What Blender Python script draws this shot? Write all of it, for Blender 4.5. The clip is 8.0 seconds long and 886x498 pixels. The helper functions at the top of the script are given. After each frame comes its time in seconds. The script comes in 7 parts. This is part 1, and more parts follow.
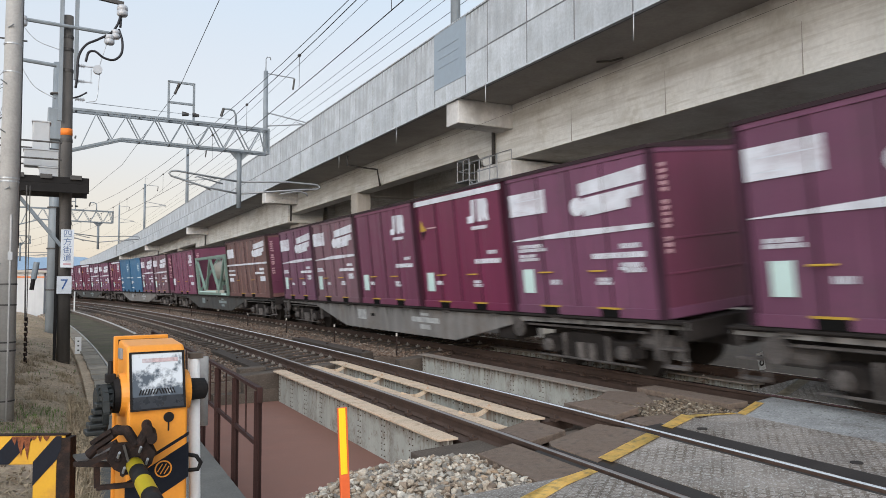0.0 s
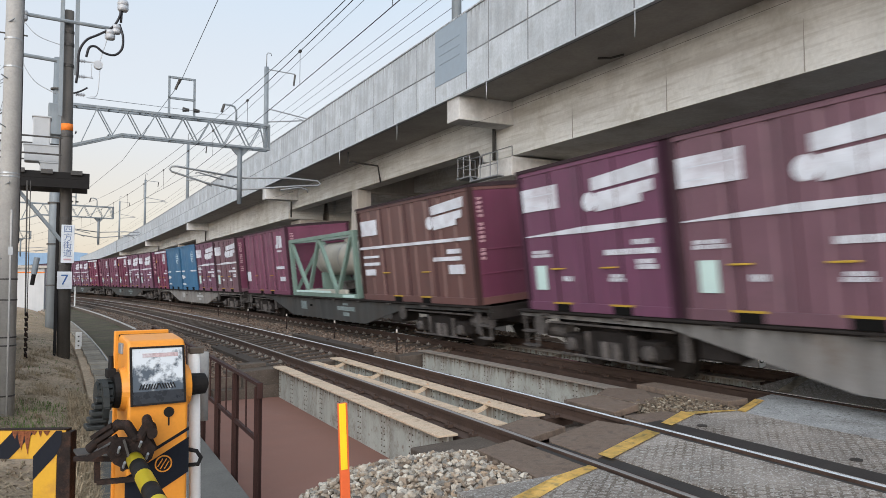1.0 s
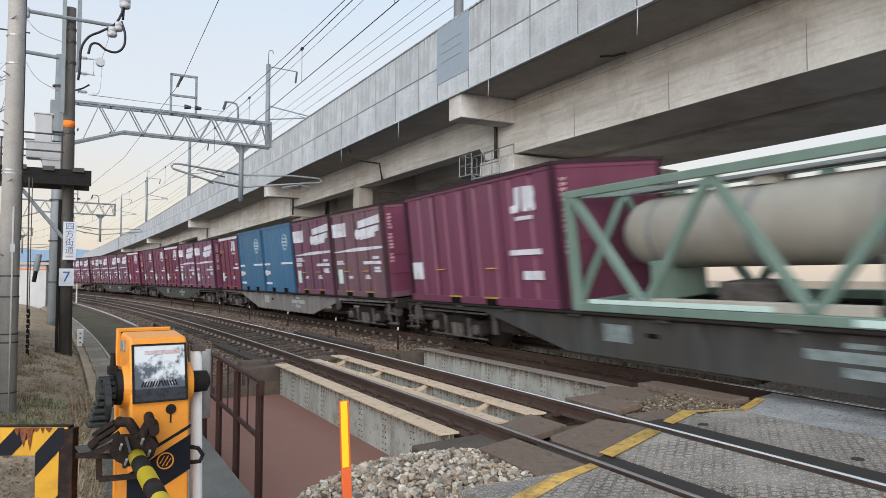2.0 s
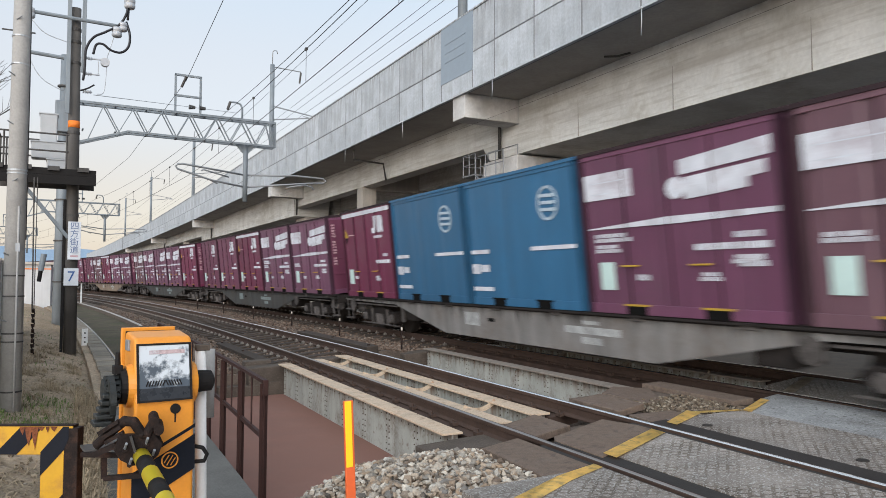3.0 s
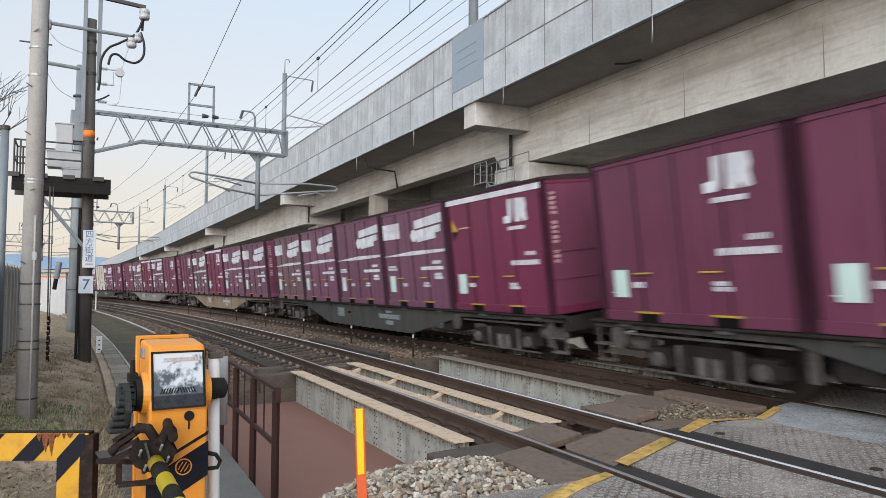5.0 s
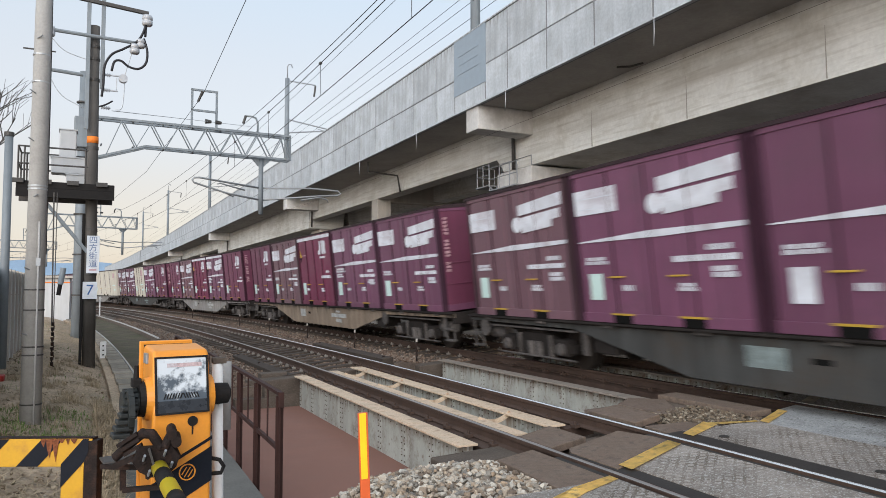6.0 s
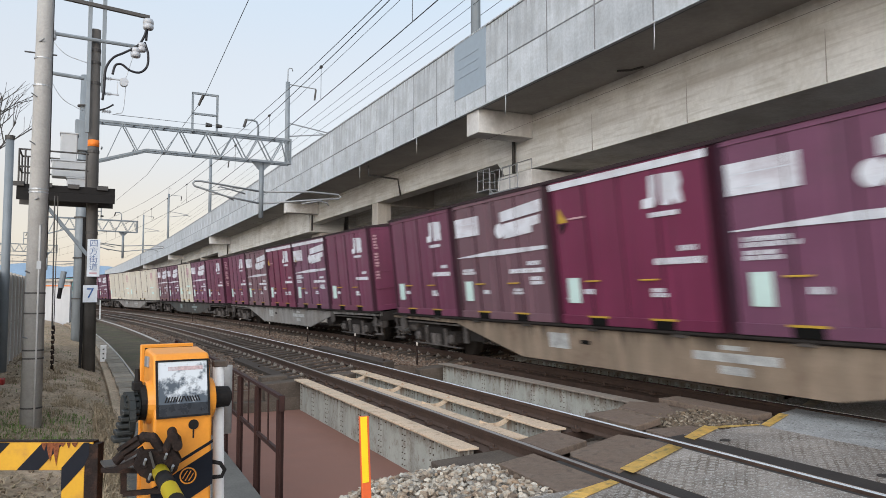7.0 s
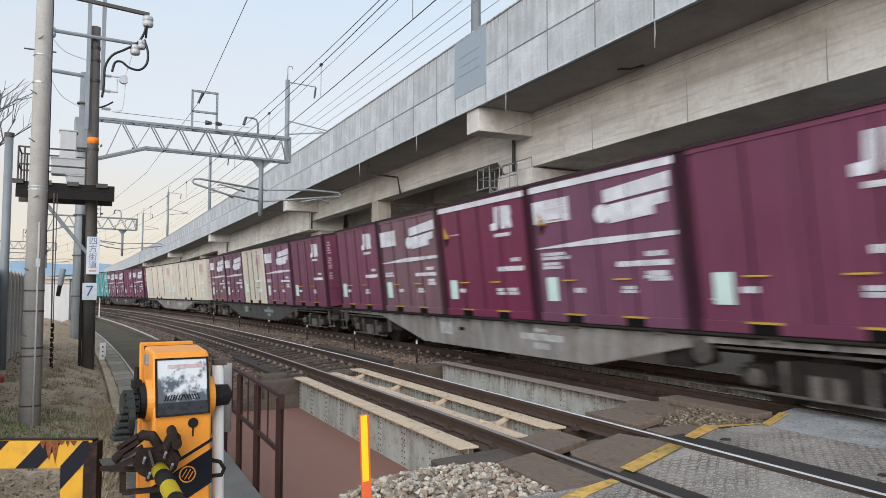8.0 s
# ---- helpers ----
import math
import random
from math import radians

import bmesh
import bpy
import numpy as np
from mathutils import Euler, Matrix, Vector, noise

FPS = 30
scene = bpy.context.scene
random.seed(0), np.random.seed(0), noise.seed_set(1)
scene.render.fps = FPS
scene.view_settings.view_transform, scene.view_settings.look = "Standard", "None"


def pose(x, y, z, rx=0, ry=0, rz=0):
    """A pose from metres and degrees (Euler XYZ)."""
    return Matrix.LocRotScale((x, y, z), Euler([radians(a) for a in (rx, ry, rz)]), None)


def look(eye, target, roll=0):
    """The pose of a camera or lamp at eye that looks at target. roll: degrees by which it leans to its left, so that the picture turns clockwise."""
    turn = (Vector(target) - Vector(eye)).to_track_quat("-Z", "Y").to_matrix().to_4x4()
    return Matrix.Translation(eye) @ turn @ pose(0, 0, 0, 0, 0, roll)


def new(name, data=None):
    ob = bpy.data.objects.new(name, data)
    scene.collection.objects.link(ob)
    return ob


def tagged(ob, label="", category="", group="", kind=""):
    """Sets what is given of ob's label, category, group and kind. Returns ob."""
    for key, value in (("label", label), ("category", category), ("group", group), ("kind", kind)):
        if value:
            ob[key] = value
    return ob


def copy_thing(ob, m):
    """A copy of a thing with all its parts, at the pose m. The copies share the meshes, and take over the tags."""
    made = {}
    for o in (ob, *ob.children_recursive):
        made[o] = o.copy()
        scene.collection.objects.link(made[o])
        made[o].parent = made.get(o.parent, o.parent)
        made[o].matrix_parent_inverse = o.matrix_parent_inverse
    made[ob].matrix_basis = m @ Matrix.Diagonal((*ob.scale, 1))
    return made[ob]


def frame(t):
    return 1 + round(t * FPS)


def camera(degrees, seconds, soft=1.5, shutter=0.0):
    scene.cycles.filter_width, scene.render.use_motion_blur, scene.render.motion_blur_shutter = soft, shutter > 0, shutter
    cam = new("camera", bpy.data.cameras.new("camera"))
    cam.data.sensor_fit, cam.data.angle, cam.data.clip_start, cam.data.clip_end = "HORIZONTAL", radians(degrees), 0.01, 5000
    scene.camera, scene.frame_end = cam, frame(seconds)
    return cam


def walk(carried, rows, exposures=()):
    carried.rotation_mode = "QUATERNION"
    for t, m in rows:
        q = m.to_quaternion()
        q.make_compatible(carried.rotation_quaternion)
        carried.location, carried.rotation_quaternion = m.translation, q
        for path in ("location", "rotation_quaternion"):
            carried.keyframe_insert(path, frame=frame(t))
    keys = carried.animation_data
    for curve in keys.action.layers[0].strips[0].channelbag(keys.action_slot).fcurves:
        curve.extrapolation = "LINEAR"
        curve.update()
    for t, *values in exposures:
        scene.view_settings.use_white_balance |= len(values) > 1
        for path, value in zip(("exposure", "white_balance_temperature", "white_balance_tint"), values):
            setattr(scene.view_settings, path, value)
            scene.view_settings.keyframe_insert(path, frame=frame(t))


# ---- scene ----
# the camera: hand-held beside the level crossing, 1.6 m above the rails
def eye_pose(x, y, z, yaw, pitch, roll):
    """yaw: degrees to the right of +y; pitch: degrees upward; roll: lean to the right."""
    a, b = radians(yaw), radians(pitch)
    way = Vector((math.sin(a) * math.cos(b), math.cos(a) * math.cos(b), math.sin(b)))
    eye = Vector((x, y, z))
    return look(eye, eye + way * 10, -roll)


cam = camera(63.09, 8.0, soft=0.75, shutter=0.32)
walk(cam, [
    (0.0, eye_pose(0.000, 0.000, 1.597, 27.420, 2.816, 0.093)),
    (0.5, eye_pose(-0.002, -0.000, 1.596, 27.421, 2.692, -0.026)),
    (1.0, eye_pose(-0.000, 0.005, 1.592, 27.396, 2.554, -0.083)),
    (1.5, eye_pose(-0.001, 0.007, 1.594, 27.370, 2.419, -0.178)),
    (3.0, eye_pose(-0.006, 0.007, 1.593, 27.001, 2.402, -0.315)),
    (3.5, eye_pose(-0.007, -0.002, 1.596, 26.782, 2.507, -0.367)),
    (4.0, eye_pose(-0.012, -0.013, 1.598, 26.568, 2.659, -0.451)),
    (4.5, eye_pose(-0.016, -0.021, 1.599, 26.311, 2.819, -0.415)),
    (6.0, eye_pose(-0.013, -0.031, 1.601, 25.828, 3.271, 0.016)),
    (6.5, eye_pose(-0.015, -0.033, 1.605, 25.806, 3.431, 0.018)),
    (7.0, eye_pose(-0.018, -0.028, 1.600, 25.812, 3.550, 0.001)),
    (7.5, eye_pose(-0.016, -0.021, 1.602, 25.820, 3.512, -0.062)),
    (8.0, eye_pose(-0.017, -0.008, 1.600, 25.849, 3.419, -0.108)),
])

# world: clear sky shortly after sunset, warm towards the horizon
world = bpy.data.worlds.new("world")
scene.world = world
world.use_nodes = True
wn = world.node_tree.nodes
sky = wn.new("ShaderNodeTexSky")
sky.sky_type = "NISHITA"
sky.sun_disc = False
sky.sun_elevation = radians(11)
sky.sun_rotation = radians(-144)
sky.air_density, sky.dust_density, sky.ozone_density = 1.0, 1.2, 1.2
# evening haze: peach at the horizon, pale blue overhead
where = wn.new("ShaderNodeTexCoord")
height = wn.new("ShaderNodeSeparateXYZ")
world.node_tree.links.new(where.outputs["Generated"], height.inputs["Vector"])
veil = wn.new("ShaderNodeValToRGB")
veil.color_ramp.interpolation = "EASE"
for place, tint in ((0.0, (0.60, 0.51, 0.46, 1)), (0.09, (0.635, 0.555, 0.51, 1)), (0.24, (0.635, 0.645, 0.675, 1)), (0.45, (0.56, 0.655, 0.75, 1))):
    stop = veil.color_ramp.elements.new(place)
    stop.color = tint
veil.color_ramp.elements.remove(veil.color_ramp.elements[0])
veil.color_ramp.elements.remove(veil.color_ramp.elements[-1])
world.node_tree.links.new(height.outputs["Z"], veil.inputs["Fac"])
lift = wn.new("ShaderNodeVectorMath")
lift.operation = "SCALE"
lift.inputs["Scale"].default_value = 5.6
world.node_tree.links.new(veil.outputs["Color"], lift.inputs[0])
haze = wn.new("ShaderNodeMix")
haze.data_type = "RGBA"
haze.inputs["Factor"].default_value = 0.8
world.node_tree.links.new(lift.outputs[0], haze.inputs["B"])
world.node_tree.links.new(sky.outputs["Color"], haze.inputs["A"])
wn["Background"].inputs["Strength"].default_value = 0.128
world.node_tree.links.new(haze.outputs["Result"], wn["Background"].inputs["Color"])
sun_data = bpy.data.lights.new("sun", "SUN")
sun_data.energy, sun_data.angle, sun_data.color = 2.35, radians(70), (1.0, 0.975, 0.97)
sun = new("sun", sun_data)
sun.matrix_basis = look((-40, -52, 19), (0, 0, 0))
scene.view_settings.exposure = 0.86


# ---------------------------------------------------------------- materials
def material(name, color, rough=0.7, metal=0.0, vary=0.15, scale=4.0, fine=60.0, bump=0.15, streak=0.0,
             stain=None, stain_amount=0.0, stain_scale=2.0, random_tone=0.0, spec=0.5):
    """A procedural surface: colour varied at two scales, optional vertical streaks and stains, fine relief."""
    m = bpy.data.materials.new(name)
    m.use_nodes = True
    t = m.node_tree
    n, l = t.nodes, t.links
    b = n["Principled BSDF"]
    b.inputs["Metallic"].default_value = metal
    b.inputs["Specular IOR Level"].default_value = spec * (0.5 if rough >= 0.6 else 1.0)
    co = n.new("ShaderNodeTexCoord")

    def noise_at(sc, detail=4.0, stretch=None, rough_=0.55):
        x = n.new("ShaderNodeTexNoise")
        x.inputs["Scale"].default_value, x.inputs["Detail"].default_value = sc, detail
        x.inputs["Roughness"].default_value = rough_
        src = co.outputs["Object"]
        if stretch:
            mp = n.new("ShaderNodeMapping")
            mp.inputs["Scale"].default_value = stretch
            l.new(src, mp.inputs["Vector"])
            src = mp.outputs["Vector"]
        l.new(src, x.inputs["Vector"])
        return x.outputs["Fac"]

    def ramp(fac, lo, hi, a, c):
        r = n.new("ShaderNodeMapRange")
        r.inputs["From Min"].default_value, r.inputs["From Max"].default_value = lo, hi
        r.inputs["To Min"].default_value, r.inputs["To Max"].default_value = a, c
        l.new(fac, r.inputs["Value"])
        return r.outputs["Result"]

    def mul(a, c):
        x = n.new("ShaderNodeMath")
        x.operation = "MULTIPLY"
        l.new(a, x.inputs[0])
        l.new(c, x.inputs[1])
        return x.outputs[0]

    big, small = noise_at(scale), noise_at(fine, 3.0)
    tone = mul(ramp(big, 0.3, 0.7, 1 - vary, 1 + vary), ramp(small, 0.3, 0.7, 1 - vary * 0.6, 1 + vary * 0.6))
    if streak:
        tone = mul(tone, ramp(noise_at(1.0, 5.0, (3.5, 3.5, 0.3)), 0.35, 0.7, 1 - streak, 1 + streak * 0.5))
    if random_tone:
        oi = n.new("ShaderNodeObjectInfo")
        tone = mul(tone, ramp(oi.outputs["Random"], 0, 1, 1 - random_tone, 1 + random_tone))
    rgb = n.new("ShaderNodeRGB")
    rgb.outputs[0].default_value = (*color, 1)
    mix = n.new("ShaderNodeVectorMath")
    mix.operation = "SCALE"
    l.new(rgb.outputs[0], mix.inputs[0])
    l.new(tone, mix.inputs["Scale"])
    out = mix.outputs[0]
    if stain:
        st = n.new("ShaderNodeMix")
        st.data_type = "RGBA"
        l.new(mul(ramp(noise_at(stain_scale, 6.0, None, 0.65), 0.48, 0.68, 0, stain_amount),
                  ramp(noise_at(stain_scale * 9, 4.0), 0.35, 0.6, 0.3, 1)), st.inputs["Factor"])
        l.new(out, st.inputs["A"])
        st.inputs["B"].default_value = (*stain, 1)
        out = st.outputs["Result"]
    l.new(out, b.inputs["Base Color"])
    l.new(ramp(big, 0.3, 0.7, max(rough - 0.08, 0.02), min(rough + 0.08, 1)), b.inputs["Roughness"])
    if bump:
        bp = n.new("ShaderNodeBump")
        bp.inputs["Strength"].default_value = bump
        bp.inputs["Distance"].default_value = 0.01
        l.new(small, bp.inputs["Height"])
        l.new(bp.outputs["Normal"], b.inputs["Normal"])
    return m


def stone_material(name, tones, rough=0.85, spread=1.0):
    """Loose stones: one tone per stone."""
    m = material(name, (0.3, 0.28, 0.25), rough, vary=0.2, scale=20, fine=160, bump=0.3)
    t = m.node_tree
    n, l = t.nodes, t.links
    g = n.new("ShaderNodeNewGeometry")
    r = n.new("ShaderNodeValToRGB")
    while len(r.color_ramp.elements) < len(tones):
        r.color_ramp.elements.new(0.5)
    for i, c in enumerate(tones):
        r.color_ramp.elements[i].position = i / (len(tones) - 1)
        r.color_ramp.elements[i].color = (*c, 1)
    l.new(g.outputs["Random Per Island"], r.inputs["Fac"])
    scale_node = [x for x in n if x.type == "VECT_MATH"][0]
    l.new(r.outputs["Color"], scale_node.inputs[0])
    return m


CONCRETE = material("concrete", (0.58, 0.575, 0.565), 0.85, vary=0.13, scale=0.7, fine=9, bump=0.12, streak=0.12,
                    stain=(0.36, 0.34, 0.31), stain_amount=0.6, stain_scale=0.4)
BEAM = material("board_marked_concrete", (0.67, 0.675, 0.655), 0.85, vary=0.10, scale=0.8, fine=10, bump=0.12,
                stain=(0.38, 0.36, 0.31), stain_amount=0.6, stain_scale=0.5)
# Deck underside: stained concrete, with the overhang's shade put into its dark colour.
SOFFIT = material("weathered_shaded_soffit_concrete", (0.36, 0.345, 0.325), 0.9, vary=0.12, scale=0.7, fine=9, bump=0.12,
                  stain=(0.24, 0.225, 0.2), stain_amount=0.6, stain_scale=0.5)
PARAPET = material("parapet_concrete", (0.44, 0.475, 0.51), 0.85, vary=0.14, scale=0.9, fine=14, bump=0.08, streak=0.14,
                   stain=(0.31, 0.325, 0.335), stain_amount=0.55, stain_scale=0.6, random_tone=0.10)


def add_drips(m, top, length, color):
    """Dark runs of dirt that start at the coping and fade out below it."""
    n, l = m.node_tree.nodes, m.node_tree.links
    b = n["Principled BSDF"]
    src = b.inputs["Base Color"].links[0].from_socket
    co = n.new("ShaderNodeTexCoord")
    sep = n.new("ShaderNodeSeparateXYZ")
    l.new(co.outputs["Object"], sep.inputs["Vector"])
    mp = n.new("ShaderNodeMapping")
    mp.inputs["Scale"].default_value = (5, 5, 0.25)
    nz = n.new("ShaderNodeTexNoise")
    nz.inputs["Scale"].default_value, nz.inputs["Detail"].default_value = 1.6, 5
    l.new(co.outputs["Object"], mp.inputs["Vector"])
    l.new(mp.outputs["Vector"], nz.inputs["Vector"])
    up = n.new("ShaderNodeMapRange")
    up.inputs["From Min"].default_value, up.inputs["From Max"].default_value = top - length, top
    up.inputs["To Min"].default_value, up.inputs["To Max"].default_value = -0.35, 0.12
    l.new(sep.outputs["Z"], up.inputs["Value"])
    add = n.new("ShaderNodeMath")
    l.new(nz.outputs["Fac"], add.inputs[0])
    l.new(up.outputs["Result"], add.inputs[1])
    r = n.new("ShaderNodeMapRange")
    r.inputs["From Min"].default_value, r.inputs["From Max"].default_value = 0.45, 0.7
    r.inputs["To Min"].default_value, r.inputs["To Max"].default_value = 0.0, 0.9
    l.new(add.outputs[0], r.inputs["Value"])
    mx = n.new("ShaderNodeMix")
    mx.data_type = "RGBA"
    l.new(r.outputs["Result"], mx.inputs["Factor"])
    l.new(src, mx.inputs["A"])
    mx.inputs["B"].default_value = (*color, 1)
    l.new(mx.outputs["Result"], b.inputs["Base Color"])




def add_boards(m, color, amount):
    """Long level board marks and dribbles left by the formwork."""
    n, l = m.node_tree.nodes, m.node_tree.links
    b = n["Principled BSDF"]
    src = b.inputs["Base Color"].links[0].from_socket
    co = n.new("ShaderNodeTexCoord")
    for stretch, lo, hi in (((0.5, 0.5, 7.0), 0.50, 0.72), ((0.12, 0.12, 2.2), 0.48, 0.7)):
        mp = n.new("ShaderNodeMapping")
        mp.inputs["Scale"].default_value = stretch
        l.new(co.outputs["Object"], mp.inputs["Vector"])
        nz = n.new("ShaderNodeTexNoise")
        nz.inputs["Scale"].default_value, nz.inputs["Detail"].default_value = 1.5, 6
        l.new(mp.outputs["Vector"], nz.inputs["Vector"])
        r = n.new("ShaderNodeMapRange")
        r.inputs["From Min"].default_value, r.inputs["From Max"].default_value = lo, hi
        r.inputs["To Min"].default_value, r.inputs["To Max"].default_value = 0.0, amount
        l.new(nz.outputs["Fac"], r.inputs["Value"])
        mx = n.new("ShaderNodeMix")
        mx.data_type = "RGBA"
        l.new(r.outputs["Result"], mx.inputs["Factor"])
        l.new(src, mx.inputs["A"])
        mx.inputs["B"].default_value = (*color, 1)
        src = mx.outputs["Result"]
    l.new(src, b.inputs["Base Color"])


add_boards(BEAM, (0.36, 0.34, 0.30), 0.5)
add_drips(PARAPET, 10.4, 0.75, (0.2, 0.2, 0.2))
LOUVER = material("grey_metal_panel", (0.25, 0.305, 0.36), 0.55, vary=0.06, bump=0.05)
PIER = material("pier_concrete", (0.45, 0.42, 0.38), 0.85, vary=0.1, scale=0.8, fine=30, bump=0.15, streak=0.15)
POLE_CONC = material("pole_concrete", (0.37, 0.365, 0.355), 0.8, vary=0.10, scale=5, fine=40, bump=0.2, streak=0.08,
                     stain=(0.34, 0.335, 0.32), stain_amount=0.5, stain_scale=3)
BLOCK = material("dark_concrete", (0.09, 0.073, 0.06), 0.9, vary=0.25, scale=3, fine=50, bump=0.4)
WALKWAY = material("weathered_walkway", (0.13, 0.128, 0.12), 0.9, vary=0.2, scale=2, fine=60, bump=0.3)
ROAD = material("crossing_paving", (0.30, 0.31, 0.315), 0.8, vary=0.3, scale=1.6, fine=110, bump=0.6,
                stain=(0.10, 0.085, 0.075), stain_amount=0.9, stain_scale=1.2)
DECKPLATE = material("rusty_crossing_slab", (0.15, 0.112, 0.088), 0.85, vary=0.2, scale=14, fine=120, bump=0.5,
                     stain=(0.2, 0.18, 0.16), stain_amount=0.3, stain_scale=4)
BROWN = material("rust_brown_cover", (0.225, 0.118, 0.092), 0.85, vary=0.06, scale=1.5, fine=120, bump=0.1,
                 stain=(0.28, 0.15, 0.12), stain_amount=0.45, stain_scale=0.8)
YELLOWLINE = material("yellow_road_paint", (0.86, 0.61, 0.20), 0.7, vary=0.12, scale=6, fine=80, bump=0.3,
                      stain=(0.25, 0.19, 0.1), stain_amount=0.5, stain_scale=5)
LINE_WORN = material("rubbed_line_paint", (0.38, 0.33, 0.25), 0.8, vary=0.3, scale=9, fine=80, bump=0.3, stain=(0.12, 0.1, 0.09), stain_amount=0.8, stain_scale=6)
RAILTOP = material("polished_rail", (0.95, 0.91, 0.87), 0.2, 1.0, vary=0.05, bump=0.0)
RAILDULL = material("dull_worn_rail", (0.33, 0.30, 0.28), 0.45, 0.8, vary=0.12, scale=3, bump=0.02)
RAILSIDE = material("rusty_rail", (0.075, 0.05, 0.04), 0.75, 0.2, vary=0.2, scale=5, fine=60)
GROOVE = material("dark_rubber_groove", (0.035, 0.032, 0.03), 0.7, vary=0.2)
SLEEPER = material("dark_sleeper", (0.06, 0.048, 0.04), 0.9, vary=0.25, scale=6, fine=50, bump=0.4, random_tone=0.25)
CLIP = material("rail_clip", (0.30, 0.275, 0.25), 0.4, 0.6, vary=0.3)
BALLAST_BASE = material("ballast_bed", (0.12, 0.095, 0.078), 0.95, vary=0.35, scale=2.5, fine=35, bump=1.0,
                        stain=(0.09, 0.07, 0.055), stain_amount=0.7, stain_scale=1.0)
BALLAST = stone_material("ballast_stone", [(0.055, 0.040, 0.032), (0.135, 0.094, 0.070), (0.185, 0.142, 0.112), (0.11, 0.068, 0.048), (0.25, 0.21, 0.175)])
TROUGH = material("dusty_trough_lid", (0.22, 0.195, 0.16), 0.9, vary=0.3, scale=3, fine=50, bump=0.4, random_tone=0.2,
                  stain=(0.31, 0.25, 0.185), stain_amount=0.95, stain_scale=1.6)
JOINT = material("grey_panel_joint", (0.20, 0.21, 0.22), 0.9, vary=0.1)
BALLAST_TAN = stone_material("tan_gravel", [(0.06, 0.045, 0.034), (0.17, 0.13, 0.09), (0.10, 0.078, 0.06), (0.30, 0.26, 0.2), (0.05, 0.04, 0.03)])
BALLAST_NEW = stone_material("fresh_ballast_stone", [(0.10, 0.09, 0.08), (0.44, 0.40, 0.34), (0.30, 0.22, 0.15), (0.19, 0.18, 0.165), (0.60, 0.56, 0.49), (0.36, 0.29, 0.22), (0.15, 0.115, 0.09)])
CLOD = stone_material("earth_clod", [(0.11, 0.08, 0.055), (0.24, 0.18, 0.125), (0.17, 0.13, 0.09), (0.36, 0.29, 0.21), (0.13, 0.11, 0.06)])
EARTH = material("dry_earth", (0.37, 0.28, 0.20), 0.95, vary=0.25, scale=1.2, fine=45, bump=0.8,
                 stain=(0.17, 0.145, 0.09), stain_amount=0.8, stain_scale=0.7)
DITCH = material("mossy_ditch", (0.075, 0.062, 0.042), 0.95, vary=0.4, scale=1.6, fine=18, bump=1.0,
                 stain=(0.045, 0.06, 0.022), stain_amount=0.9, stain_scale=0.9)
GIRDER = material("grey_green_girder_paint", (0.42, 0.435, 0.40), 0.65, vary=0.08, scale=2, fine=50, bump=0.1, streak=0.2,
                  stain=(0.13, 0.085, 0.055), stain_amount=0.7, stain_scale=2.6)
add_drips(GIRDER, -0.02, 0.42, (0.14, 0.09, 0.06))
FLANGE = material("cream_girder_flange", (0.58, 0.46, 0.34), 0.75, vary=0.25, scale=3, fine=60, bump=0.2,
                  stain=(0.3, 0.17, 0.1), stain_amount=0.6, stain_scale=3)
# Far-track girder flanges: grey-brown, darker than the cream of the near track.
FLANGE_FAR = material("grey_brown_girder_flange", (0.24, 0.21, 0.18), 0.75, vary=0.25, scale=3, fine=60, bump=0.2,
                      stain=(0.12, 0.08, 0.06), stain_amount=0.6, stain_scale=3)
RIVET = material("rust_dark_rivet", (0.08, 0.055, 0.045), 0.8, vary=0.2)
STEEL = material("galvanised_steel", (0.25, 0.265, 0.28), 0.55, 0.4, vary=0.12, scale=5, bump=0.05)
STEEL_DK = material("dull_dark_steel", (0.075, 0.072, 0.07), 0.6, 0.4, vary=0.2, scale=4, bump=0.1)
POLE_DK = material("dark_weathered_pole", (0.105, 0.098, 0.092), 0.7, 0.1, vary=0.15, scale=2, fine=40, streak=0.3)
POLE_GR = material("grey_steel_mast", (0.215, 0.245, 0.27), 0.6, 0.15, vary=0.12, scale=2, streak=0.2)
BOX_GR = material("grey_painted_box", (0.40, 0.42, 0.44), 0.5, vary=0.06, streak=0.1)
PORCELAIN = material("grey_porcelain", (0.40, 0.42, 0.45), 0.3, vary=0.04, bump=0.0)
WIRE = material("dark_wire", (0.022, 0.022, 0.026), 0.5, 0.5, vary=0.05, bump=0)
WIRE_LT = material("aluminium_wire", (0.4, 0.42, 0.44), 0.5, 0.6, vary=0.05, bump=0)
FENCE_BR = material("rust_brown_handrail", (0.038, 0.017, 0.0145), 0.7, vary=0.2, scale=6, fine=60, bump=0.2)
ORANGE = material("orange_gate_paint", (0.70, 0.27, 0.028), 0.42, vary=0.06, scale=3, fine=60, bump=0.04,
                  stain=(0.45, 0.16, 0.03), stain_amount=0.35, stain_scale=3)
NAVY = material("black_navy_paint", (0.010, 0.012, 0.018), 0.6, vary=0.15, bump=0.04, spec=0.25)
BLACK = material("matt_black_iron", (0.014, 0.013, 0.013), 0.65, 0.0, vary=0.25, scale=8, bump=0.15, spec=0.3)
RUST = material("rust_brown_iron", (0.018, 0.013, 0.012), 0.75, 0.0, vary=0.35, scale=14, fine=80, bump=0.4, spec=0.3, stain=(0.09, 0.045, 0.03), stain_amount=0.6, stain_scale=12)
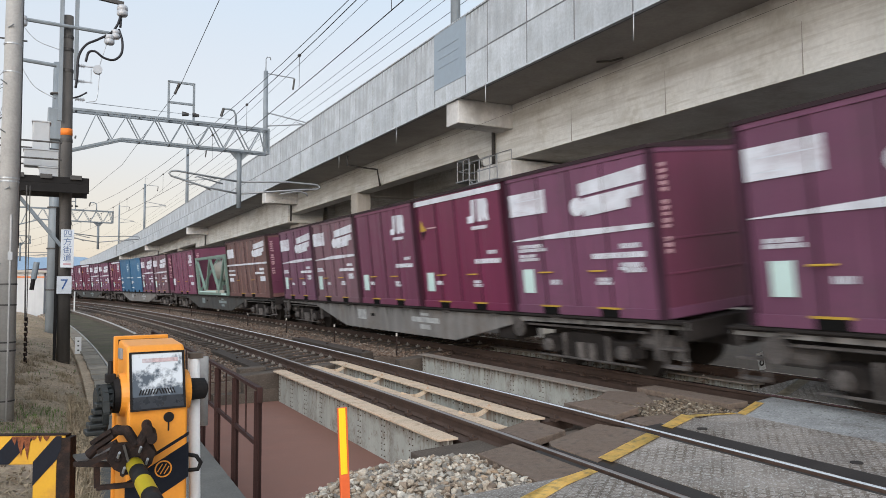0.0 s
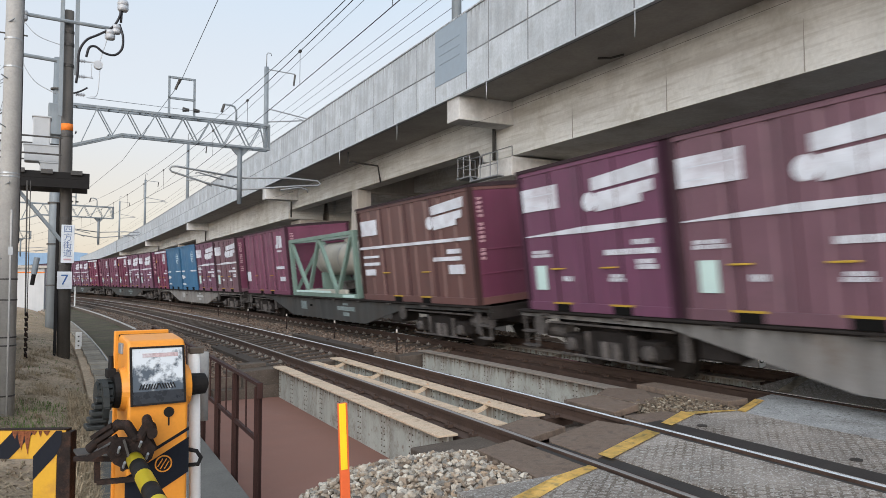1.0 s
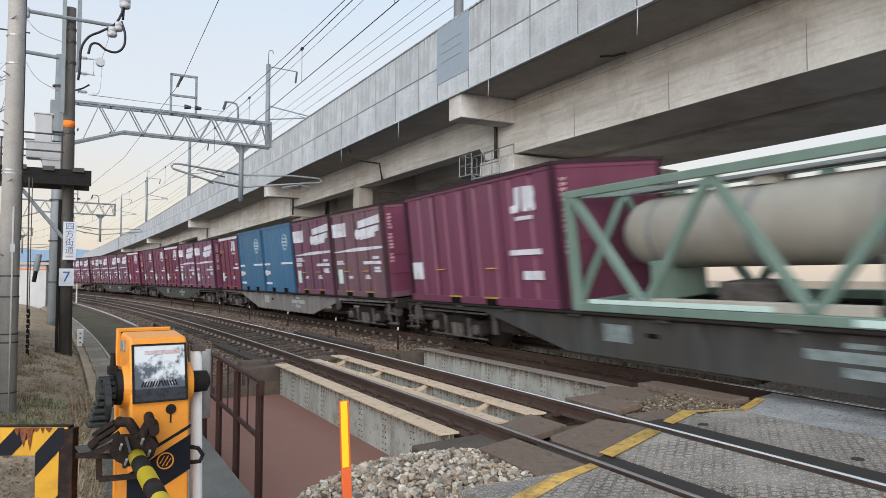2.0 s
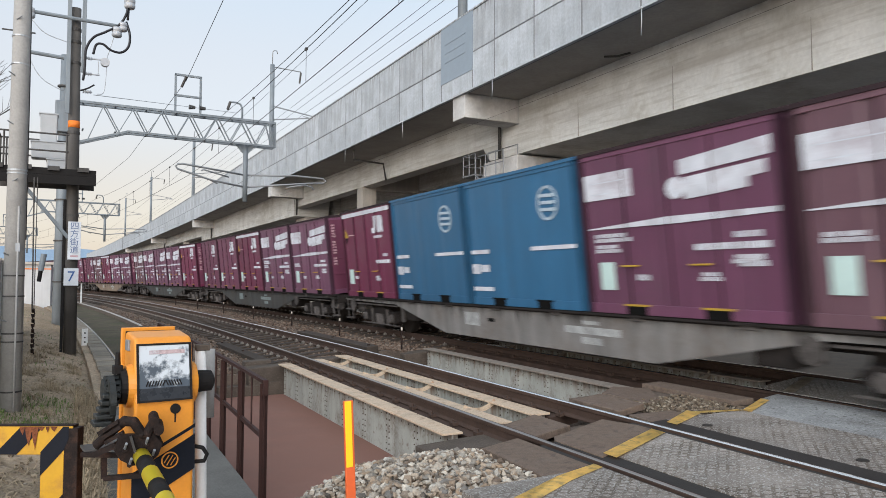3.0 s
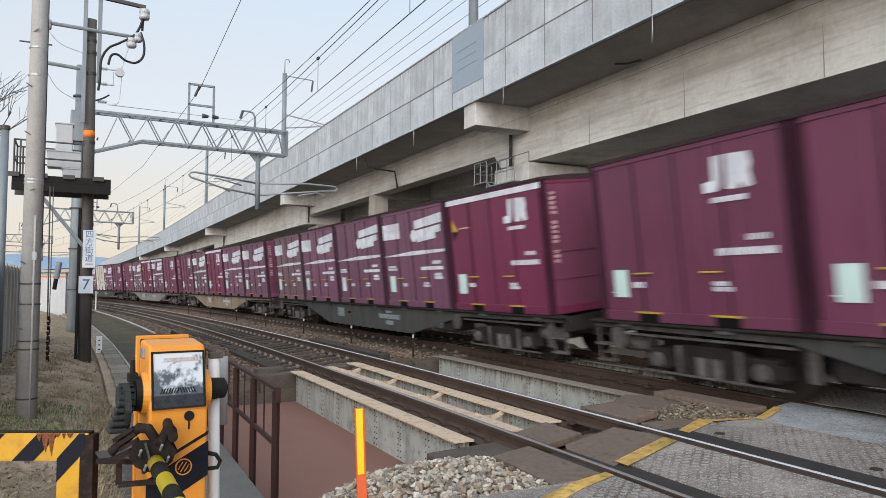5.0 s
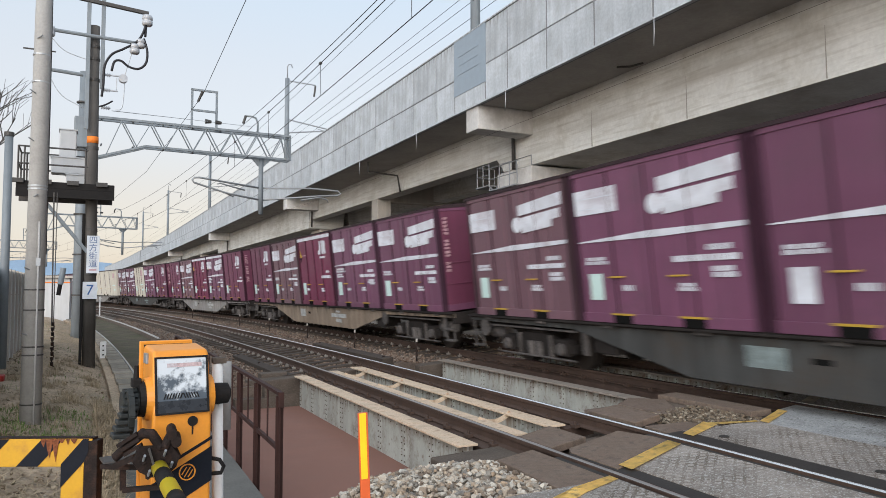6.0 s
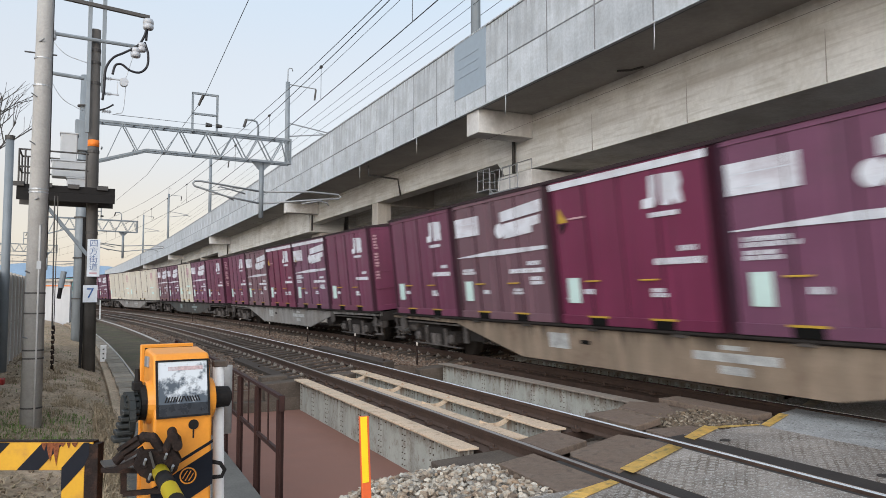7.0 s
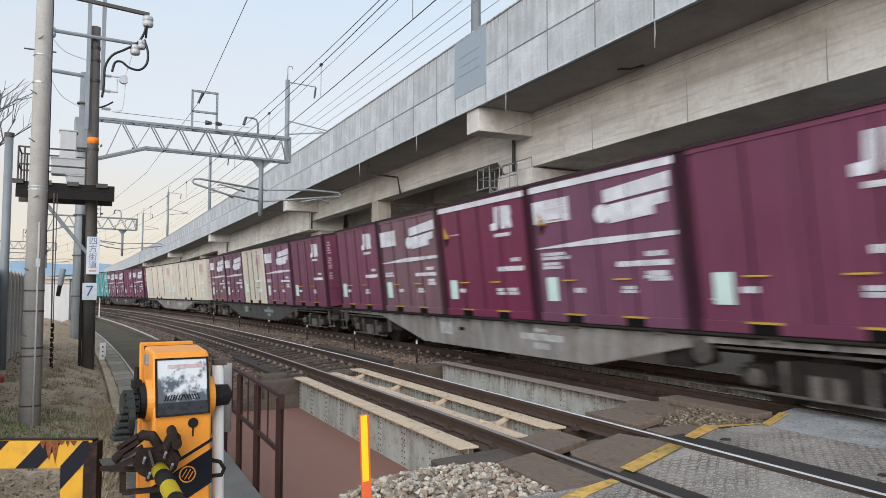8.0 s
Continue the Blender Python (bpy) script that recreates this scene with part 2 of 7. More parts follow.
GEARGREY = material("oily_grey_iron", (0.020, 0.023, 0.023), 0.55, 0.2, vary=0.3, scale=14, fine=90, bump=0.25)
RUST_PALE = material("faded_rust_film", (0.40, 0.31, 0.32), 0.6, vary=0.35, scale=22, stain=(0.5, 0.54, 0.6), stain_amount=0.8, stain_scale=14)
RUST_RED = material("red_rust_stain", (0.15, 0.05, 0.022), 0.85, vary=0.4, scale=30)
YELLOW = material("safety_yellow", (0.53, 0.285, 0.010), 0.5, vary=0.06, scale=4, bump=0.05,
                  stain=(0.22, 0.085, 0.04), stain_amount=0.7, stain_scale=5)
SLATE = material("slate_black_gloss", (0.022, 0.026, 0.033), 0.3, vary=0.25, scale=20, bump=0.02)
YELLOW_PL = material("yellow_reflective_plastic", (0.80, 0.58, 0.015), 0.45, vary=0.04, bump=0.0)
RED_PL = material("faded_red_plastic", (0.34, 0.035, 0.03), 0.6, vary=0.15, scale=6)
BOOM_Y = material("bright_boom_yellow", (0.92, 0.70, 0.03), 0.35, vary=0.05, scale=6, bump=0.0)
ORANGE_PL = material("orange_red_plastic", (0.68, 0.12, 0.03), 0.5, vary=0.05, bump=0.0)
WHITE = material("white_paint", (0.82, 0.82, 0.81), 0.5, vary=0.06, scale=3, bump=0.05)
BOARD = material("weathered_white_enamel", (0.56, 0.60, 0.65), 0.4, vary=0.08, scale=5, bump=0.03, stain=(0.42, 0.43, 0.44), stain_amount=0.6, stain_scale=6)
WHITE_MK = material("white_marking", (0.57, 0.60, 0.66), 0.6, vary=0.16, scale=3, bump=0.03, stain=(0.30, 0.22, 0.26), stain_amount=0.6, stain_scale=2.2)
BLUE_TXT = material("blue_lettering", (0.025, 0.09, 0.27), 0.5, vary=0.05, bump=0)
GREY_TXT = material("slate_lettering", (0.09, 0.14, 0.27), 0.5, vary=0.05, bump=0)
BUFF = material("orange_band", (0.75, 0.20, 0.03), 0.6, vary=0.08)
DRYGRASS = material("dry_grass", (0.31, 0.245, 0.165), 0.9, vary=0.3, scale=3, fine=80, bump=0.2)
GREENGRASS = material("green_grass", (0.11, 0.17, 0.045), 0.85, vary=0.3, scale=3, fine=80, bump=0.2)
HOUSEWALL = material("white_shed_wall", (0.52, 0.53, 0.54), 0.8, vary=0.05, scale=1.5, bump=0.05, streak=0.08)
# The blue of the distance haze is put into the hill colour.
HILL = material("distant_blue_hills", (0.22, 0.31, 0.42), 1.0, vary=0.08, scale=0.02, fine=0.2, bump=0)


def paver_material():
    """Worn rubber crossing panels: a tread of small raised bars in columns, rubbed smooth in places."""
    m = material("pressed_paver", (0.235, 0.212, 0.19), 0.75, vary=0.3, scale=2.2, fine=140, bump=0.2,
                 stain=(0.11, 0.088, 0.07), stain_amount=0.9, stain_scale=1.3)
    n, l = m.node_tree.nodes, m.node_tree.links
    co = n.new("ShaderNodeTexCoord")
    mp = n.new("ShaderNodeMapping")
    mp.inputs["Rotation"].default_value = (0, 0, radians(-41))
    br = n.new("ShaderNodeTexBrick")
    br.inputs["Scale"].default_value = 1.0
    br.offset = 0.5
    br.inputs["Brick Width"].default_value, br.inputs["Row Height"].default_value = 0.085, 0.08
    br.inputs["Mortar Size"].default_value = 0.015
    br.inputs["Color1"].default_value, br.inputs["Color2"].default_value = (1.1, 1.1, 1.1, 1), (1.3, 1.3, 1.3, 1)
    br.inputs["Mortar"].default_value = (0.52, 0.47, 0.42, 1)
    wob = n.new("ShaderNodeTexNoise")
    wob.inputs["Scale"].default_value = 9
    off = n.new("ShaderNodeVectorMath")
    off.operation = "MULTIPLY_ADD"
    off.inputs[1].default_value = (0.018, 0.018, 0.018)
    l.new(co.outputs["Object"], wob.inputs["Vector"])
    l.new(wob.outputs["Color"], off.inputs[0])
    l.new(co.outputs["Object"], off.inputs[2])
    l.new(off.outputs[0], mp.inputs["Vector"])
    l.new(mp.outputs["Vector"], br.inputs["Vector"])
    rub = n.new("ShaderNodeTexNoise")
    rub.inputs["Scale"].default_value, rub.inputs["Detail"].default_value = 1.9, 5
    l.new(co.outputs["Object"], rub.inputs["Vector"])
    worn = n.new("ShaderNodeMapRange")
    worn.inputs["From Min"].default_value, worn.inputs["From Max"].default_value = 0.40, 0.58
    worn.inputs["To Min"].default_value, worn.inputs["To Max"].default_value = 0.85, 0.08
    l.new(rub.outputs["Fac"], worn.inputs["Value"])
    b = n["Principled BSDF"]
    src = b.inputs["Base Color"].links[0].from_socket
    mx = n.new("ShaderNodeMix")
    mx.data_type, mx.blend_type = "RGBA", "MULTIPLY"
    l.new(worn.outputs["Result"], mx.inputs["Factor"])
    l.new(src, mx.inputs["A"])
    l.new(br.outputs["Color"], mx.inputs["B"])
    # pale grit exposed where the tread is gone
    grit = n.new("ShaderNodeTexNoise")
    grit.inputs["Scale"].default_value, grit.inputs["Detail"].default_value = 55, 4
    l.new(co.outputs["Object"], grit.inputs["Vector"])
    spot = n.new("ShaderNodeMapRange")
    spot.inputs["From Min"].default_value, spot.inputs["From Max"].default_value = 0.53, 0.66
    spot.inputs["To Min"].default_value, spot.inputs["To Max"].default_value = 0.0, 0.7
    l.new(grit.outputs["Fac"], spot.inputs["Value"])
    pale = n.new("ShaderNodeMix")
    pale.data_type = "RGBA"
    l.new(spot.outputs["Result"], pale.inputs["Factor"])
    l.new(mx.outputs["Result"], pale.inputs["A"])
    pale.inputs["B"].default_value = (0.48, 0.49, 0.48, 1)
    l.new(pale.outputs["Result"], b.inputs["Base Color"])
    bp = [x for x in n if x.type == "BUMP"][0]
    l.new(br.outputs["Color"], bp.inputs["Height"])
    bp.inputs["Strength"].default_value = 0.5
    return m


PAVER = paver_material()


def speckle(m, color, amount, scale, low=0.55, high=0.66):
    """Grit of another colour scattered through a surface."""
    n, l = m.node_tree.nodes, m.node_tree.links
    b = n["Principled BSDF"]
    src = b.inputs["Base Color"].links[0].from_socket
    co = n.new("ShaderNodeTexCoord")
    nz = n.new("ShaderNodeTexNoise")
    nz.inputs["Scale"].default_value, nz.inputs["Detail"].default_value = scale, 4
    l.new(co.outputs["Object"], nz.inputs["Vector"])
    r = n.new("ShaderNodeMapRange")
    r.inputs["From Min"].default_value, r.inputs["From Max"].default_value = low, high
    r.inputs["To Min"].default_value, r.inputs["To Max"].default_value = 0.0, amount
    l.new(nz.outputs["Fac"], r.inputs["Value"])
    mx = n.new("ShaderNodeMix")
    mx.data_type = "RGBA"
    l.new(r.outputs["Result"], mx.inputs["Factor"])
    l.new(src, mx.inputs["A"])
    mx.inputs["B"].default_value = (*color, 1)
    l.new(mx.outputs["Result"], b.inputs["Base Color"])


speckle(ROAD, (0.50, 0.51, 0.50), 0.7, 45)
speckle(ROAD, (0.07, 0.065, 0.06), 0.8, 28, 0.58, 0.68)
speckle(DECKPLATE, (0.26, 0.215, 0.18), 0.3, 70)
speckle(DECKPLATE, (0.07, 0.055, 0.045), 0.45, 9)
speckle(BLOCK, (0.18, 0.155, 0.13), 0.3, 40)
speckle(YELLOWLINE, (0.34, 0.26, 0.15), 0.6, 14, 0.54, 0.68)
speckle(EARTH, (0.17, 0.135, 0.10), 0.7, 14, 0.5, 0.65)
speckle(EARTH, (0.46, 0.40, 0.32), 0.6, 30, 0.55, 0.68)
speckle(CONCRETE, (0.30, 0.285, 0.265), 0.45, 1.7, 0.52, 0.72)
speckle(PARAPET, (0.27, 0.275, 0.28), 0.35, 2.4, 0.54, 0.72)
speckle(FLANGE, (0.24, 0.15, 0.10), 0.6, 7, 0.55, 0.7)
speckle(GIRDER, (0.16, 0.10, 0.07), 0.6, 12, 0.6, 0.7)


def lamp_window_material():
    m = material("flaking_white_window", (0.55, 0.6, 0.66), 0.35, vary=0.05, bump=0.02)
    n, l = m.node_tree.nodes, m.node_tree.links
    b = n["Principled BSDF"]
    co = n.new("ShaderNodeTexCoord")
    a = n.new("ShaderNodeTexNoise")
    a.inputs["Scale"].default_value, a.inputs["Detail"].default_value, a.inputs["Roughness"].default_value = 13, 7, 0.6
    l.new(co.outputs["Object"], a.inputs["Vector"])
    sep = n.new("ShaderNodeSeparateXYZ")
    l.new(co.outputs["Object"], sep.inputs["Vector"])
    lift = n.new("ShaderNodeMapRange")
    lift.inputs["From Min"].default_value, lift.inputs["From Max"].default_value = -0.15, 0.15
    lift.inputs["To Min"].default_value, lift.inputs["To Max"].default_value = -0.16, 0.13
    l.new(sep.outputs["Z"], lift.inputs["Value"])
    add = n.new("ShaderNodeMath")
    l.new(a.outputs["Fac"], add.inputs[0])
    l.new(lift.outputs["Result"], add.inputs[1])
    r = n.new("ShaderNodeValToRGB")
    r.color_ramp.elements[0].position, r.color_ramp.elements[1].position = 0.44, 0.56
    r.color_ramp.elements[0].color = (0.07, 0.09, 0.115, 1)
    r.color_ramp.elements[1].color = (0.56, 0.61, 0.66, 1)
    l.new(add.outputs[0], r.inputs["Fac"])
    l.new(r.outputs["Color"], b.inputs["Base Color"])
    return m


LAMPWIN = lamp_window_material()


# ---------------------------------------------------------------- mesh helpers
def part(name, bm, mat, parent=None, label="", smooth=False, m=None):
    """Links a bmesh as one mesh object, under a thing or part if one is given."""
    me = bpy.data.meshes.new(name)
    if m is not None:
        bm.transform(m)
    bm.normal_update()
    if smooth:
        for fc in bm.faces:
            fc.smooth = len(fc.verts) <= 4
    bm.to_mesh(me)
    bm.free()
    me.materials.append(mat)
    ob = new(name, me)
    if parent is not None:
        ob.parent = parent
    if label:
        ob["label"] = label
    return ob


def share(name, ob, parent, m):
    """Another object on the same mesh."""
    o = new(name, ob.data)
    o.parent = parent
    o.matrix_basis = m
    return o


def empty(name, m, label, category, group="", kind=""):
    e = new(name)
    e.matrix_basis = m
    return tagged(e, label, category, group, kind)


def box(bm, x0, x1, y0, y1, z0, z1, bevel=0.0, m=None):
    r = bmesh.ops.create_cube(bm, size=1.0)
    vs = r["verts"]
    bmesh.ops.scale(bm, vec=(x1 - x0, y1 - y0, z1 - z0), verts=vs)
    bmesh.ops.translate(bm, vec=((x0 + x1) / 2, (y0 + y1) / 2, (z0 + z1) / 2), verts=vs)
    if bevel:
        es = list({e for v in vs for e in v.link_edges})
        vs = list({v for f in bmesh.ops.bevel(bm, geom=es, offset=bevel, segments=2, profile=0.5, affect="EDGES")["faces"]
                   for v in f.verts} | {v for v in vs if v.is_valid})
    if m is not None:
        bmesh.ops.transform(bm, matrix=m, verts=vs)
    return bm


def boxed(x0, x1, y0, y1, z0, z1, bevel=0.0, m=None):
    return box(bmesh.new(), x0, x1, y0, y1, z0, z1, bevel, m)


def rod(bm, a, b, r, r2=None, n=10):
    """A round bar from a to b."""
    a, b = Vector(a), Vector(b)
    d = b - a
    q = d.to_track_quat("Z", "Y").to_matrix().to_4x4()
    bmesh.ops.create_cone(bm, cap_ends=True, segments=n, radius1=r, radius2=r if r2 is None else r2, depth=d.length,
                          matrix=Matrix.Translation((a + b) / 2) @ q)
    return bm


def rodded(a, b, r, r2=None, n=10):
    return rod(bmesh.new(), a, b, r, r2, n)


def bar(bm, a, b, w, t, up=(0, 0, 1)):
    """A flat bar from a to b, w wide and t thick."""
    a, b = Vector(a), Vector(b)
    z = (b - a)
    ln = z.length
    z.normalize()
    x = Vector(up).cross(z)
    if x.length < 1e-4:
        x = Vector((1, 0, 0))
    x.normalize()
    y = z.cross(x)
    rot = Matrix((x, y, z)).transposed().to_4x4()
    box(bm, -w / 2, w / 2, -t / 2, t / 2, 0, ln, 0, Matrix.Translation(a) @ rot)
    return bm


def curved(points, k=6):
    """A smooth curve through points."""
    p = [Vector(q) for q in points]
    p = [p[0] * 2 - p[1]] + p + [p[-1] * 2 - p[-2]]
    out = []
    for a, b, c, d in zip(p, p[1:], p[2:], p[3:]):
        for i in range(k):
            t = i / k
            out.append(0.5 * ((2 * b) + (c - a) * t + (2 * a - 5 * b + 4 * c - d) * t * t + (3 * b - a - 3 * c + d) * t ** 3))
    return out + [p[-2]]


def tube(name, points, r, mat, parent=None, label="", n=8, closed=False):
    """A bent pipe or wire along points."""
    bm = bmesh.new()
    pts = [Vector(q) for q in points]
    rings = []
    prev = None
    for i, q in enumerate(pts):
        d = (pts[min(i + 1, len(pts) - 1)] - pts[max(i - 1, 0)]).normalized()
        ref = prev if prev is not None else (Vector((0, 0, 1)) if abs(d.z) < 0.9 else Vector((1, 0, 0)))
        x = d.cross(ref).cross(d).normalized()
        prev = x
        y = d.cross(x)
        rings.append([bm.verts.new(q + (x * math.cos(k * math.tau / n) + y * math.sin(k * math.tau / n)) * r) for k in range(n)])
    for a, b in zip(rings, rings[1:]):
        for k in range(n):
            bm.faces.new((a[k], a[(k + 1) % n], b[(k + 1) % n], b[k]))
    bm.faces.new(rings[0][::-1])
    bm.faces.new(rings[-1])
    return part(name, bm, mat, parent, label, smooth=True)


def prism(bm, outline, axis, lo, hi, m=None):
    """A plate: the outline (pairs) drawn out along an axis, 'x', 'y' or 'z'."""
    def at3(p, k):
        return {"x": (k, p[0], p[1]), "y": (p[0], k, p[1]), "z": (p[0], p[1], k)}[axis]
    a = [bm.verts.new(at3(p, lo)) for p in outline]
    b = [bm.verts.new(at3(p, hi)) for p in outline]
    fs = [bm.faces.new(a), bm.faces.new(b[::-1])]
    for i in range(len(a)):
        j = (i + 1) % len(a)
        fs.append(bm.faces.new((a[j], a[i], b[i], b[j])))
    bmesh.ops.recalc_face_normals(bm, faces=fs)
    if m is not None:
        bmesh.ops.transform(bm, matrix=m, verts=a + b)
    return bm


def text(body, size, x, z, yy, parent, mat):
    cu = bpy.data.curves.new("lettering", "FONT")
    cu.body, cu.size, cu.align_x, cu.align_y, cu.extrude = body, size, "CENTER", "CENTER", 0.002
    tmp = bpy.data.objects.new("lettering", cu)
    me = bpy.data.meshes.new_from_object(tmp)
    bpy.data.objects.remove(tmp)
    me.materials.append(mat)
    ob = new("lettering", me)
    ob.parent = parent
    ob.matrix_basis = pose(x, yy, z, 90)


# ---------------------------------------------------------------- the alignment
RADIUS, XN, Y0, CANT = 396.15, 4.7665, 11.22, 6.35     # left-hand curve of the railway, cant in degrees
BAULK_D = (-1.05, 1.12)                                # timbers on either side of the near track
D_FAR = 3.904                                          # offset of the far track
Z_NEAR, Z_FAR = 0.062, 0.230                           # height of the canted track centres


def trk(s, d, z=0.0, cant=0.0):
    """A pose at station s along the near track and d metres to its right; local y runs along the track."""
    th = s / RADIUS
    return pose(XN - RADIUS + (RADIUS + d) * math.cos(th), Y0 + (RADIUS + d) * math.sin(th), z, 0, -cant, math.degrees(th))


def sweep(name, profile, s0, s1, step, mat, parent=None, d=0.0, z=0.0, cant=0.0, smooth=False, label="", closed=True):
    """A cross-section of (offset, height) drawn along the track."""
    bm = bmesh.new()
    rings = []
    count = max(1, round((s1 - s0) / step))
    for i in range(count + 1):
        m = trk(s0 + (s1 - s0) * i / count, d, z, cant)
        rings.append([bm.verts.new(m @ Vector((a, 0, b))) for a, b in profile])
    k = len(profile)
    for a, b in zip(rings, rings[1:]):
        for i in range(k if closed else k - 1):
            bm.faces.new((a[i], a[(i + 1) % k], b[(i + 1) % k], b[i]))
    if closed:
        bm.faces.new(rings[0])
        bm.faces.new(rings[-1][::-1])
    bmesh.ops.recalc_face_normals(bm, faces=bm.faces)
    return part(name, bm, mat, parent, label, smooth)


def via_x(y):
    return 11.2 + 0.005 * y - 0.0001 * y * y


def via(y, d, z=0.0):
    """A pose on the viaduct's line: d metres behind its parapet face."""
    return pose(via_x(y) + d, y, z, 0, 0, math.degrees(math.atan(-(0.005 - 0.0002 * y))))


def via_sweep(name, profile, ya, yb, step, mat, parent=None, label=""):
    bm = bmesh.new()
    rings = []
    count = max(1, round((yb - ya) / step))
    for i in range(count + 1):
        m = via(ya + (yb - ya) * i / count, 0)
        rings.append([bm.verts.new(m @ Vector((a, 0, b))) for a, b in profile])
    k = len(profile)
    for a, b in zip(rings, rings[1:]):
        for i in range(k):
            bm.faces.new((a[i], a[(i + 1) % k], b[(i + 1) % k], b[i]))
    bm.faces.new(rings[0])
    bm.faces.new(rings[-1][::-1])
    bmesh.ops.recalc_face_normals(bm, faces=bm.faces)
    return part(name, bm, mat, parent, label)


# ---------------------------------------------------------------- setting: ground, bed, crossing
def plane_z(d):
    """Height of the paved crossing and of the rail heads at offset d."""
    return float(np.interp(d, [-9, -2.2, -0.56, 0.56, 3.34, 4.46, 9, 30], [-0.06, -0.05, 0.0, 0.125, 0.168, 0.292, 0.36, 0.4]))


def build_ground():
    bm = bmesh.new()
    bmesh.ops.create_grid(bm, x_segments=60, y_segments=60, size=3000)
    for v in bm.verts:
        v.co.z = -1.3
    g = part("ground", bm, EARTH)
    tagged(g, "flat dry earth reaching to the horizon", "ground", kind="structure")

    # ballast bed of both tracks, broken by the channel
    prof = [(-3.0, -1.25), (-2.9, -0.62), (-2.25, -0.37), (-1.6, -0.34), (1.5, 0.005), (2.15, -0.09), (2.6, -0.135), (5.6, 0.195), (6.3, 0.16),
            (7.6, -0.5), (7.7, -1.25)]
    for s0, s1 in ((3.75, 300), (-240, -4.35)):
        b = sweep("ballast_bed", prof, s0, s1, 2.0, BALLAST_BASE)
        tagged(b, "brown-grey crushed stone bed under the rails", "track bed", kind="structure")

    # earth bank beside the line
    rng = random.Random(3)
    bm = bmesh.new()
    ds = [-30, -20, -12, -9, -7.5, -6.6, -6.0, -5.5, -5.1, -4.7, -4.45, -4.42]
    zs = [-0.1, -0.1, -0.05, 0.0, 0.03, 0.04, 0.03, 0.0, -0.08, -0.2, -0.3, -0.9]
    ss = [-45, -35, -25, -18] + [-14 + 0.5 * i for i in range(150)] + [65, 75, 90, 120, 160, 240]
    rows = []
    for s in ss:
        row = []
        for d, z in zip(ds, zs):
            p = trk(s, d).translation
            n_ = noise.noise(Vector((p.x * 0.9, p.y * 0.9, 0.3))) * 0.07 + noise.noise(Vector((p.x * 4, p.y * 4, 2))) * 0.025
            row.append(bm.verts.new((p.x, p.y, z + (n_ if -8 < d < -4.6 and s > -10 else 0))))
        rows.append(row)
    for a, b in zip(rows, rows[1:]):
        for i in range(len(ds) - 1):
            bm.faces.new((a[i], a[i + 1], b[i + 1], b[i]))
    bmesh.ops.recalc_face_normals(bm, faces=bm.faces)
    e = part("earth_bank", bm, EARTH, smooth=True)
    tagged(e, "dry brown earth bank beside the railway", "ground", kind="structure")

    # ditch with a pale kerb pipe, and the cable trough walk
    d = sweep("ditch", [(-3.85, -0.24), (-2.46, -0.2), (-2.46, -1.2), (-3.85, -1.2)], 3.75, 120, 2.0, DITCH)
    tagged(d, "dark mossy drainage ditch along the track", "ditch", kind="structure")
    k = sweep("kerb", [(-2.46, -0.5), (-2.37, -0.5), (-2.37, -0.06), (-2.46, -0.06)], 15.5, 110, 1.5, BLOCK)
    tagged(k, "dark concrete kerb along the mossy ditch", "kerb", kind="structure")
    k = sweep("kerb_pipe", [(-2.445, -0.06), (-2.385, -0.06), (-2.39, -0.02), (-2.44, -0.02)], 15.5, 110, 1.5, POLE_CONC)
    tagged(k, "thin pale pipe lying on the ditch kerb", "pipe", kind="structure")
    for d_ in (-3.915,):
        k = sweep("trough_edge", [(d_ - 0.014, -0.3), (d_ + 0.014, -0.3), (d_ + 0.014, -0.145), (d_ - 0.014, -0.145)], 0.9, 60, 1.0, POLE_CONC)
        tagged(k, "thin pale edge strip of the cable trough", "edging", kind="structure")
    w = empty("cable_trough", Matrix.Identity(4), "row of grey concrete trough lids beside the ditch", "cable trough", kind="structure")
    lid = part("lid", boxed(-0.18, 0.18, 0.012, 0.488, -0.06, 0.0, 0.008), TROUGH, w)
    lid.matrix_basis = trk(1.2, -4.12, -0.16)
    for i in range(1, 116):
        share("lid", lid, w, trk(1.2 + 0.5 * i, -4.12 + 0.01 * math.sin(i * 1.7), -0.16 + 0.006 * math.sin(i * 2.9)))
    sweep("trough_body", [(-4.45, -0.95), (-3.83, -0.95), (-3.83, -0.225), (-4.45, -0.225)], 0.7, 62, 2.0, EARTH, w)

    # Added ground sheet; its dark colour includes the shade below viaduct and train.
    yard = sweep("yard_ground", [(7.55, -0.5), (60, -0.45), (60, -1.25), (7.55, -1.25)], -60, 240, 4.0, BLOCK)
    tagged(yard, "gravelled ground below the viaduct, its shade put into the dark colour", "ground", kind="structure")

    # channel: brown cover, side walls, walkway slab
    c = sweep("channel_cover", [(-3.3, -0.76), (9.0, -0.74), (9.0, -1.0), (-3.3, -1.0)], -6.8, 3.9, 1.0, BROWN)
    tagged(c, "flat rust-brown cover over the channel below the girders", "channel cover", kind="structure")
    for name, s0, s1 in (("abutment_far", 3.45, 4.3), ("abutment_near", -5.0, -4.05)):
        a = sweep(name, [(-2.2, -1.2), (-2.2, -0.56), (-1.25, -0.56), (-1.25, -0.5), (7.2, -0.3), (7.2, -1.2)], s0, s1, 0.5, BLOCK)
        tagged(a, "dark weathered concrete girder seat", "abutment", kind="structure")
    s = sweep("walkway_slab", [(-4.6, -0.95), (-3.25, -0.95), (-3.25, -0.36), (-4.6, -0.34)], -9.5, 4.6, 0.8, WALKWAY)
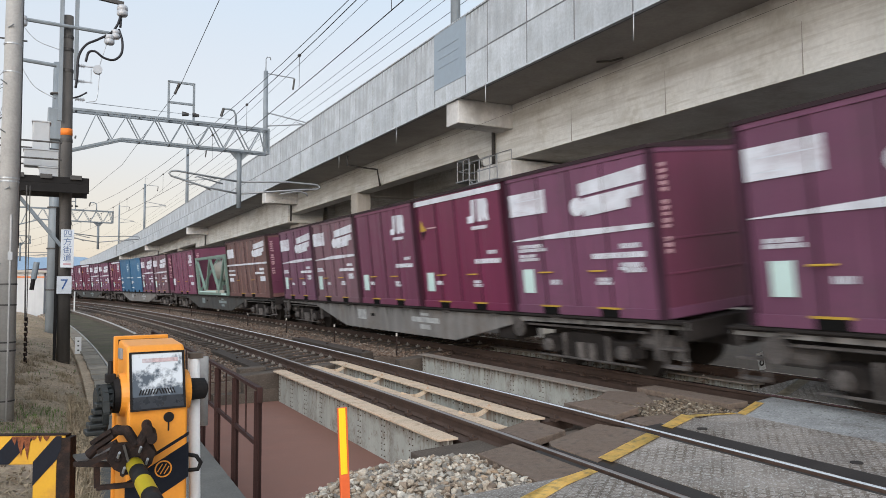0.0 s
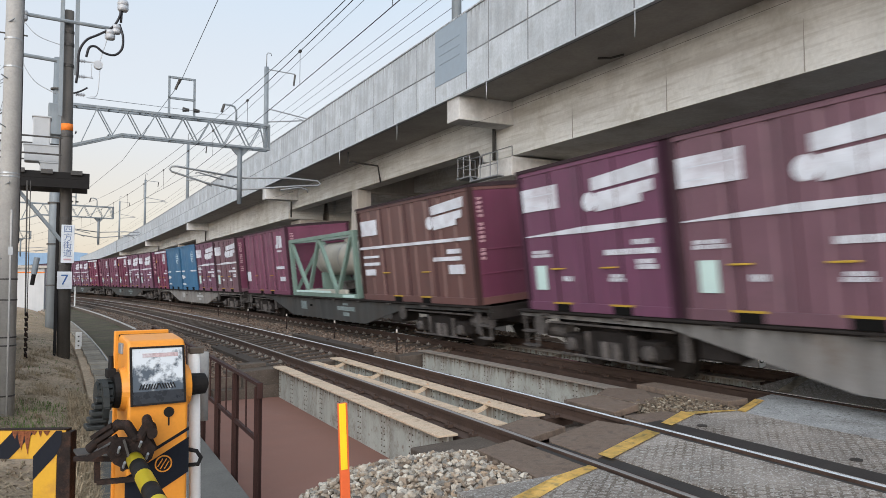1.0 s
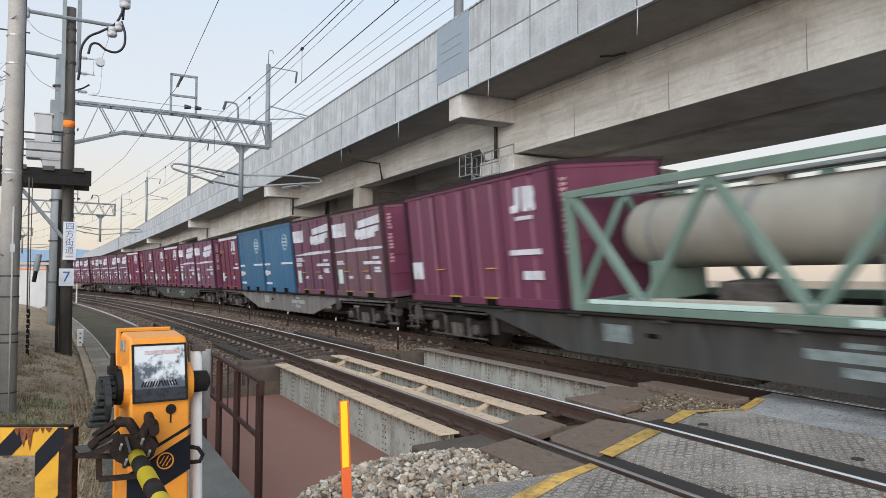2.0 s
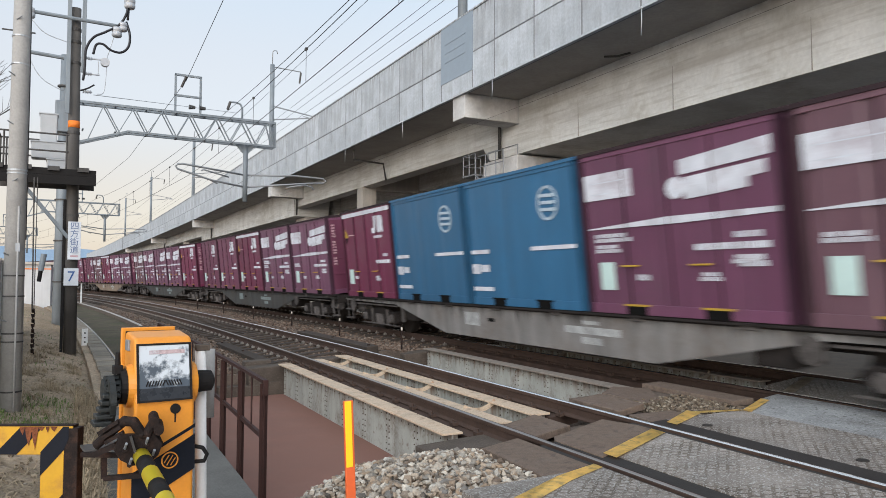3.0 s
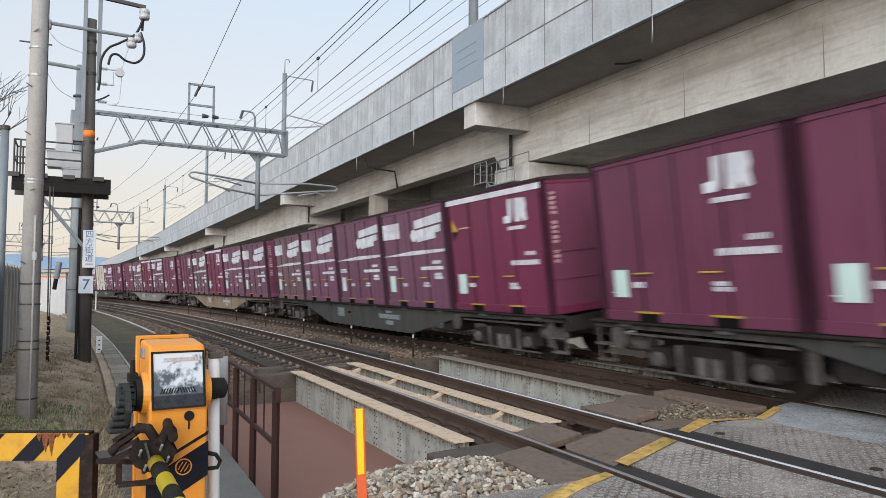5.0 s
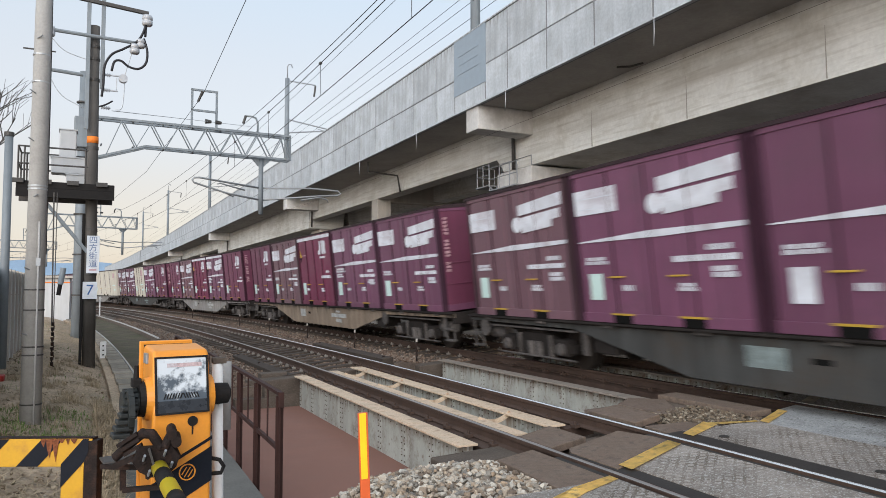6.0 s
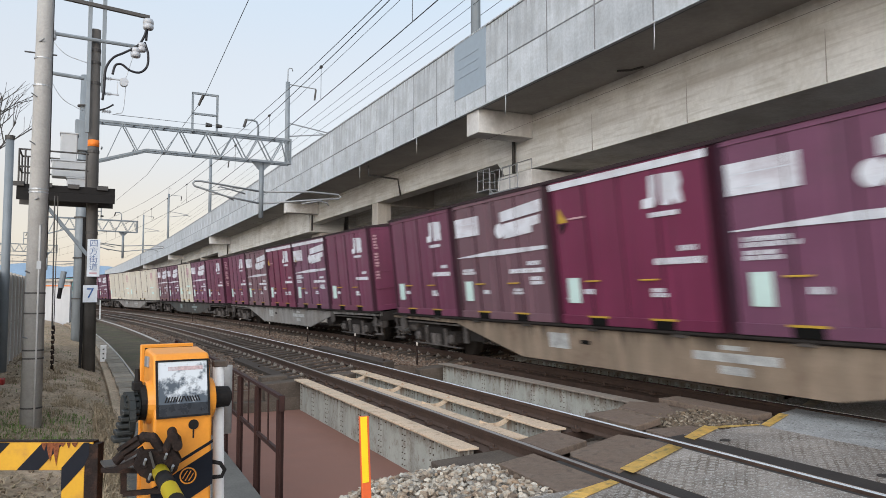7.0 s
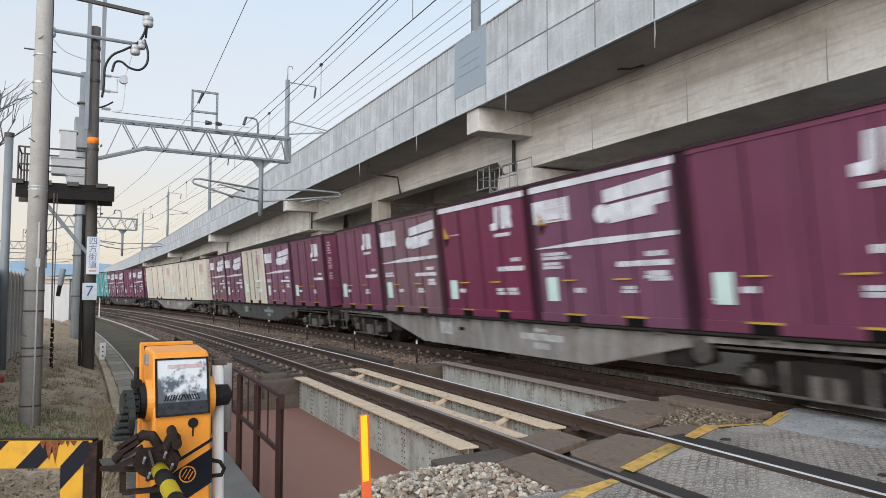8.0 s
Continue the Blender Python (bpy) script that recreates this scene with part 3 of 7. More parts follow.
    tagged(s, "grey concrete footway slab across the channel", "footway", kind="structure")

    # the paved crossing, in strips between the rails
    strips = [(-9.0, -2.0), (-2.0, -0.66), (-0.34, 0.46), (0.86, 1.95), (1.95, 3.24), (3.44, 4.36), (4.56, 6.2), (6.2, 26.0)]
    lines = []
    for i, (a, b) in enumerate(strips):
        n_ = max(2, int((b - a) / 0.6))
        top = [(a + (b - a) * j / n_, plane_z(a + (b - a) * j / n_) - (0.012 if i in (2, 5) else 0.004)) for j in range(n_ + 1)]
        pr = top + [(b, -0.9 if i != 0 else -0.95), (a, -0.9 if i != 0 else -0.95)]
        r = sweep("crossing_strip_%d" % (i + 1), pr, -16.5, (-6.9, -6.25, -5.7, -5.42, -5.42, -4.4, -5.0, -5.0)[i], 0.75, PAVER if i in (1, 2, 3, 5) else ROAD)
        tagged(r, "worn grey crossing paving between the rails" if i in (2, 5) else "worn grey asphalt of the level crossing", "road", kind="structure")
        lines.append((a, b))
    # paving that carries the line up to the far track
    bm = bmesh.new()
    prism(bm, [(-0.65, 0.0), (0.63, 0.0), (0.63, 0.62), (0.15, 0.47), (-0.65, 0.06)], "z", -0.3, 0.0)
    apron = part("crossing_apron", bm, ROAD)
    apron.matrix_basis = trk(-5.5, 2.6, 0.153, 0.9)
    tagged(apron, "worn grey asphalt edge of the level crossing", "road", kind="structure")
    # yellow edge line, laid over the paving
    for a, b, a0, a1, b0, b1, h in ((-2.0, -1.12, -6.95, -6.74, -6.47, -6.30, 0.002), (-1.12, -0.665, -6.47, -6.30, -6.29, -6.17, 0.002), (-0.40, 0.44, -6.15, -5.96, -5.86, -5.67, 0.002),
                                    (0.75, 1.40, -5.70, -5.55, -5.38, -5.18, 0.005), (1.40, 1.95, -5.36, -5.24, -5.47, -5.41, 0.004), (1.95, 2.75, -5.58, -5.46, -5.17, -5.04, 0.005)):
        bm = bmesh.new()
        vs = [bm.verts.new(trk(s_, d_, plane_z(d_) + h).translation) for s_, d_ in ((a0, a), (b0, b), (b1, b), (a1, a))]
        bm.faces.new(vs)
        bmesh.ops.solidify(bm, geom=bm.faces[:], thickness=0.003)
        bmesh.ops.recalc_face_normals(bm, faces=bm.faces)
        y = part("edge_line", bm, YELLOWLINE)
        tagged(y, "worn yellow edge line painted on the crossing", "road marking", kind="structure")


def build_crossing_details():
    bm = bmesh.new()
    vs = [bm.verts.new(trk(s_, d_, plane_z(d_) - 0.008).translation) for s_, d_ in ((-4.95, 3.46), (-4.62, 4.34), (-4.46, 4.34), (-4.78, 3.46))]
    bm.faces.new(vs)
    bmesh.ops.solidify(bm, geom=bm.faces[:], thickness=0.003)
    bmesh.ops.recalc_face_normals(bm, faces=bm.faces)
    tagged(part("edge_line", bm, LINE_WORN), "rubbed pale remains of the yellow edge line", "road marking", kind="structure")
    for s, d in ((-5.85, 1.01), (-7.44, 1.07)):
        h = part("drain_hole", rodded((0, 0, -0.03), (0, 0, 0.004), 0.05, n=18), GROOVE)
        h.matrix_basis = trk(s, d, plane_z(d), 3)
        tagged(h, "round dark hole in the crossing paving", "drain hole", "drain holes")
    m = empty("track_marker", trk(-3.2, 5.15, 0.22) @ pose(0, 0, 0, 0, -14, 0), "small leaning white plate with a black numeral", "marker")
    plate = part("plate", boxed(-0.075, 0.075, -0.012, 0.0, 0.0, 0.29, 0.004), WHITE, m)
    part("stub", boxed(-0.02, 0.02, 0.0, 0.03, -0.25, 0.2, 0.004), RUST, m)
    text("8", 0.25, 0.0, 0.15, -0.014, plate, BLACK)


def build_rails():
    """Two tracks: rails in lengths, sleepers, clips."""
    head = [(-0.032, 0.0), (0.032, 0.0), (0.032, -0.035), (0.009, -0.048), (0.009, -0.125), (0.062, -0.142), (0.062, -0.153),
            (-0.062, -0.153), (-0.062, -0.142), (-0.009, -0.125), (-0.009, -0.048), (-0.032, -0.035)]
    top = [(-0.025, -0.006), (0.025, -0.006), (0.024, 0.0), (0.012, 0.007), (-0.002, 0.009), (-0.014, 0.005), (-0.025, -0.003)]
    for name, d0, z0, lab in (("near_track", 0.0, Z_NEAR, "single track"), ("far_track", D_FAR, Z_FAR, "track")):
        t = empty(name, Matrix.Identity(4), "narrow-gauge railway track with polished rail heads", "railway track", kind="structure")
        for side in (-0.566, 0.566):
            r = sweep("rail", [(a + side, b) for a, b in head], -240, 300, 1.5, RAILSIDE, t, d0, z0, CANT)
            sweep("rail_head", [(a + side, b) for a, b in top], -240, 300, 1.5, RAILDULL if d0 == 0 and side < 0 else RAILTOP, r, d0, z0, CANT, label="polished running surface")
        sl = part("sleeper", boxed(-1.0, 1.0, -0.11, 0.11, -0.30, -0.157, 0.012), SLEEPER, t)
        sl.matrix_basis = trk(4.35, d0, z0, CANT)
        bm = bmesh.new()
        for x in (-0.66, -0.472, 0.472, 0.66):
            box(bm, x - 0.035, x + 0.035, -0.05, 0.05, -0.157, -0.118)
            rod(bm, (x, 0, -0.13), (x, 0, -0.085), 0.014, n=6)
        cl = part("rail_clips", bm, CLIP, t)
        cl.matrix_basis = trk(4.35, d0, z0, CANT)
        grimy_clips = cl.data.copy()
        grimy_clips.materials[0] = RAILSIDE
        for i in range(-14, 0):
            share("rail_clips", cl, t, trk(4.35 + 0.6 * i, d0, z0, CANT)).data = grimy_clips
        for i in range(1, 125):
            share("sleeper", sl, t, trk(4.35 + 0.6 * i, d0, z0, CANT))
            if i < 80:
                share("rail_clips", cl, t, trk(4.35 + 0.6 * i, d0, z0, CANT))
    # dark grooves beside the rails where the crossing is paved
    for d0, z0 in ((0.0, Z_NEAR), (D_FAR, Z_FAR)):
        for a, b in ((-0.66, -0.61), (-0.52, -0.335 if d0 == 0 else -0.455), (0.455, 0.52), (0.61, 0.865 if d0 == 0 else 0.66)):
            if b < 0.7:
                g = sweep("flange_groove", [(a, -0.02), (b, -0.02), (b, -0.2), (a, -0.2)], -16.5, -5.3, 1.0, GROOVE, None, d0, z0, CANT)
            else:
                g = sweep("flange_groove", [(a, plane_z(a) - 0.014), (b, plane_z(b) - 0.002), (b, -0.2), (a, -0.2)], -16.5, -5.42, 1.0, GROOVE)
            tagged(g, "dark flange groove beside the rail", "groove", kind="structure")


def girder_web(d, s0, s1, z0, top=None):
    """One riveted plate girder: web, top flange, bottom flange, stiffeners, rivets. Local x outwards."""
    ln = s1 - s0
    g = empty("plate_girder", trk((s0 + s1) / 2, d, z0, 0), "riveted grey-green plate girder with cream top flange", "bridge girder", "girders over the channel")
    part("web", boxed(-0.008, 0.008, -ln / 2, ln / 2, -0.62, -0.02), GIRDER, g)
    part("top_flange", boxed(-0.13, 0.13, -ln / 2, ln / 2, -0.02, 0.004, 0.003), top or FLANGE, g, "grey-brown top flange" if top else "cream-painted rusting top flange")
    part("bottom_flange", boxed(-0.12, 0.12, -ln / 2, ln / 2, -0.645, -0.622, 0.003), GIRDER, g)
    st = None
    n_ = 8
    for i in range(n_ + 1):
        y = -ln / 2 + 0.06 + (ln - 0.12) * i / n_
        for sx in (1,):
            m = pose(sx * 0.05, y, 0)
            if st is None:
                st = part("stiffener", boxed(-0.04, 0.04, -0.006, 0.006, -0.615, -0.03), GIRDER, g)
                st.matrix_basis = m
            else:
                share("stiffener", st, g, m)
    bm = bmesh.new()
    for i in range(n_ + 1):
        y = -ln / 2 + 0.06 + (ln - 0.12) * i / n_
        for sx in (-1, 1):
            for dy in (-0.045, 0.045):
                for j in range(7):
                    rod(bm, (sx * 0.006, y + dy, -0.09 - 0.08 * j), (sx * 0.02, y + dy, -0.09 - 0.08 * j), 0.011, 0.007, 6)
            if i < n_:
                for jj in range(3):
                    yy = y + (ln - 0.12) / n_ * (0.25 + 0.25 * jj)
                    for dz in (-0.06, -0.11):
                        rod(bm, (sx * 0.006, yy, dz), (sx * 0.02, yy, dz), 0.010, 0.006, 6)
    tagged(part("rivets", bm, RIVET, g, "rows of rust-dark rivet heads"), kind="stuff")
    return g


def build_bridge():
    for d0, z0, ds in ((0.0, -0.10, (-0.93, -0.27, 0.27)), (D_FAR, 0.02, (-1.6, -0.27, 0.27, 0.93))):
        for d in ds:
            zz = 0.05 if d == -1.6 else (Z_NEAR if d0 == 0 else Z_FAR) + d * 0.111 - (0.11 if abs(d) < 0.5 else 0.10)
            girder_web(d0 + d, -3.95, 3.4, zz, FLANGE_FAR if d0 > 0 else None)
        # cross frames with curved gussets between the inner girders
        for i in range(4):
            s = -2.95 + 1.85 * i
            cf = empty("cross_frame", trk(s, d0, (Z_NEAR if d0 == 0 else Z_FAR) - 0.115, CANT), "cream-edged cross frame between girders", "cross frame", "cross frames")
            bm = bmesh.new()
            outline = [(-0.26, -0.42), (0.26, -0.42)] + [(0.26 - 0.52 * k / 12, -0.09 + 0.085 * (abs(k - 6) / 6) ** 2) for k in range(13)]
            prism(bm, outline, "y", -0.006, 0.006)
            part("plate", bm, GIRDER, cf)
            bm = bmesh.new()
            for k in range(12):
                x0, x1 = 0.255 - 0.51 * k / 12, 0.255 - 0.51 * (k + 1) / 12
                a, b = -0.088 + 0.085 * (abs(k - 6) / 6) ** 2, -0.088 + 0.085 * (abs(k - 5) / 6) ** 2
                bar(bm, (x0, 0, a), (x1, 0, b), 0.12, 0.008, (0, 1, 0.001))
            part("edge_angle", bm, FLANGE if d0 == 0 else FLANGE_FAR, cf, "curved edge angle")
        # rail chairs between the girder pairs
        for side in (-0.566, 0.566):
            c = sweep("rail_bearer", [(side - 0.2, -0.165), (side + 0.2, -0.165), (side + 0.2, -0.30), (side - 0.2, -0.30)], -4.0, 3.6, 1.0,
                      RAILSIDE, None, d0, Z_NEAR if d0 == 0 else Z_FAR, CANT)
            tagged(c, "dark steel trough carrying the rail", "rail bearer")
    # blocks at the girder ends
    for s, d, w, l, z, h in ((-4.35, -1.0, 0.9, 0.5, -0.17, 0.5), (3.75, -1.25, 0.75, 0.5, -0.2, 0.55), (3.75, 0.05, 0.8, 0.45, -0.1, 0.4), (3.75, 2.3, 1.0, 0.5, -0.05, 0.5),
                             (-3.3, 2.75, 0.9, 0.5, -0.03, 0.5)):
        b = part("bridge_block", boxed(-w / 2, w / 2, -l / 2, l / 2, -h, 0, 0.02), BLOCK)
        b.matrix_basis = trk(s, d, z, 3)
        tagged(b, "dark weathered concrete block at the girder end", "concrete block", "blocks at girder ends")
    # dark slabs before the paved crossing: outlines as (offset, station)
    for z, cant, outline in ((0.058, CANT, [(-0.46, -6.02), (0.46, -5.70), (0.46, -5.46), (0.36, -5.0), (-0.40, -5.18), (-0.46, -5.3)]),
                             (-0.005, CANT, [(-0.50, -4.86), (0.12, -4.76), (0.12, -4.05), (-0.50, -4.22)]),
                             (0.058, CANT, [(-1.16, -6.42), (-0.68, -6.24), (-0.68, -4.95), (-1.12, -5.0)]),
                             (0.05, CANT, [(0.72, -4.86), (1.14, -4.78), (1.14, -3.98), (0.72, -4.02)]),
                             (0.118, 1, [(0.70, -5.6), (1.35, -5.55), (1.32, -5.02), (0.74, -4.98)]),
                             (0.158, 2, [(2.34, -5.0), (2.68, -5.0), (2.68, -3.4), (2.34, -3.4)]),
                             (0.10, 2, [(1.53, -4.45), (1.85, -4.3), (2.3, -3.6), (2.0, -3.2), (1.56, -3.5)])):
        md, ms = sum(q[0] for q in outline) / len(outline), sum(q[1] for q in outline) / len(outline)
        bm = bmesh.new()
        prism(bm, [(a - md, b - ms) for a, b in outline], "z", -0.075, 0.0)
        bmesh.ops.bevel(bm, geom=bm.edges[:], offset=0.006, segments=1, affect="EDGES")
        b = part("crossing_slab", bm, DECKPLATE)
        top = z + (md * math.tan(radians(CANT)) if cant == CANT else 0)
        b.matrix_basis = trk(ms, md, top, cant)
        tagged(b, "rust-stained dark crossing slab beside the rail", "crossing slab", "crossing slabs")


def build_baulks():
    """Dark timbers lying in the ballast, and the stacked blocks at the bridge end."""
    for s0, s1, d, z, w in ((3.9, 9.4, BAULK_D[0], -0.17, 0.24), (3.7, 9.0, BAULK_D[1], 0.11, 0.26)):
        b = empty("timber_baulk", trk((s0 + s1) / 2, d, z, CANT), "long dark timber baulk lying beside the rail", "timber", "timber baulks")
        part("beam", boxed(-w / 2, w / 2, -(s1 - s0) / 2, (s1 - s0) / 2, -0.16, 0.0, 0.012), SLEEPER, b)
        for y in (-(s1 - s0) / 2 + 0.25, 0.0, (s1 - s0) / 2 - 0.25):
            part("bolt_head", rodded((0, y, 0.0), (0, y, 0.025), 0.03, n=6), RUST, b)
    for s, d, z, w, l in ((4.1, -1.32, -0.12, 0.55, 0.32), (4.05, -1.62, -0.24, 0.5, 0.36)):
        b = part("bridge_block", boxed(-w / 2, w / 2, -l / 2, l / 2, -0.22, 0, 0.015), BLOCK)
        b.matrix_basis = trk(s, d, z, 2)
        tagged(b, "dark weathered block stacked at the bridge end", "concrete block", "blocks at girder ends")


def stones(name, places, size, mat, label, seed):
    """Loose stones as one sheet of rubble: each an uneven little solid."""
    rng = random.Random(seed)
    base = [(1, 0, 0), (-1, 0, 0), (0, 1, 0), (0, -1, 0), (0, 0, 1), (0, 0, -1)]
    c = 0.5
    base += [(a * c, b * c, e * c) for a in (-1, 1) for b in (-1, 1) for e in (-1, 1)]
    tmp = bmesh.new()
    for p in base:
        tmp.verts.new(p)
    bmesh.ops.convex_hull(tmp, input=tmp.verts[:])
    tmp.verts.index_update()
    faces = [[v.index for v in f.verts] for f in tmp.faces]
    tmp.free()
    verts, fs = [], []
    for p in places:
        r = size * rng.uniform(0.55, 1.3)
        sx, sy, sz = r * rng.uniform(0.7, 1.25), r * rng.uniform(0.7, 1.25), r * rng.uniform(0.5, 0.85)
        rot = Euler((rng.uniform(-0.6, 0.6), rng.uniform(-0.6, 0.6), rng.uniform(0, 6.28))).to_matrix()
        k = len(verts)
        for b in base:
            j = rng.uniform(0.6, 1.3)
            v = rot @ Vector((b[0] * sx * j, b[1] * sy * j, b[2] * sz * j))
            verts.append((p[0] + v.x, p[1] + v.y, p[2] + v.z))
        fs += [[i + k for i in f] for f in faces]
    me = bpy.data.meshes.new(name)
    me.from_pydata(verts, [], fs)
    me.materials.append(mat)
    return tagged(new(name, me), label, "gravel", kind="stuff")


def build_ballast():
    rng = random.Random(8)
    # the fresh heap beside the footway
    heap = []
    for i in range(8200):
        s, d = rng.uniform(-7.6, -4.5), rng.uniform(-3.0, -0.75)
        top = -0.1 + 0.03 * math.sin(3 * d) - 0.45 * max(0, -2.25 - d) ** 1.3 - 0.25 * max(0, s + 4.95)
        top = min(top, -0.08) - (0.05 if s < -6.6 else 0)
        if s < -6.3 and d > -1.9 + (s + 6.3) * -0.2:
            continue
        heap.append((*trk(s, d).translation.xy, top - rng.uniform(0, 0.09)))
    stones("ballast_heap", heap, 0.036, BALLAST_NEW, "heap of fresh grey and tan ballast stones", 5)
    bm = bmesh.new()
    prof = [(-3.0, -0.75), (-2.6, -0.42), (-2.25, -0.21), (-1.6, -0.19), (-0.8, -0.19), (-0.8, -0.9), (-3.0, -0.9)]
    h = sweep("heap_core", prof, -7.7, -4.6, 0.5, BALLAST_BASE)
    tagged(h, "packed gravel under the fresh ballast heap", "gravel", kind="structure")
    # old ballast over the bed
    old = []
    for i in range(26000):
        s = 3.9 + 38 * rng.random() ** 1.8
        d = rng.uniform(-2.7, 6.2)
        z = float(np.interp(d, [-2.9, -2.25, -1.6, 1.5, 2.15, 2.6, 5.6, 6.3], [-0.62, -0.37, -0.34, 0.005, -0.09, -0.135, 0.195, 0.16]))
        old.append((*trk(s, d).translation.xy, z + rng.uniform(-0.01, 0.03)))
    fresh = []
    for i in range(2200):
        s, d = rng.uniform(-5.45, -4.0), rng.uniform(1.25, 2.34)
        if s < -5.0 - 0.45 * rng.random() or s > -4.35 + 0.2 * (d - 1.3) + 0.15 * rng.random():
            continue
        fresh.append((*trk(s, d).translation.xy, 0.03 + 0.03 * d + rng.uniform(-0.03, 0.015)))
    stones("gravel_patch", fresh, 0.026, BALLAST_TAN, "tan loose gravel between the two tracks", 9)
    g = sweep("gravel_base", [(1.1, -0.6), (2.6, -0.6), (2.45, 0.08), (1.1, 0.03)], -5.4, -3.4, 0.5, BALLAST_BASE)
    tagged(g, "packed gravel between the tracks", "gravel", kind="structure")
    stones("ballast", old, 0.036, BALLAST, "old rust-brown ballast stones around the sleepers", 6)


# ---------------------------------------------------------------- the freight train
def paint(name, color, **kw):
    return material(name, color, 0.48, vary=0.07, scale=1.3, fine=40, bump=0.03, streak=0.12, random_tone=0.12,
                    stain=tuple(c * 0.55 + 0.02 for c in color), stain_amount=kw.pop("dirt", 0.35), stain_scale=1.1, **kw)


MAROON = paint("maroon_paint", (0.133, 0.033, 0.073))
PURPLE = paint("faded_purple_paint", (0.142, 0.052, 0.100), dirt=0.6)
GREYED = paint("weathered_grey_maroon_paint", (0.150, 0.078, 0.102), dirt=0.6)
CRIMSON = paint("fresh_crimson_paint", (0.138, 0.018, 0.057), dirt=0.15)
BROWNRED = paint("brown_maroon_paint", (0.125, 0.060, 0.056), dirt=0.55)
END_RED = paint("end_wall_maroon_paint", (0.124, 0.033, 0.066), dirt=0.45)
BLUE = paint("blue_container_paint", (0.025, 0.115, 0.23), dirt=0.2)
PALE = paint("off_white_container_paint", (0.56, 0.53, 0.46), dirt=0.25)
TEAL = paint("teal_container_paint", (0.10, 0.34, 0.36), dirt=0.2)
TANKGREEN = paint("pale_green_frame_paint", (0.15, 0.225, 0.195), dirt=0.4)
TANKSKIN = paint("cream_tank_skin", (0.38, 0.365, 0.32), dirt=0.3)
ROOF = material("dark_container_roof", (0.03, 0.018, 0.022), 0.7, vary=0.2)
SEAM = material("dark_door_seam", (0.03, 0.012, 0.018), 0.8, vary=0.1)
MARK_BLUE = material("bluish_white_marking", (0.38, 0.48, 0.56), 0.6, vary=0.2, scale=5)
POCKET = material("black_pocket_hollow", (0.008, 0.008, 0.008), 0.9, vary=0.1, spec=0.1)
SILL_MK = material("dirty_sill_writing", (0.36, 0.375, 0.38), 0.6, vary=0.3, scale=7, stain=(0.16, 0.15, 0.14), stain_amount=0.7, stain_scale=4)
MARK_TEAL = material("pale_teal_label", (0.50, 0.66, 0.64), 0.5, vary=0.08)
MARK_PINK = material("faded_pink_label", (0.46, 0.30, 0.33), 0.5, vary=0.12)
MARK_FAINT = material("faint_grey_writing", (0.19, 0.235, 0.24), 0.6, vary=0.35, scale=9, stain=(0.07, 0.08, 0.08), stain_amount=0.7, stain_scale=5)
POSTER_INK = material("faded_poster_ink", (0.54, 0.58, 0.645), 0.6, vary=0.15)
HANDLE_Y = material("yellow_handle", (0.46, 0.30, 0.045), 0.6, vary=0.25, stain=(0.1, 0.07, 0.04), stain_amount=0.7, stain_scale=4)
SILL_GREY = material("grey_wagon_sill", (0.215, 0.21, 0.205), 0.65, vary=0.15, scale=1.5, fine=40, streak=0.25, random_tone=0.2,
                     stain=(0.13, 0.1, 0.08), stain_amount=0.6, stain_scale=1.2)
SILL_DARK = material("dark_grey_wagon_sill", (0.058, 0.06, 0.06), 0.65, vary=0.15, scale=1.5, fine=40, streak=0.25,
                     stain=(0.06, 0.045, 0.035), stain_amount=0.6, stain_scale=1.2)
SILL_TAN = material("dusty_tan_wagon_sill", (0.24, 0.19, 0.145), 0.7, vary=0.15, scale=1.5, fine=40, streak=0.25,
                    stain=(0.12, 0.08, 0.06), stain_amount=0.6, stain_scale=1.2)
for sill_mat in (SILL_GREY, SILL_DARK, SILL_TAN):
    add_drips(sill_mat, 1.02, 0.55, (0.02, 0.018, 0.016))
BOGIE = material("grimy_bogie_iron", (0.024, 0.021, 0.020), 0.85, 0.0, vary=0.3, scale=5, bump=0.2, spec=0.2)
BOGIE_GR = material("dusty_grey_fitting", (0.088, 0.080, 0.077), 0.75, vary=0.5, scale=5, stain=(0.02, 0.018, 0.016), stain_amount=0.8, stain_scale=3)
WHEEL = material("worn_wheel_steel", (0.03, 0.025, 0.022), 0.7, 0.2, vary=0.2)

# Darker post paint that stands for the shade in the gaps between containers.
def gap_shaded(m, k=0.32):
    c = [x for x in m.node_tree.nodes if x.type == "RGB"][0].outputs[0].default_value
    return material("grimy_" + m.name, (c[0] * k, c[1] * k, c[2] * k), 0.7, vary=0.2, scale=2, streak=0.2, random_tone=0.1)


POSTS = {m.name: gap_shaded(m) for m in (MAROON, PURPLE, GREYED, CRIMSON, BROWNRED)}
POSTS[BLUE.name] = gap_shaded(BLUE, 0.7)
LEN12, WIDE, TALL = 3.715, 2.45, 2.5


def plates(bm, rects, x=-WIDE / 2, t=0.004):
    """Thin painted plates on the side at x: (y0, y1, z0, z1)."""
    for y0, y1, z0, z1 in rects:
        box(bm, x - t, x + 0.002, y0, y1, z0, z1)
    return bm


def slanted(bm, pts, x=-WIDE / 2, t=0.004):
    prism(bm, pts, "x", x - t, x + 0.002)
    return bm


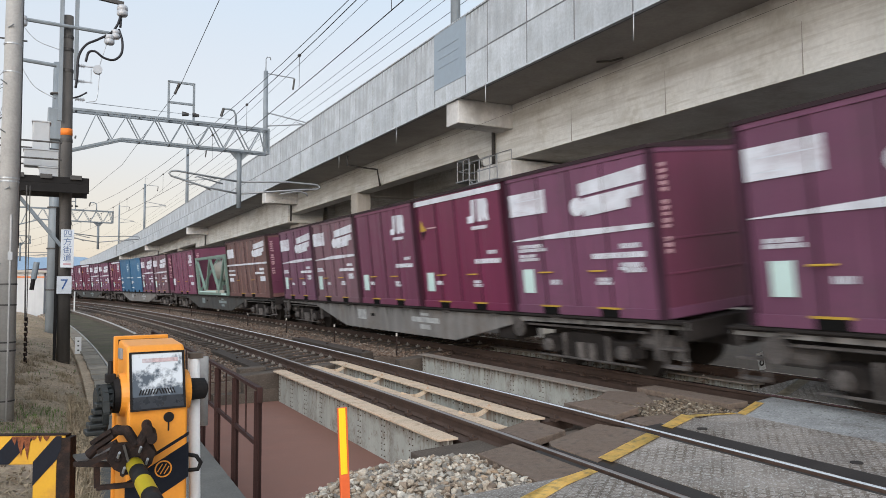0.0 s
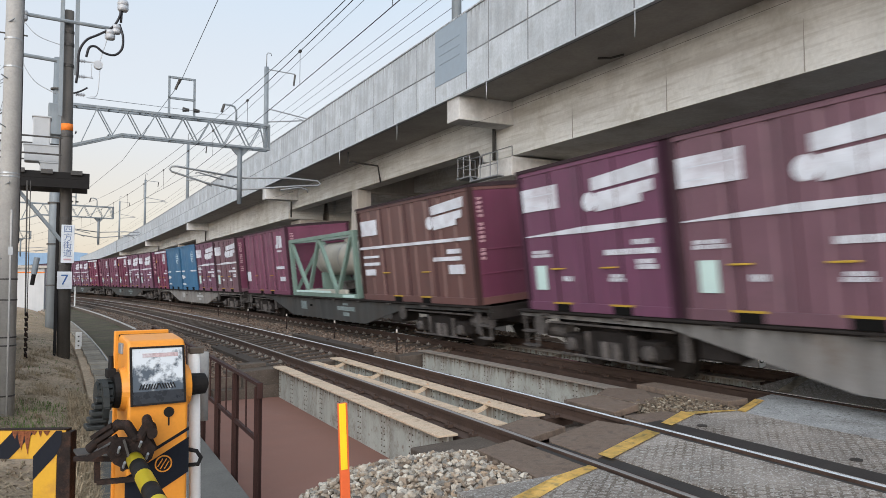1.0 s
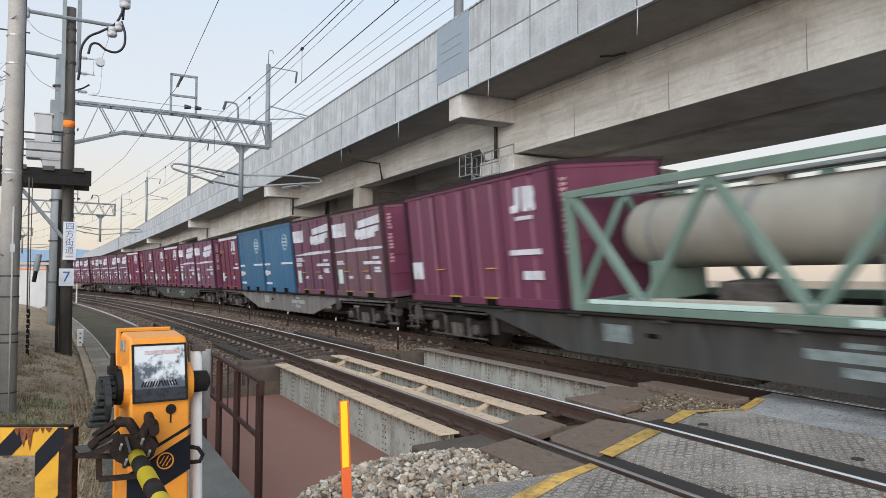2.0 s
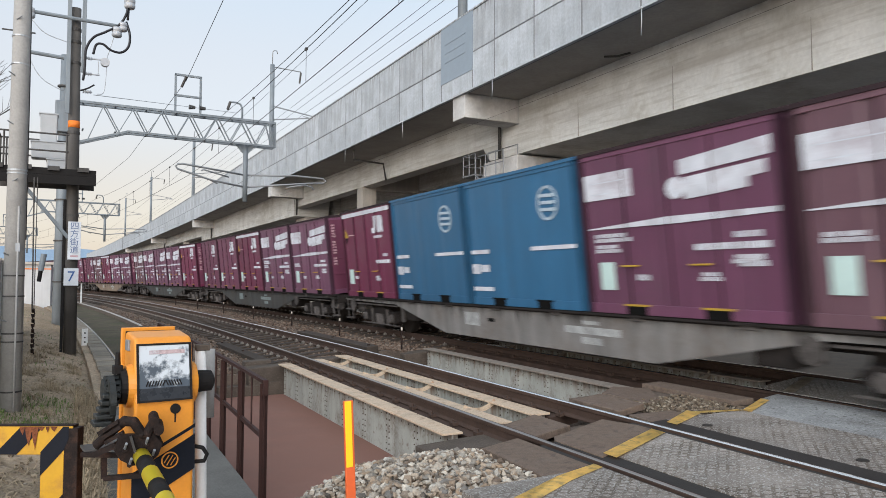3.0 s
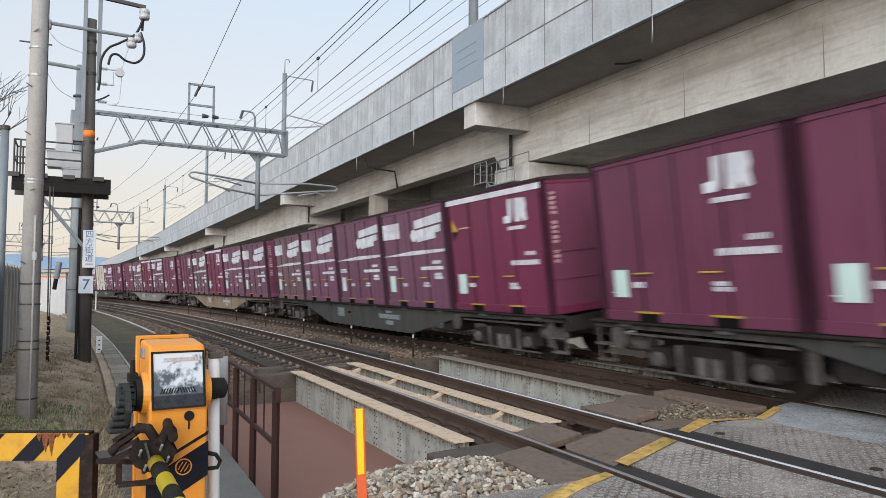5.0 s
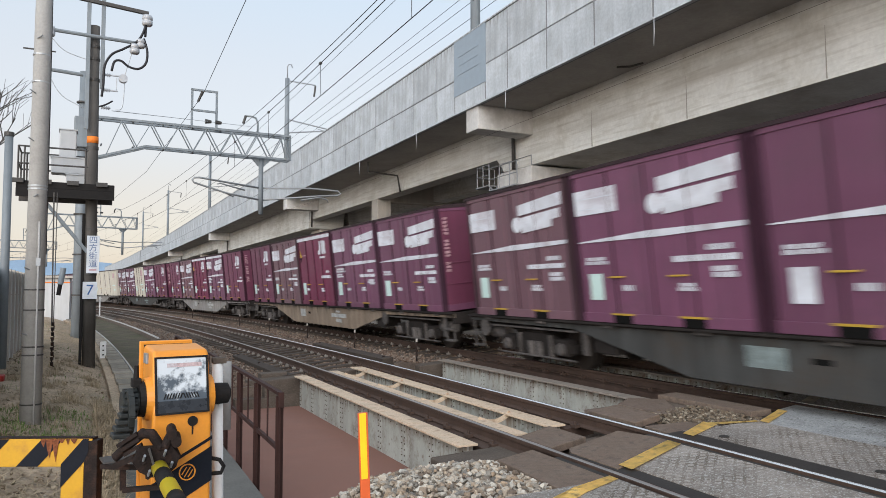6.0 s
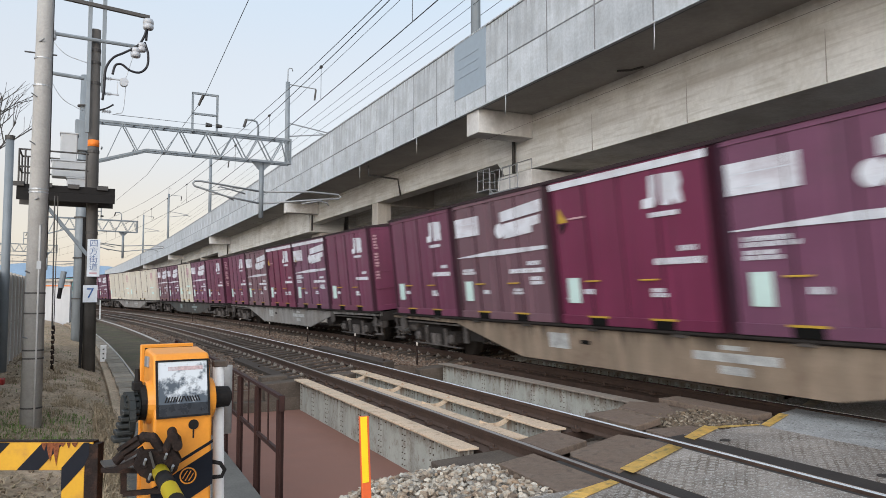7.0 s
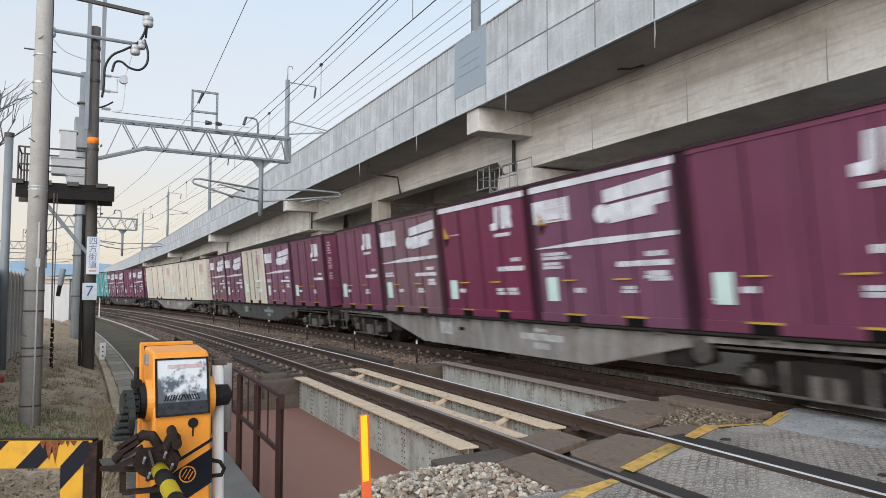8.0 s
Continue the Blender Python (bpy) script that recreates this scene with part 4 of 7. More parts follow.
def shell(e, ln, paint_mat, tall=TALL, ribs=7, rib_depth=0.03, end_mat=None, pockets=True, roof_mat=ROOF):
    """The box of a container: ribbed walls between corner posts and rails. Local y runs from the near end (0) to the far end."""
    hw = WIDE / 2
    bm = bmesh.new()
    # ribbed plan outline of the walls, drawn up
    pts = []
    n_ = ribs

    def wave(a, b, fixed, along_y, sign):
        seg = (b - a) / n_
        for i in range(n_):
            y = a + seg * i
            for f_, dep in ((0.0, 0), (0.74, 0), (0.80, 1), (0.94, 1)):
                q = y + seg * f_
                o = fixed - sign * rib_depth * dep
                pts.append((o, q) if along_y else (q, o))
    wave(0.10, ln - 0.10, -hw + 0.012, True, -1)
    pts += [(-hw + 0.1, ln - 0.03), (hw - 0.1, ln - 0.03)]
    wave(ln - 0.10, 0.10, hw - 0.012, True, 1)
    pts += [(hw - 0.1, 0.03), (-hw + 0.1, 0.03)]
    prism(bm, pts, "z", 0.14, tall - 0.09)
    walls = part("wall_shell", bm, paint_mat, e)
    red = END_RED if paint_mat in (MAROON, PURPLE, GREYED, CRIMSON, BROWNRED) else paint_mat
    for y in (0.012, ln - 0.030):
        ew = part("end_wall", boxed(-hw + 0.1, hw - 0.1, y, y + 0.018, 0.14, tall - 0.1), red, e, "flat dull end wall")
        for z in (0.62, 1.12):
            part("end_rib", boxed(-hw + 0.14, hw - 0.14, y - 0.016, y + 0.034, z, z + 0.03, 0.004), red, ew)
    for x in (-hw, hw - 0.11):
        for y in (0, ln - 0.11):
            part("corner_post", boxed(x, x + 0.11, y, y + 0.11, 0.0, tall - 0.06, 0.008), POSTS.get(paint_mat.name, paint_mat), e, "dark corner post, the gap's shade put into its paint")
    for z0, z1, name in ((0.0, 0.15, "bottom_rail"), (tall - 0.13, tall - 0.06, "top_rail")):
        for x in (-hw - 0.001, hw - 0.07):
            part(name, boxed(x, x + 0.071, 0.11, ln - 0.11, z0, z1, 0.005), paint_mat, e)
        for y in (-0.001, ln - 0.07):
            part(name, boxed(-hw + 0.11, hw - 0.11, y, y + 0.071, z0, z1, 0.005), paint_mat, e)
    bm = bmesh.new()
    prism(bm, [(-hw - 0.018, tall - 0.06), (hw + 0.018, tall - 0.06), (hw + 0.018, tall - 0.005), (0.6, tall + 0.03), (-0.6, tall + 0.03), (-hw - 0.018, tall - 0.005)], "y", -0.012, ln + 0.012)
    part("roof", bm, roof_mat, e, "dark flat roof sheet")
    if pockets:
        for y in (ln * 0.5 - 0.95, ln * 0.5 + 0.55):
            part("fork_pocket", boxed(-hw - 0.006, -hw + 0.01, y, y + 0.42, 0.0, 0.125), POCKET, e, "dark forklift pocket")
            part("pocket_edge", boxed(-hw - 0.012, -hw + 0.01, y - 0.05, y + 0.47, 0.125, 0.152), HANDLE_Y if paint_mat is not BLUE else POCKET, e, "yellow pocket edge" if paint_mat is not BLUE else "dark pocket edge")
    for y in ((ln * 0.28, ln * 0.5, ln * 0.73) if paint_mat is not BLUE else ()):
        part("door_seam", boxed(-hw - 0.005, -hw + 0.012, y - 0.008, y + 0.008, 0.16, tall - 0.12), SEAM, e, "dark door seam")
    for y in ((ln * 0.36, ln * 0.72) if paint_mat is not BLUE else ()):
        bm = bmesh.new()
        rod(bm, (-hw - 0.03, y - 0.16, 0.72), (-hw - 0.03, y + 0.16, 0.72), 0.014, n=6)
        for q in (-0.16, 0.16):
            rod(bm, (-hw - 0.03, y + q, 0.72), (-hw + 0.01, y + q, 0.72), 0.012, n=6)
        part("lashing_bar", bm, HANDLE_Y, e, "short yellow lashing bar")
    # end wall marks: a column of small white signs
    rng = random.Random(31)
    bm = bmesh.new()
    for i in range(15):
        if i in (5, 11):
            continue
        z = tall - 0.28 - 0.088 * i
        for k in range(3):
            x = -hw + 0.17 + 0.042 * k
            box(bm, x, x + rng.uniform(0.018, 0.034), -0.006, 0.013, z - rng.uniform(0.04, 0.066), z)
    tagged(part("end_lettering", bm, MARK_PINK, e, "column of small faded white marks"), kind="stuff")
    return walls


def plate_parts(e, rects, mat, label, t=0.004, x=-WIDE / 2, name="label_plate"):
    for r in rects:
        part(name, plates(bmesh.new(), [r], x, t), mat, e, label)


def lettering_parts(e, rects, mat, t=0.004, x=-WIDE / 2):
    """Rows of small painted writing, each row a broken line of short bars."""
    rng = random.Random(21)
    for y0, y1, z0, z1 in rects:
        bm = bmesh.new()
        rows = 2 if z1 - z0 > 0.11 else 1
        hgt = (z1 - z0) / rows
        for k in range(rows):
            y = y0 + (0.12 if k else 0.0) * (y1 - y0)
            while y < y1 - 0.02:
                w = min(rng.uniform(0.03, 0.085), y1 - y)
                box(bm, x - t, x + 0.002, y, y + w, z0 + hgt * k + 0.08 * hgt, z0 + hgt * k + 0.92 * hgt)
                y += w + rng.uniform(0.012, 0.03)
        tagged(part("lettering", bm, mat, e, "row of small white lettering"), kind="stuff")


def far_y(ln, *r):
    """Rects are given from the far end of the side, as read from the near side: flips to local y."""
    return [(ln - b, ln - a, z0, z1) for a, b, z0, z1 in r]


def big_logo(ln, z):
    """Bold slanted freight emblem of plain white shapes."""
    bm = bmesh.new()
    # local 'a' runs from the far end towards the near end
    def P(a, h):
        return (ln - a, h)
    slanted(bm, [P(2.04 + 0.17 * math.cos(k * math.tau / 14), z + 0.14 + 0.15 * math.sin(k * math.tau / 14)) for k in range(14)])
    slanted(bm, [P(2.20, z - 0.03), P(2.75, z + 0.0), P(3.22, z + 0.03), P(3.22, z + 0.15), P(3.48, z + 0.17), P(3.48, z + 0.33), P(2.20, z + 0.26)])
    slanted(bm, [P(2.12, z + 0.30), P(2.12, z + 0.50), P(3.56, z + 0.60), P(3.56, z + 0.38)])
    return bm


def small_logo(ln, z, a0=2.35):
    bm = bmesh.new()

    def P(a, h):
        return (ln - a0 - a, h)
    slanted(bm, [P(0.22, z + 0.46), P(0.38, z + 0.46), P(0.34, z + 0.08), P(0.26, z), P(0.04, z), P(0.04, z + 0.13), P(0.20, z + 0.15)])
    slanted(bm, [P(0.43, z + 0.02), P(0.60, z + 0.0), P(0.64, z + 0.10), P(0.72, z + 0.0), P(0.84, z + 0.02), P(0.80, z + 0.2), P(0.84, z + 0.30), P(0.80, z + 0.44), P(0.45, z + 0.46)])
    plates(bm, far_y(ln, (a0 + 0.16, a0 + 0.72, z - 0.14, z - 0.07)))
    return bm


def place_label(kind):
    return {"striped": "faded purple-maroon freight container with a white waist stripe",
            "greyed": "weathered grey-maroon freight container with a white waist stripe",
            "plain": "plain dark maroon freight container with a small white emblem",
            "topline": "fresh crimson freight container with a white line along its top",
            "striped_top": "purple-maroon freight container with white waist stripe and top line"}[kind]


def twelve_foot(kind, variant=0):
    """A twelve-foot railway container with its markings."""
    ln = LEN12
    col = {"striped": PURPLE, "greyed": GREYED, "plain": MAROON, "topline": CRIMSON, "striped_top": PURPLE}[kind]
    e = empty("freight_container", Matrix.Identity(4), place_label(kind), "container", "containers on the train")
    shell(e, ln, col, ribs=5 if kind != "topline" else 4, rib_depth=0.010 if kind != "greyed" else 0.022)
    marks = []
    if kind in ("striped", "greyed", "striped_top"):
        part("emblem", big_logo(ln, 1.62), WHITE_MK, e, "bold white emblem")
        if variant != 2:
            part("poster", plates(bmesh.new(), far_y(ln, (0.14, 1.20, 1.74, 2.14))), WHITE_MK, e, "white rectangular board")
            for z in (1.78, 1.95):
                part("poster_line", plates(bmesh.new(), far_y(ln, (0.25, 1.08 if z > 1.8 else 0.8, z + 0.04, z + 0.055)), t=0.0055), POSTER_INK, e, "faint grey line of writing")
        bm = bmesh.new()
        slanted(bm, [(0.10, 1.32), (ln * 0.45, 1.285), (ln - 0.15, 1.29), (ln - 0.15, 1.305), (ln * 0.5, 1.39), (0.10, 1.385)])
        part("waist_stripe", bm, WHITE_MK, e, "thin white waist stripe")
        marks += [(0.3, 0.85, 0.92, 1.05), (1.15, 1.42, 0.5, 0.6), (2.3, 3.45, 0.90, 1.0), (2.95, 3.35, 1.04, 1.13), (2.35, 2.7, 0.5, 0.62), (3.0, 3.4, 0.68, 0.84)]
        if variant == 1:
            marks += [(0.3, 1.1, 1.08, 1.22), (2.9, 3.3, 0.72, 0.84)]
    else:
        part("emblem", small_logo(ln, 1.75), WHITE_MK, e, "small white emblem")
        marks += [(0.3, 0.42, 0.42, 0.44), (2.5, 3.45, 0.92, 1.03), (3.0, 3.35, 1.10, 1.19), (0.8, 1.05, 0.5, 0.6), (2.4, 2.72, 0.46, 0.6)]
        if variant == 1:
            marks += [(2.82, 3.2, 0.46, 0.61)]
    lettering_parts(e, far_y(ln, *marks), WHITE_MK)
    part("route_card", plates(bmesh.new(), far_y(ln, (0.36, 0.68, 0.36, 0.78)), t=0.007), MARK_TEAL if variant != 2 else WHITE_MK, e, "pale teal route card")
    if kind in ("topline", "striped_top"):
        part("top_line", plates(bmesh.new(), far_y(ln, (0.06, ln - 0.06, 2.30, 2.41)), t=0.006), WHITE_MK, e, "white line along the top rail")
        bm = bmesh.new()
        slanted(bm, [(ln - 0.24, 1.72), (ln - 0.50, 1.72), (ln - 0.28, 1.98)])
        part("triangle_mark", bm, HANDLE_Y, e, "yellow triangle mark")
        bm = bmesh.new()
        slanted(bm, [(ln - 0.24, 1.70), (ln - 0.50, 1.70), (ln - 0.3, 1.52)])
        part("triangle_foot", bm, SEAM, e, "dark triangle mark")
        part("triangle_bar", plates(bmesh.new(), far_y(ln, (0.55, 1.0, 1.76, 1.79))), MARK_PINK, e)
    return e


def blue_box():
    ln = LEN12
    e = empty("freight_container", Matrix.Identity(4), "smooth blue freight container with a round white emblem", "container", "containers on the train")
    shell(e, ln, BLUE, ribs=3, rib_depth=0.006, pockets=True, roof_mat=BLUE)
    bm = bmesh.new()
    hw = WIDE / 2
    for k in range(24):
        a0, a1 = math.tau * k / 24, math.tau * (k + 1) / 24
        slanted(bm, [(0.80 + r * math.cos(a), 1.83 + r * math.sin(a)) for r, a in ((0.30, a0), (0.30, a1), (0.255, a1), (0.255, a0))])
    for z in (1.68, 1.80, 1.92):
        slanted(bm, [(0.60, z), (1.00, z + 0.02), (1.00, z + 0.075), (0.60, z + 0.055)])
    part("round_emblem", bm, MARK_BLUE, e, "round white emblem")
    plate_parts(e, far_y(ln, (0.15, 0.85, 1.02, 1.10), (0.15, 0.45, 0.62, 0.82), (0.5, 0.8, 0.66, 0.8), (0.15, 0.9, 0.28, 0.36), (2.3, 3.6, 1.03, 1.10)),
                WHITE_MK, "small white lettering plate")
    return e


def long_box(ln, col, label, tall=TALL, stripe=False, ribs=9, depth=0.05):
    e = empty("freight_container", Matrix.Identity(4), label, "container", "containers on the train")
    shell(e, ln, col, tall=tall, ribs=ribs, rib_depth=depth)
    if stripe:
        bm = bmesh.new()
        slanted(bm, [(0.12, 1.36), (ln - 0.12, 1.36), (ln - 0.12, 1.43), (0.12, 1.43)], t=0.012)
        part("waist_stripe", bm, WHITE_MK, e, "thin white waist stripe")
        bm = big_logo(ln, 1.68)
        bmesh.ops.translate(bm, vec=(0, -ln + 3.85, 0), verts=bm.verts)
        part("emblem", bm, WHITE_MK, e, "bold white emblem")
        part("poster", plates(bmesh.new(), far_y(ln, (0.3, 1.3, 1.72, 2.12)), t=0.012), WHITE_MK, e, "white rectangular board")
        plate_parts(e, far_y(ln, (0.3, 1.3, 1.12, 1.18), (0.3, 1.3, 0.92, 1.0), (0.35, 1.0, 0.66, 0.82), (4.3, 5.5, 0.95, 1.04), (4.95, 5.5, 1.1, 1.2), (4.98, 5.6, 0.66, 0.86)),
                    WHITE_MK, "white lettering plate", 0.012)
    else:
        part("emblem", small_logo(ln, 1.72, ln - 1.4), WHITE_MK if col is not PALE else MARK_PINK, e, "small emblem")
        plate_parts(e, far_y(ln, (ln - 1.5, ln - 0.5, 0.95, 1.05), (ln - 1.1, ln - 0.5, 0.5, 0.66), (0.3, 0.8, 0.5, 0.9)),
                    WHITE_MK if col is not PALE else MARK_TEAL, "small lettering plate", 0.012)
    return e


def tank_container():
    """A tank held in an open twenty-foot frame."""
    ln, hw, tall = 6.058, 1.22, 1.95
    e = empty("tank_container", Matrix.Identity(4), "cream tank in an open pale-green steel frame", "tank container", "containers on the train")
    for y in (0.0, ln - 0.14):
        bm = bmesh.new()
        for x in (-hw, hw - 0.14):
            box(bm, x, x + 0.14, y, y + 0.14, 0, tall, 0.01)
        for z in (0.0, tall - 0.14):
            box(bm, -hw + 0.14, hw - 0.14, y, y + 0.13, z, z + 0.14, 0.01)
        bar(bm, (-hw + 0.1, y + 0.07, 0.1), (0, y + 0.07, tall - 0.1), 0.1, 0.1, (0, 1, 0))
        bar(bm, (hw - 0.1, y + 0.07, 0.1), (0, y + 0.07, tall - 0.1), 0.1, 0.1, (0, 1, 0))
        part("end_frame", bm, TANKGREEN, e)
    for x in (-hw, hw - 0.12):
        bm = bmesh.new()
        for z in (0.0, tall - 0.12):
            box(bm, x, x + 0.12, 0.14, ln - 0.14, z, z + 0.12, 0.01)
        for a, b in ((0.2, 1.7), (1.7, 3.0), (4.4, 3.0), (5.86, 4.4)):
            up = a in (0.2, 5.86)
            bar(bm, (x + 0.06, a, 0.1 if not up else tall - 0.1), (x + 0.06, b, tall - 0.1 if not up else 0.1), 0.12, 0.1, (1, 0, 0))
        part("side_frame", bm, TANKGREEN, e)
    bm = bmesh.new()
    prof = [(0.35, 0.0), (0.36, 0.35), (0.45, 0.65), (0.62, 0.85), (0.85, 0.95), (ln - 0.85, 0.95), (ln - 0.62, 0.85), (ln - 0.45, 0.65), (ln - 0.36, 0.35), (ln - 0.35, 0.0)]
    rings = []
    for y, r in prof:
        r *= 0.60
        rings.append([bm.verts.new((max(r, 0.01) * math.cos(math.tau * k / 28), y, 1.14 + max(r, 0.01) * math.sin(math.tau * k / 28))) for k in range(28)])
    for a, b in zip(rings, rings[1:]):
        for k in range(28):
            bm.faces.new((a[k], a[(k + 1) % 28], b[(k + 1) % 28], b[k]))
    bmesh.ops.recalc_face_normals(bm, faces=bm.faces)
    part("tank", bm, TANKSKIN, e, "cream insulated tank", smooth=True)
    for y in (1.2, ln / 2, ln - 1.2):
        bm = bmesh.new()
        bmesh.ops.create_cone(bm, segments=28, radius1=0.580, radius2=0.580, depth=0.07, cap_ends=False, matrix=pose(0, y, 1.14, 90))
        part("band", bm, STEEL, e)
    for y in (1.2, ln - 1.2):
        part("saddle", boxed(-0.5, 0.5, y - 0.1, y + 0.1, 0.1, 0.72, 0.02), TANKGREEN, e)
    part("catwalk", boxed(-0.3, 0.3, 0.5, ln - 0.5, 1.80, 1.84, 0.005), STEEL, e, "grey walkway grating on top")
    part("manhole", rodded((0, ln * 0.5, 1.68), (0, ln * 0.5, 1.80), 0.26, n=18), TANKSKIN, e, "round manhole cover")
    part("floor_beam", boxed(-hw + 0.02, -hw + 0.12, 1.0, ln - 1.4, 0.12, 0.24, 0.01), TANKSKIN, e, "cream lower walkway beam")
    part("valve_box", boxed(-0.5, 0.0, ln * 0.45, ln * 0.6, 0.14, 0.4, 0.02), BOGIE_GR, e)
    plate_parts(e, [(0.3, 1.2, 0.02, 0.10), (2.2, 5.6, 0.13, 0.2)], MARK_TEAL, "pale label plate", 0.006, -hw)
    return e


def wagon(sill, dark):
    """A flat container wagon; local y from the near container corner, z = 0 at the rail heads."""
    ln = 18.995
    mid = ln / 2
    e = empty("container_wagon", Matrix.Identity(4), ("dusty tan" if sill is SILL_TAN else "dark grey" if dark else "pale grey") + " container flat wagon with a deep middle sill", "railway wagon", "wagons of the train")
    for sx in (-1, 1):
        bm = bmesh.new()
        x0, x1 = (-1.19, -1.15) if sx < 0 else (1.15, 1.19)
        prism(bm, [(-0.35, 0.98), (-0.35, 0.87), (3.5, 0.84), (6.2, 0.30), (ln - 6.2, 0.30), (ln - 3.5, 0.84), (ln + 0.35, 0.87), (ln + 0.35, 0.98)], "x", x0, x1)
        sl = part("side_sill", bm, sill, e)
        if sx < 0:
            plate_parts(sl, [(11.2, 11.8, 0.55, 0.82), (6.9, 8.3, 0.62, 0.74), (7.35, 7.85, 0.46, 0.57), (7.4, 7.8, 0.78, 0.84)], MARK_FAINT if dark else SILL_MK, "dirty pale lettering plate on the sill", 0.004, -1.19, "sill_plate")
            bm = bmesh.new()
            plates(bm, [(10.6, 10.85, 0.66, 0.73)], -1.19, 0.003)
            part("sill_slot", bm, POCKET, sl)
    bm = bmesh.new()
    for sx in (-1, 1):
        box(bm, sx * 1.17 - 0.09, sx * 1.17 + 0.09, -0.35, ln + 0.35, 0.955, 0.985, 0.004)
    box(bm, -0.35, 0.35, -0.35, ln + 0.35, 0.55, 0.95)
    for i in range(11):
        y = -0.2 + (ln + 0.4) * i / 10
        box(bm, -1.14, 1.14, y - 0.07, y + 0.07, 0.80, 0.96)
    for y in (-0.35, ln + 0.27):
        box(bm, -1.19, 1.19, y, y + 0.08, 0.72, 0.98)
    part("underframe", bm, BOGIE, e, "dark cross beams and centre sill")
    # Dark strip between the container bottoms and the sill.
    part("deck_edge", boxed(-1.205, -1.12, -0.3, ln + 0.3, 0.925, 0.998, 0.006), BOGIE, e, "dark strip along the deck edge")
    for k in range(10):
        y = 0.5 + (ln - 1.0) * k / 9
        part("lock_seat", boxed(-1.235, -1.1, y - 0.12, y + 0.12, 0.90, 0.985, 0.01), BOGIE_GR, e, "dusty container lock seat")
    for y in (2.0, ln - 2.0):
        bg = empty("bogie", pose(0, y, 0), "", "")
        bg.parent = e
        for sx in (-1, 1):
            bm = bmesh.new()
            x0, x1 = (-1.04, -0.92) if sx < 0 else (0.92, 1.04)
            prism(bm, [(-1.25, 0.52), (-1.25, 0.36), (-0.6, 0.34), (-0.35, 0.22), (0.35, 0.22), (0.6, 0.34), (1.25, 0.36), (1.25, 0.52), (0.7, 0.58), (0.4, 0.68), (-0.4, 0.68), (-0.7, 0.58)], "x", x0, x1)
            for yy in (-0.95, 0.95):
                box(bm, x0 - 0.06, x1 + 0.06, yy - 0.17, yy + 0.17, 0.30, 0.60, 0.02)
            part("side_frame", bm, BOGIE, bg)
            xo = x0 if sx < 0 else x1
            for yy in (-0.14, 0.14):
                part("spring", rodded(((x0 + x1) / 2 + sx * 0.05, yy, 0.24), ((x0 + x1) / 2 + sx * 0.05, yy, 0.52), 0.085, n=12), BOGIE_GR, bg, "dusty coil spring")
            if sx < 0:
                for yy in (-0.95, 0.95):
                    part("axle_cap", rodded((xo - 0.13, yy, 0.43), (xo - 0.05, yy, 0.43), 0.095, 0.12, 12), BOGIE_GR, bg, "dusty axle box cover")
                for yy in (-0.55, 0.55):
                    part("brake_hanger", boxed(xo - 0.05, xo + 0.02, yy - 0.025, yy + 0.025, 0.24, 0.66, 0.008), BOGIE_GR, bg, "grey brake hanger")
                part("brake_rod", rodded((xo - 0.03, -1.3, 0.24), (xo - 0.03, 1.3, 0.24), 0.02, n=6), BOGIE_GR, bg)
        for yy in (-0.95, 0.95):
            bm = bmesh.new()
            for x in (-0.6, 0.6):
                rod(bm, (x - 0.065, yy, 0.43), (x + 0.065, yy, 0.43), 0.43, 0.43, 28)
                s_ = 1 if x > 0 else -1
                rod(bm, (x - s_ * 0.09, yy, 0.43), (x - s_ * 0.062, yy, 0.43), 0.455, 0.455, 28)
            rod(bm, (-1.0, yy, 0.43), (1.0, yy, 0.43), 0.075, n=10)
            part("wheelset", bm, WHEEL, bg, "worn steel wheels on an axle")
        part("bolster", boxed(-1.0, 1.0, -0.2, 0.2, 0.5, 0.75, 0.02), BOGIE, bg)
        part("slack_lever", boxed(-1.12, -1.06, y - 1.75, y - 1.62, 0.38, 0.86, 0.01), BOGIE_GR, bg.parent, "grey brake lever")
        part("hand_brake", rodded((-1.22, y + 1.7, 0.72), (-1.17, y + 1.7, 0.72), 0.17, n=16), BOGIE_GR, e, "round hand brake wheel")
        part("conduit", rodded((-1.13, y - 1.5, 0.78), (-1.13, y + 1.5, 0.78), 0.022, n=6), BOGIE_GR, e)
    # end fittings: coupler, steps, brake gear
    for y, sg in ((-0.35, -1), (ln + 0.35, 1)):
        bm = bmesh.new()
        box(bm, -0.14, 0.14, min(y, y + sg * 0.36), max(y, y + sg * 0.36), 0.72, 1.0, 0.03)
        part("coupler", bm, BOGIE, e, "dark knuckle coupler")
        bm = bmesh.new()
        yy = y - sg * 0.1
        for q in (0, -sg * 0.36):
            rod(bm, (-1.16, yy + q, 0.95), (-1.16, yy + q, 0.30), 0.018, n=6)
        for z in (0.32, 0.58):
            box(bm, -1.24, -1.1, min(yy, yy - sg * 0.36), max(yy, yy - sg * 0.36), z, z + 0.03)
        part("step", bm, BOGIE_GR, e, "dusty shunter's step")
        bm = bmesh.new()
        rod(bm, (-0.9, y - sg * 0.5, 0.6), (-0.9, y - sg * 1.1, 0.6), 0.13, n=12)
        part("air_tank", bm, BOGIE_GR, e)
        bm = bmesh.new()
        box(bm, -1.12, -0.6, y - sg * 4.6 - 0.3, y - sg * 4.6 + 0.3, 0.45, 0.75, 0.02)
        part("brake_box", bm, BOGIE, e)
    return e


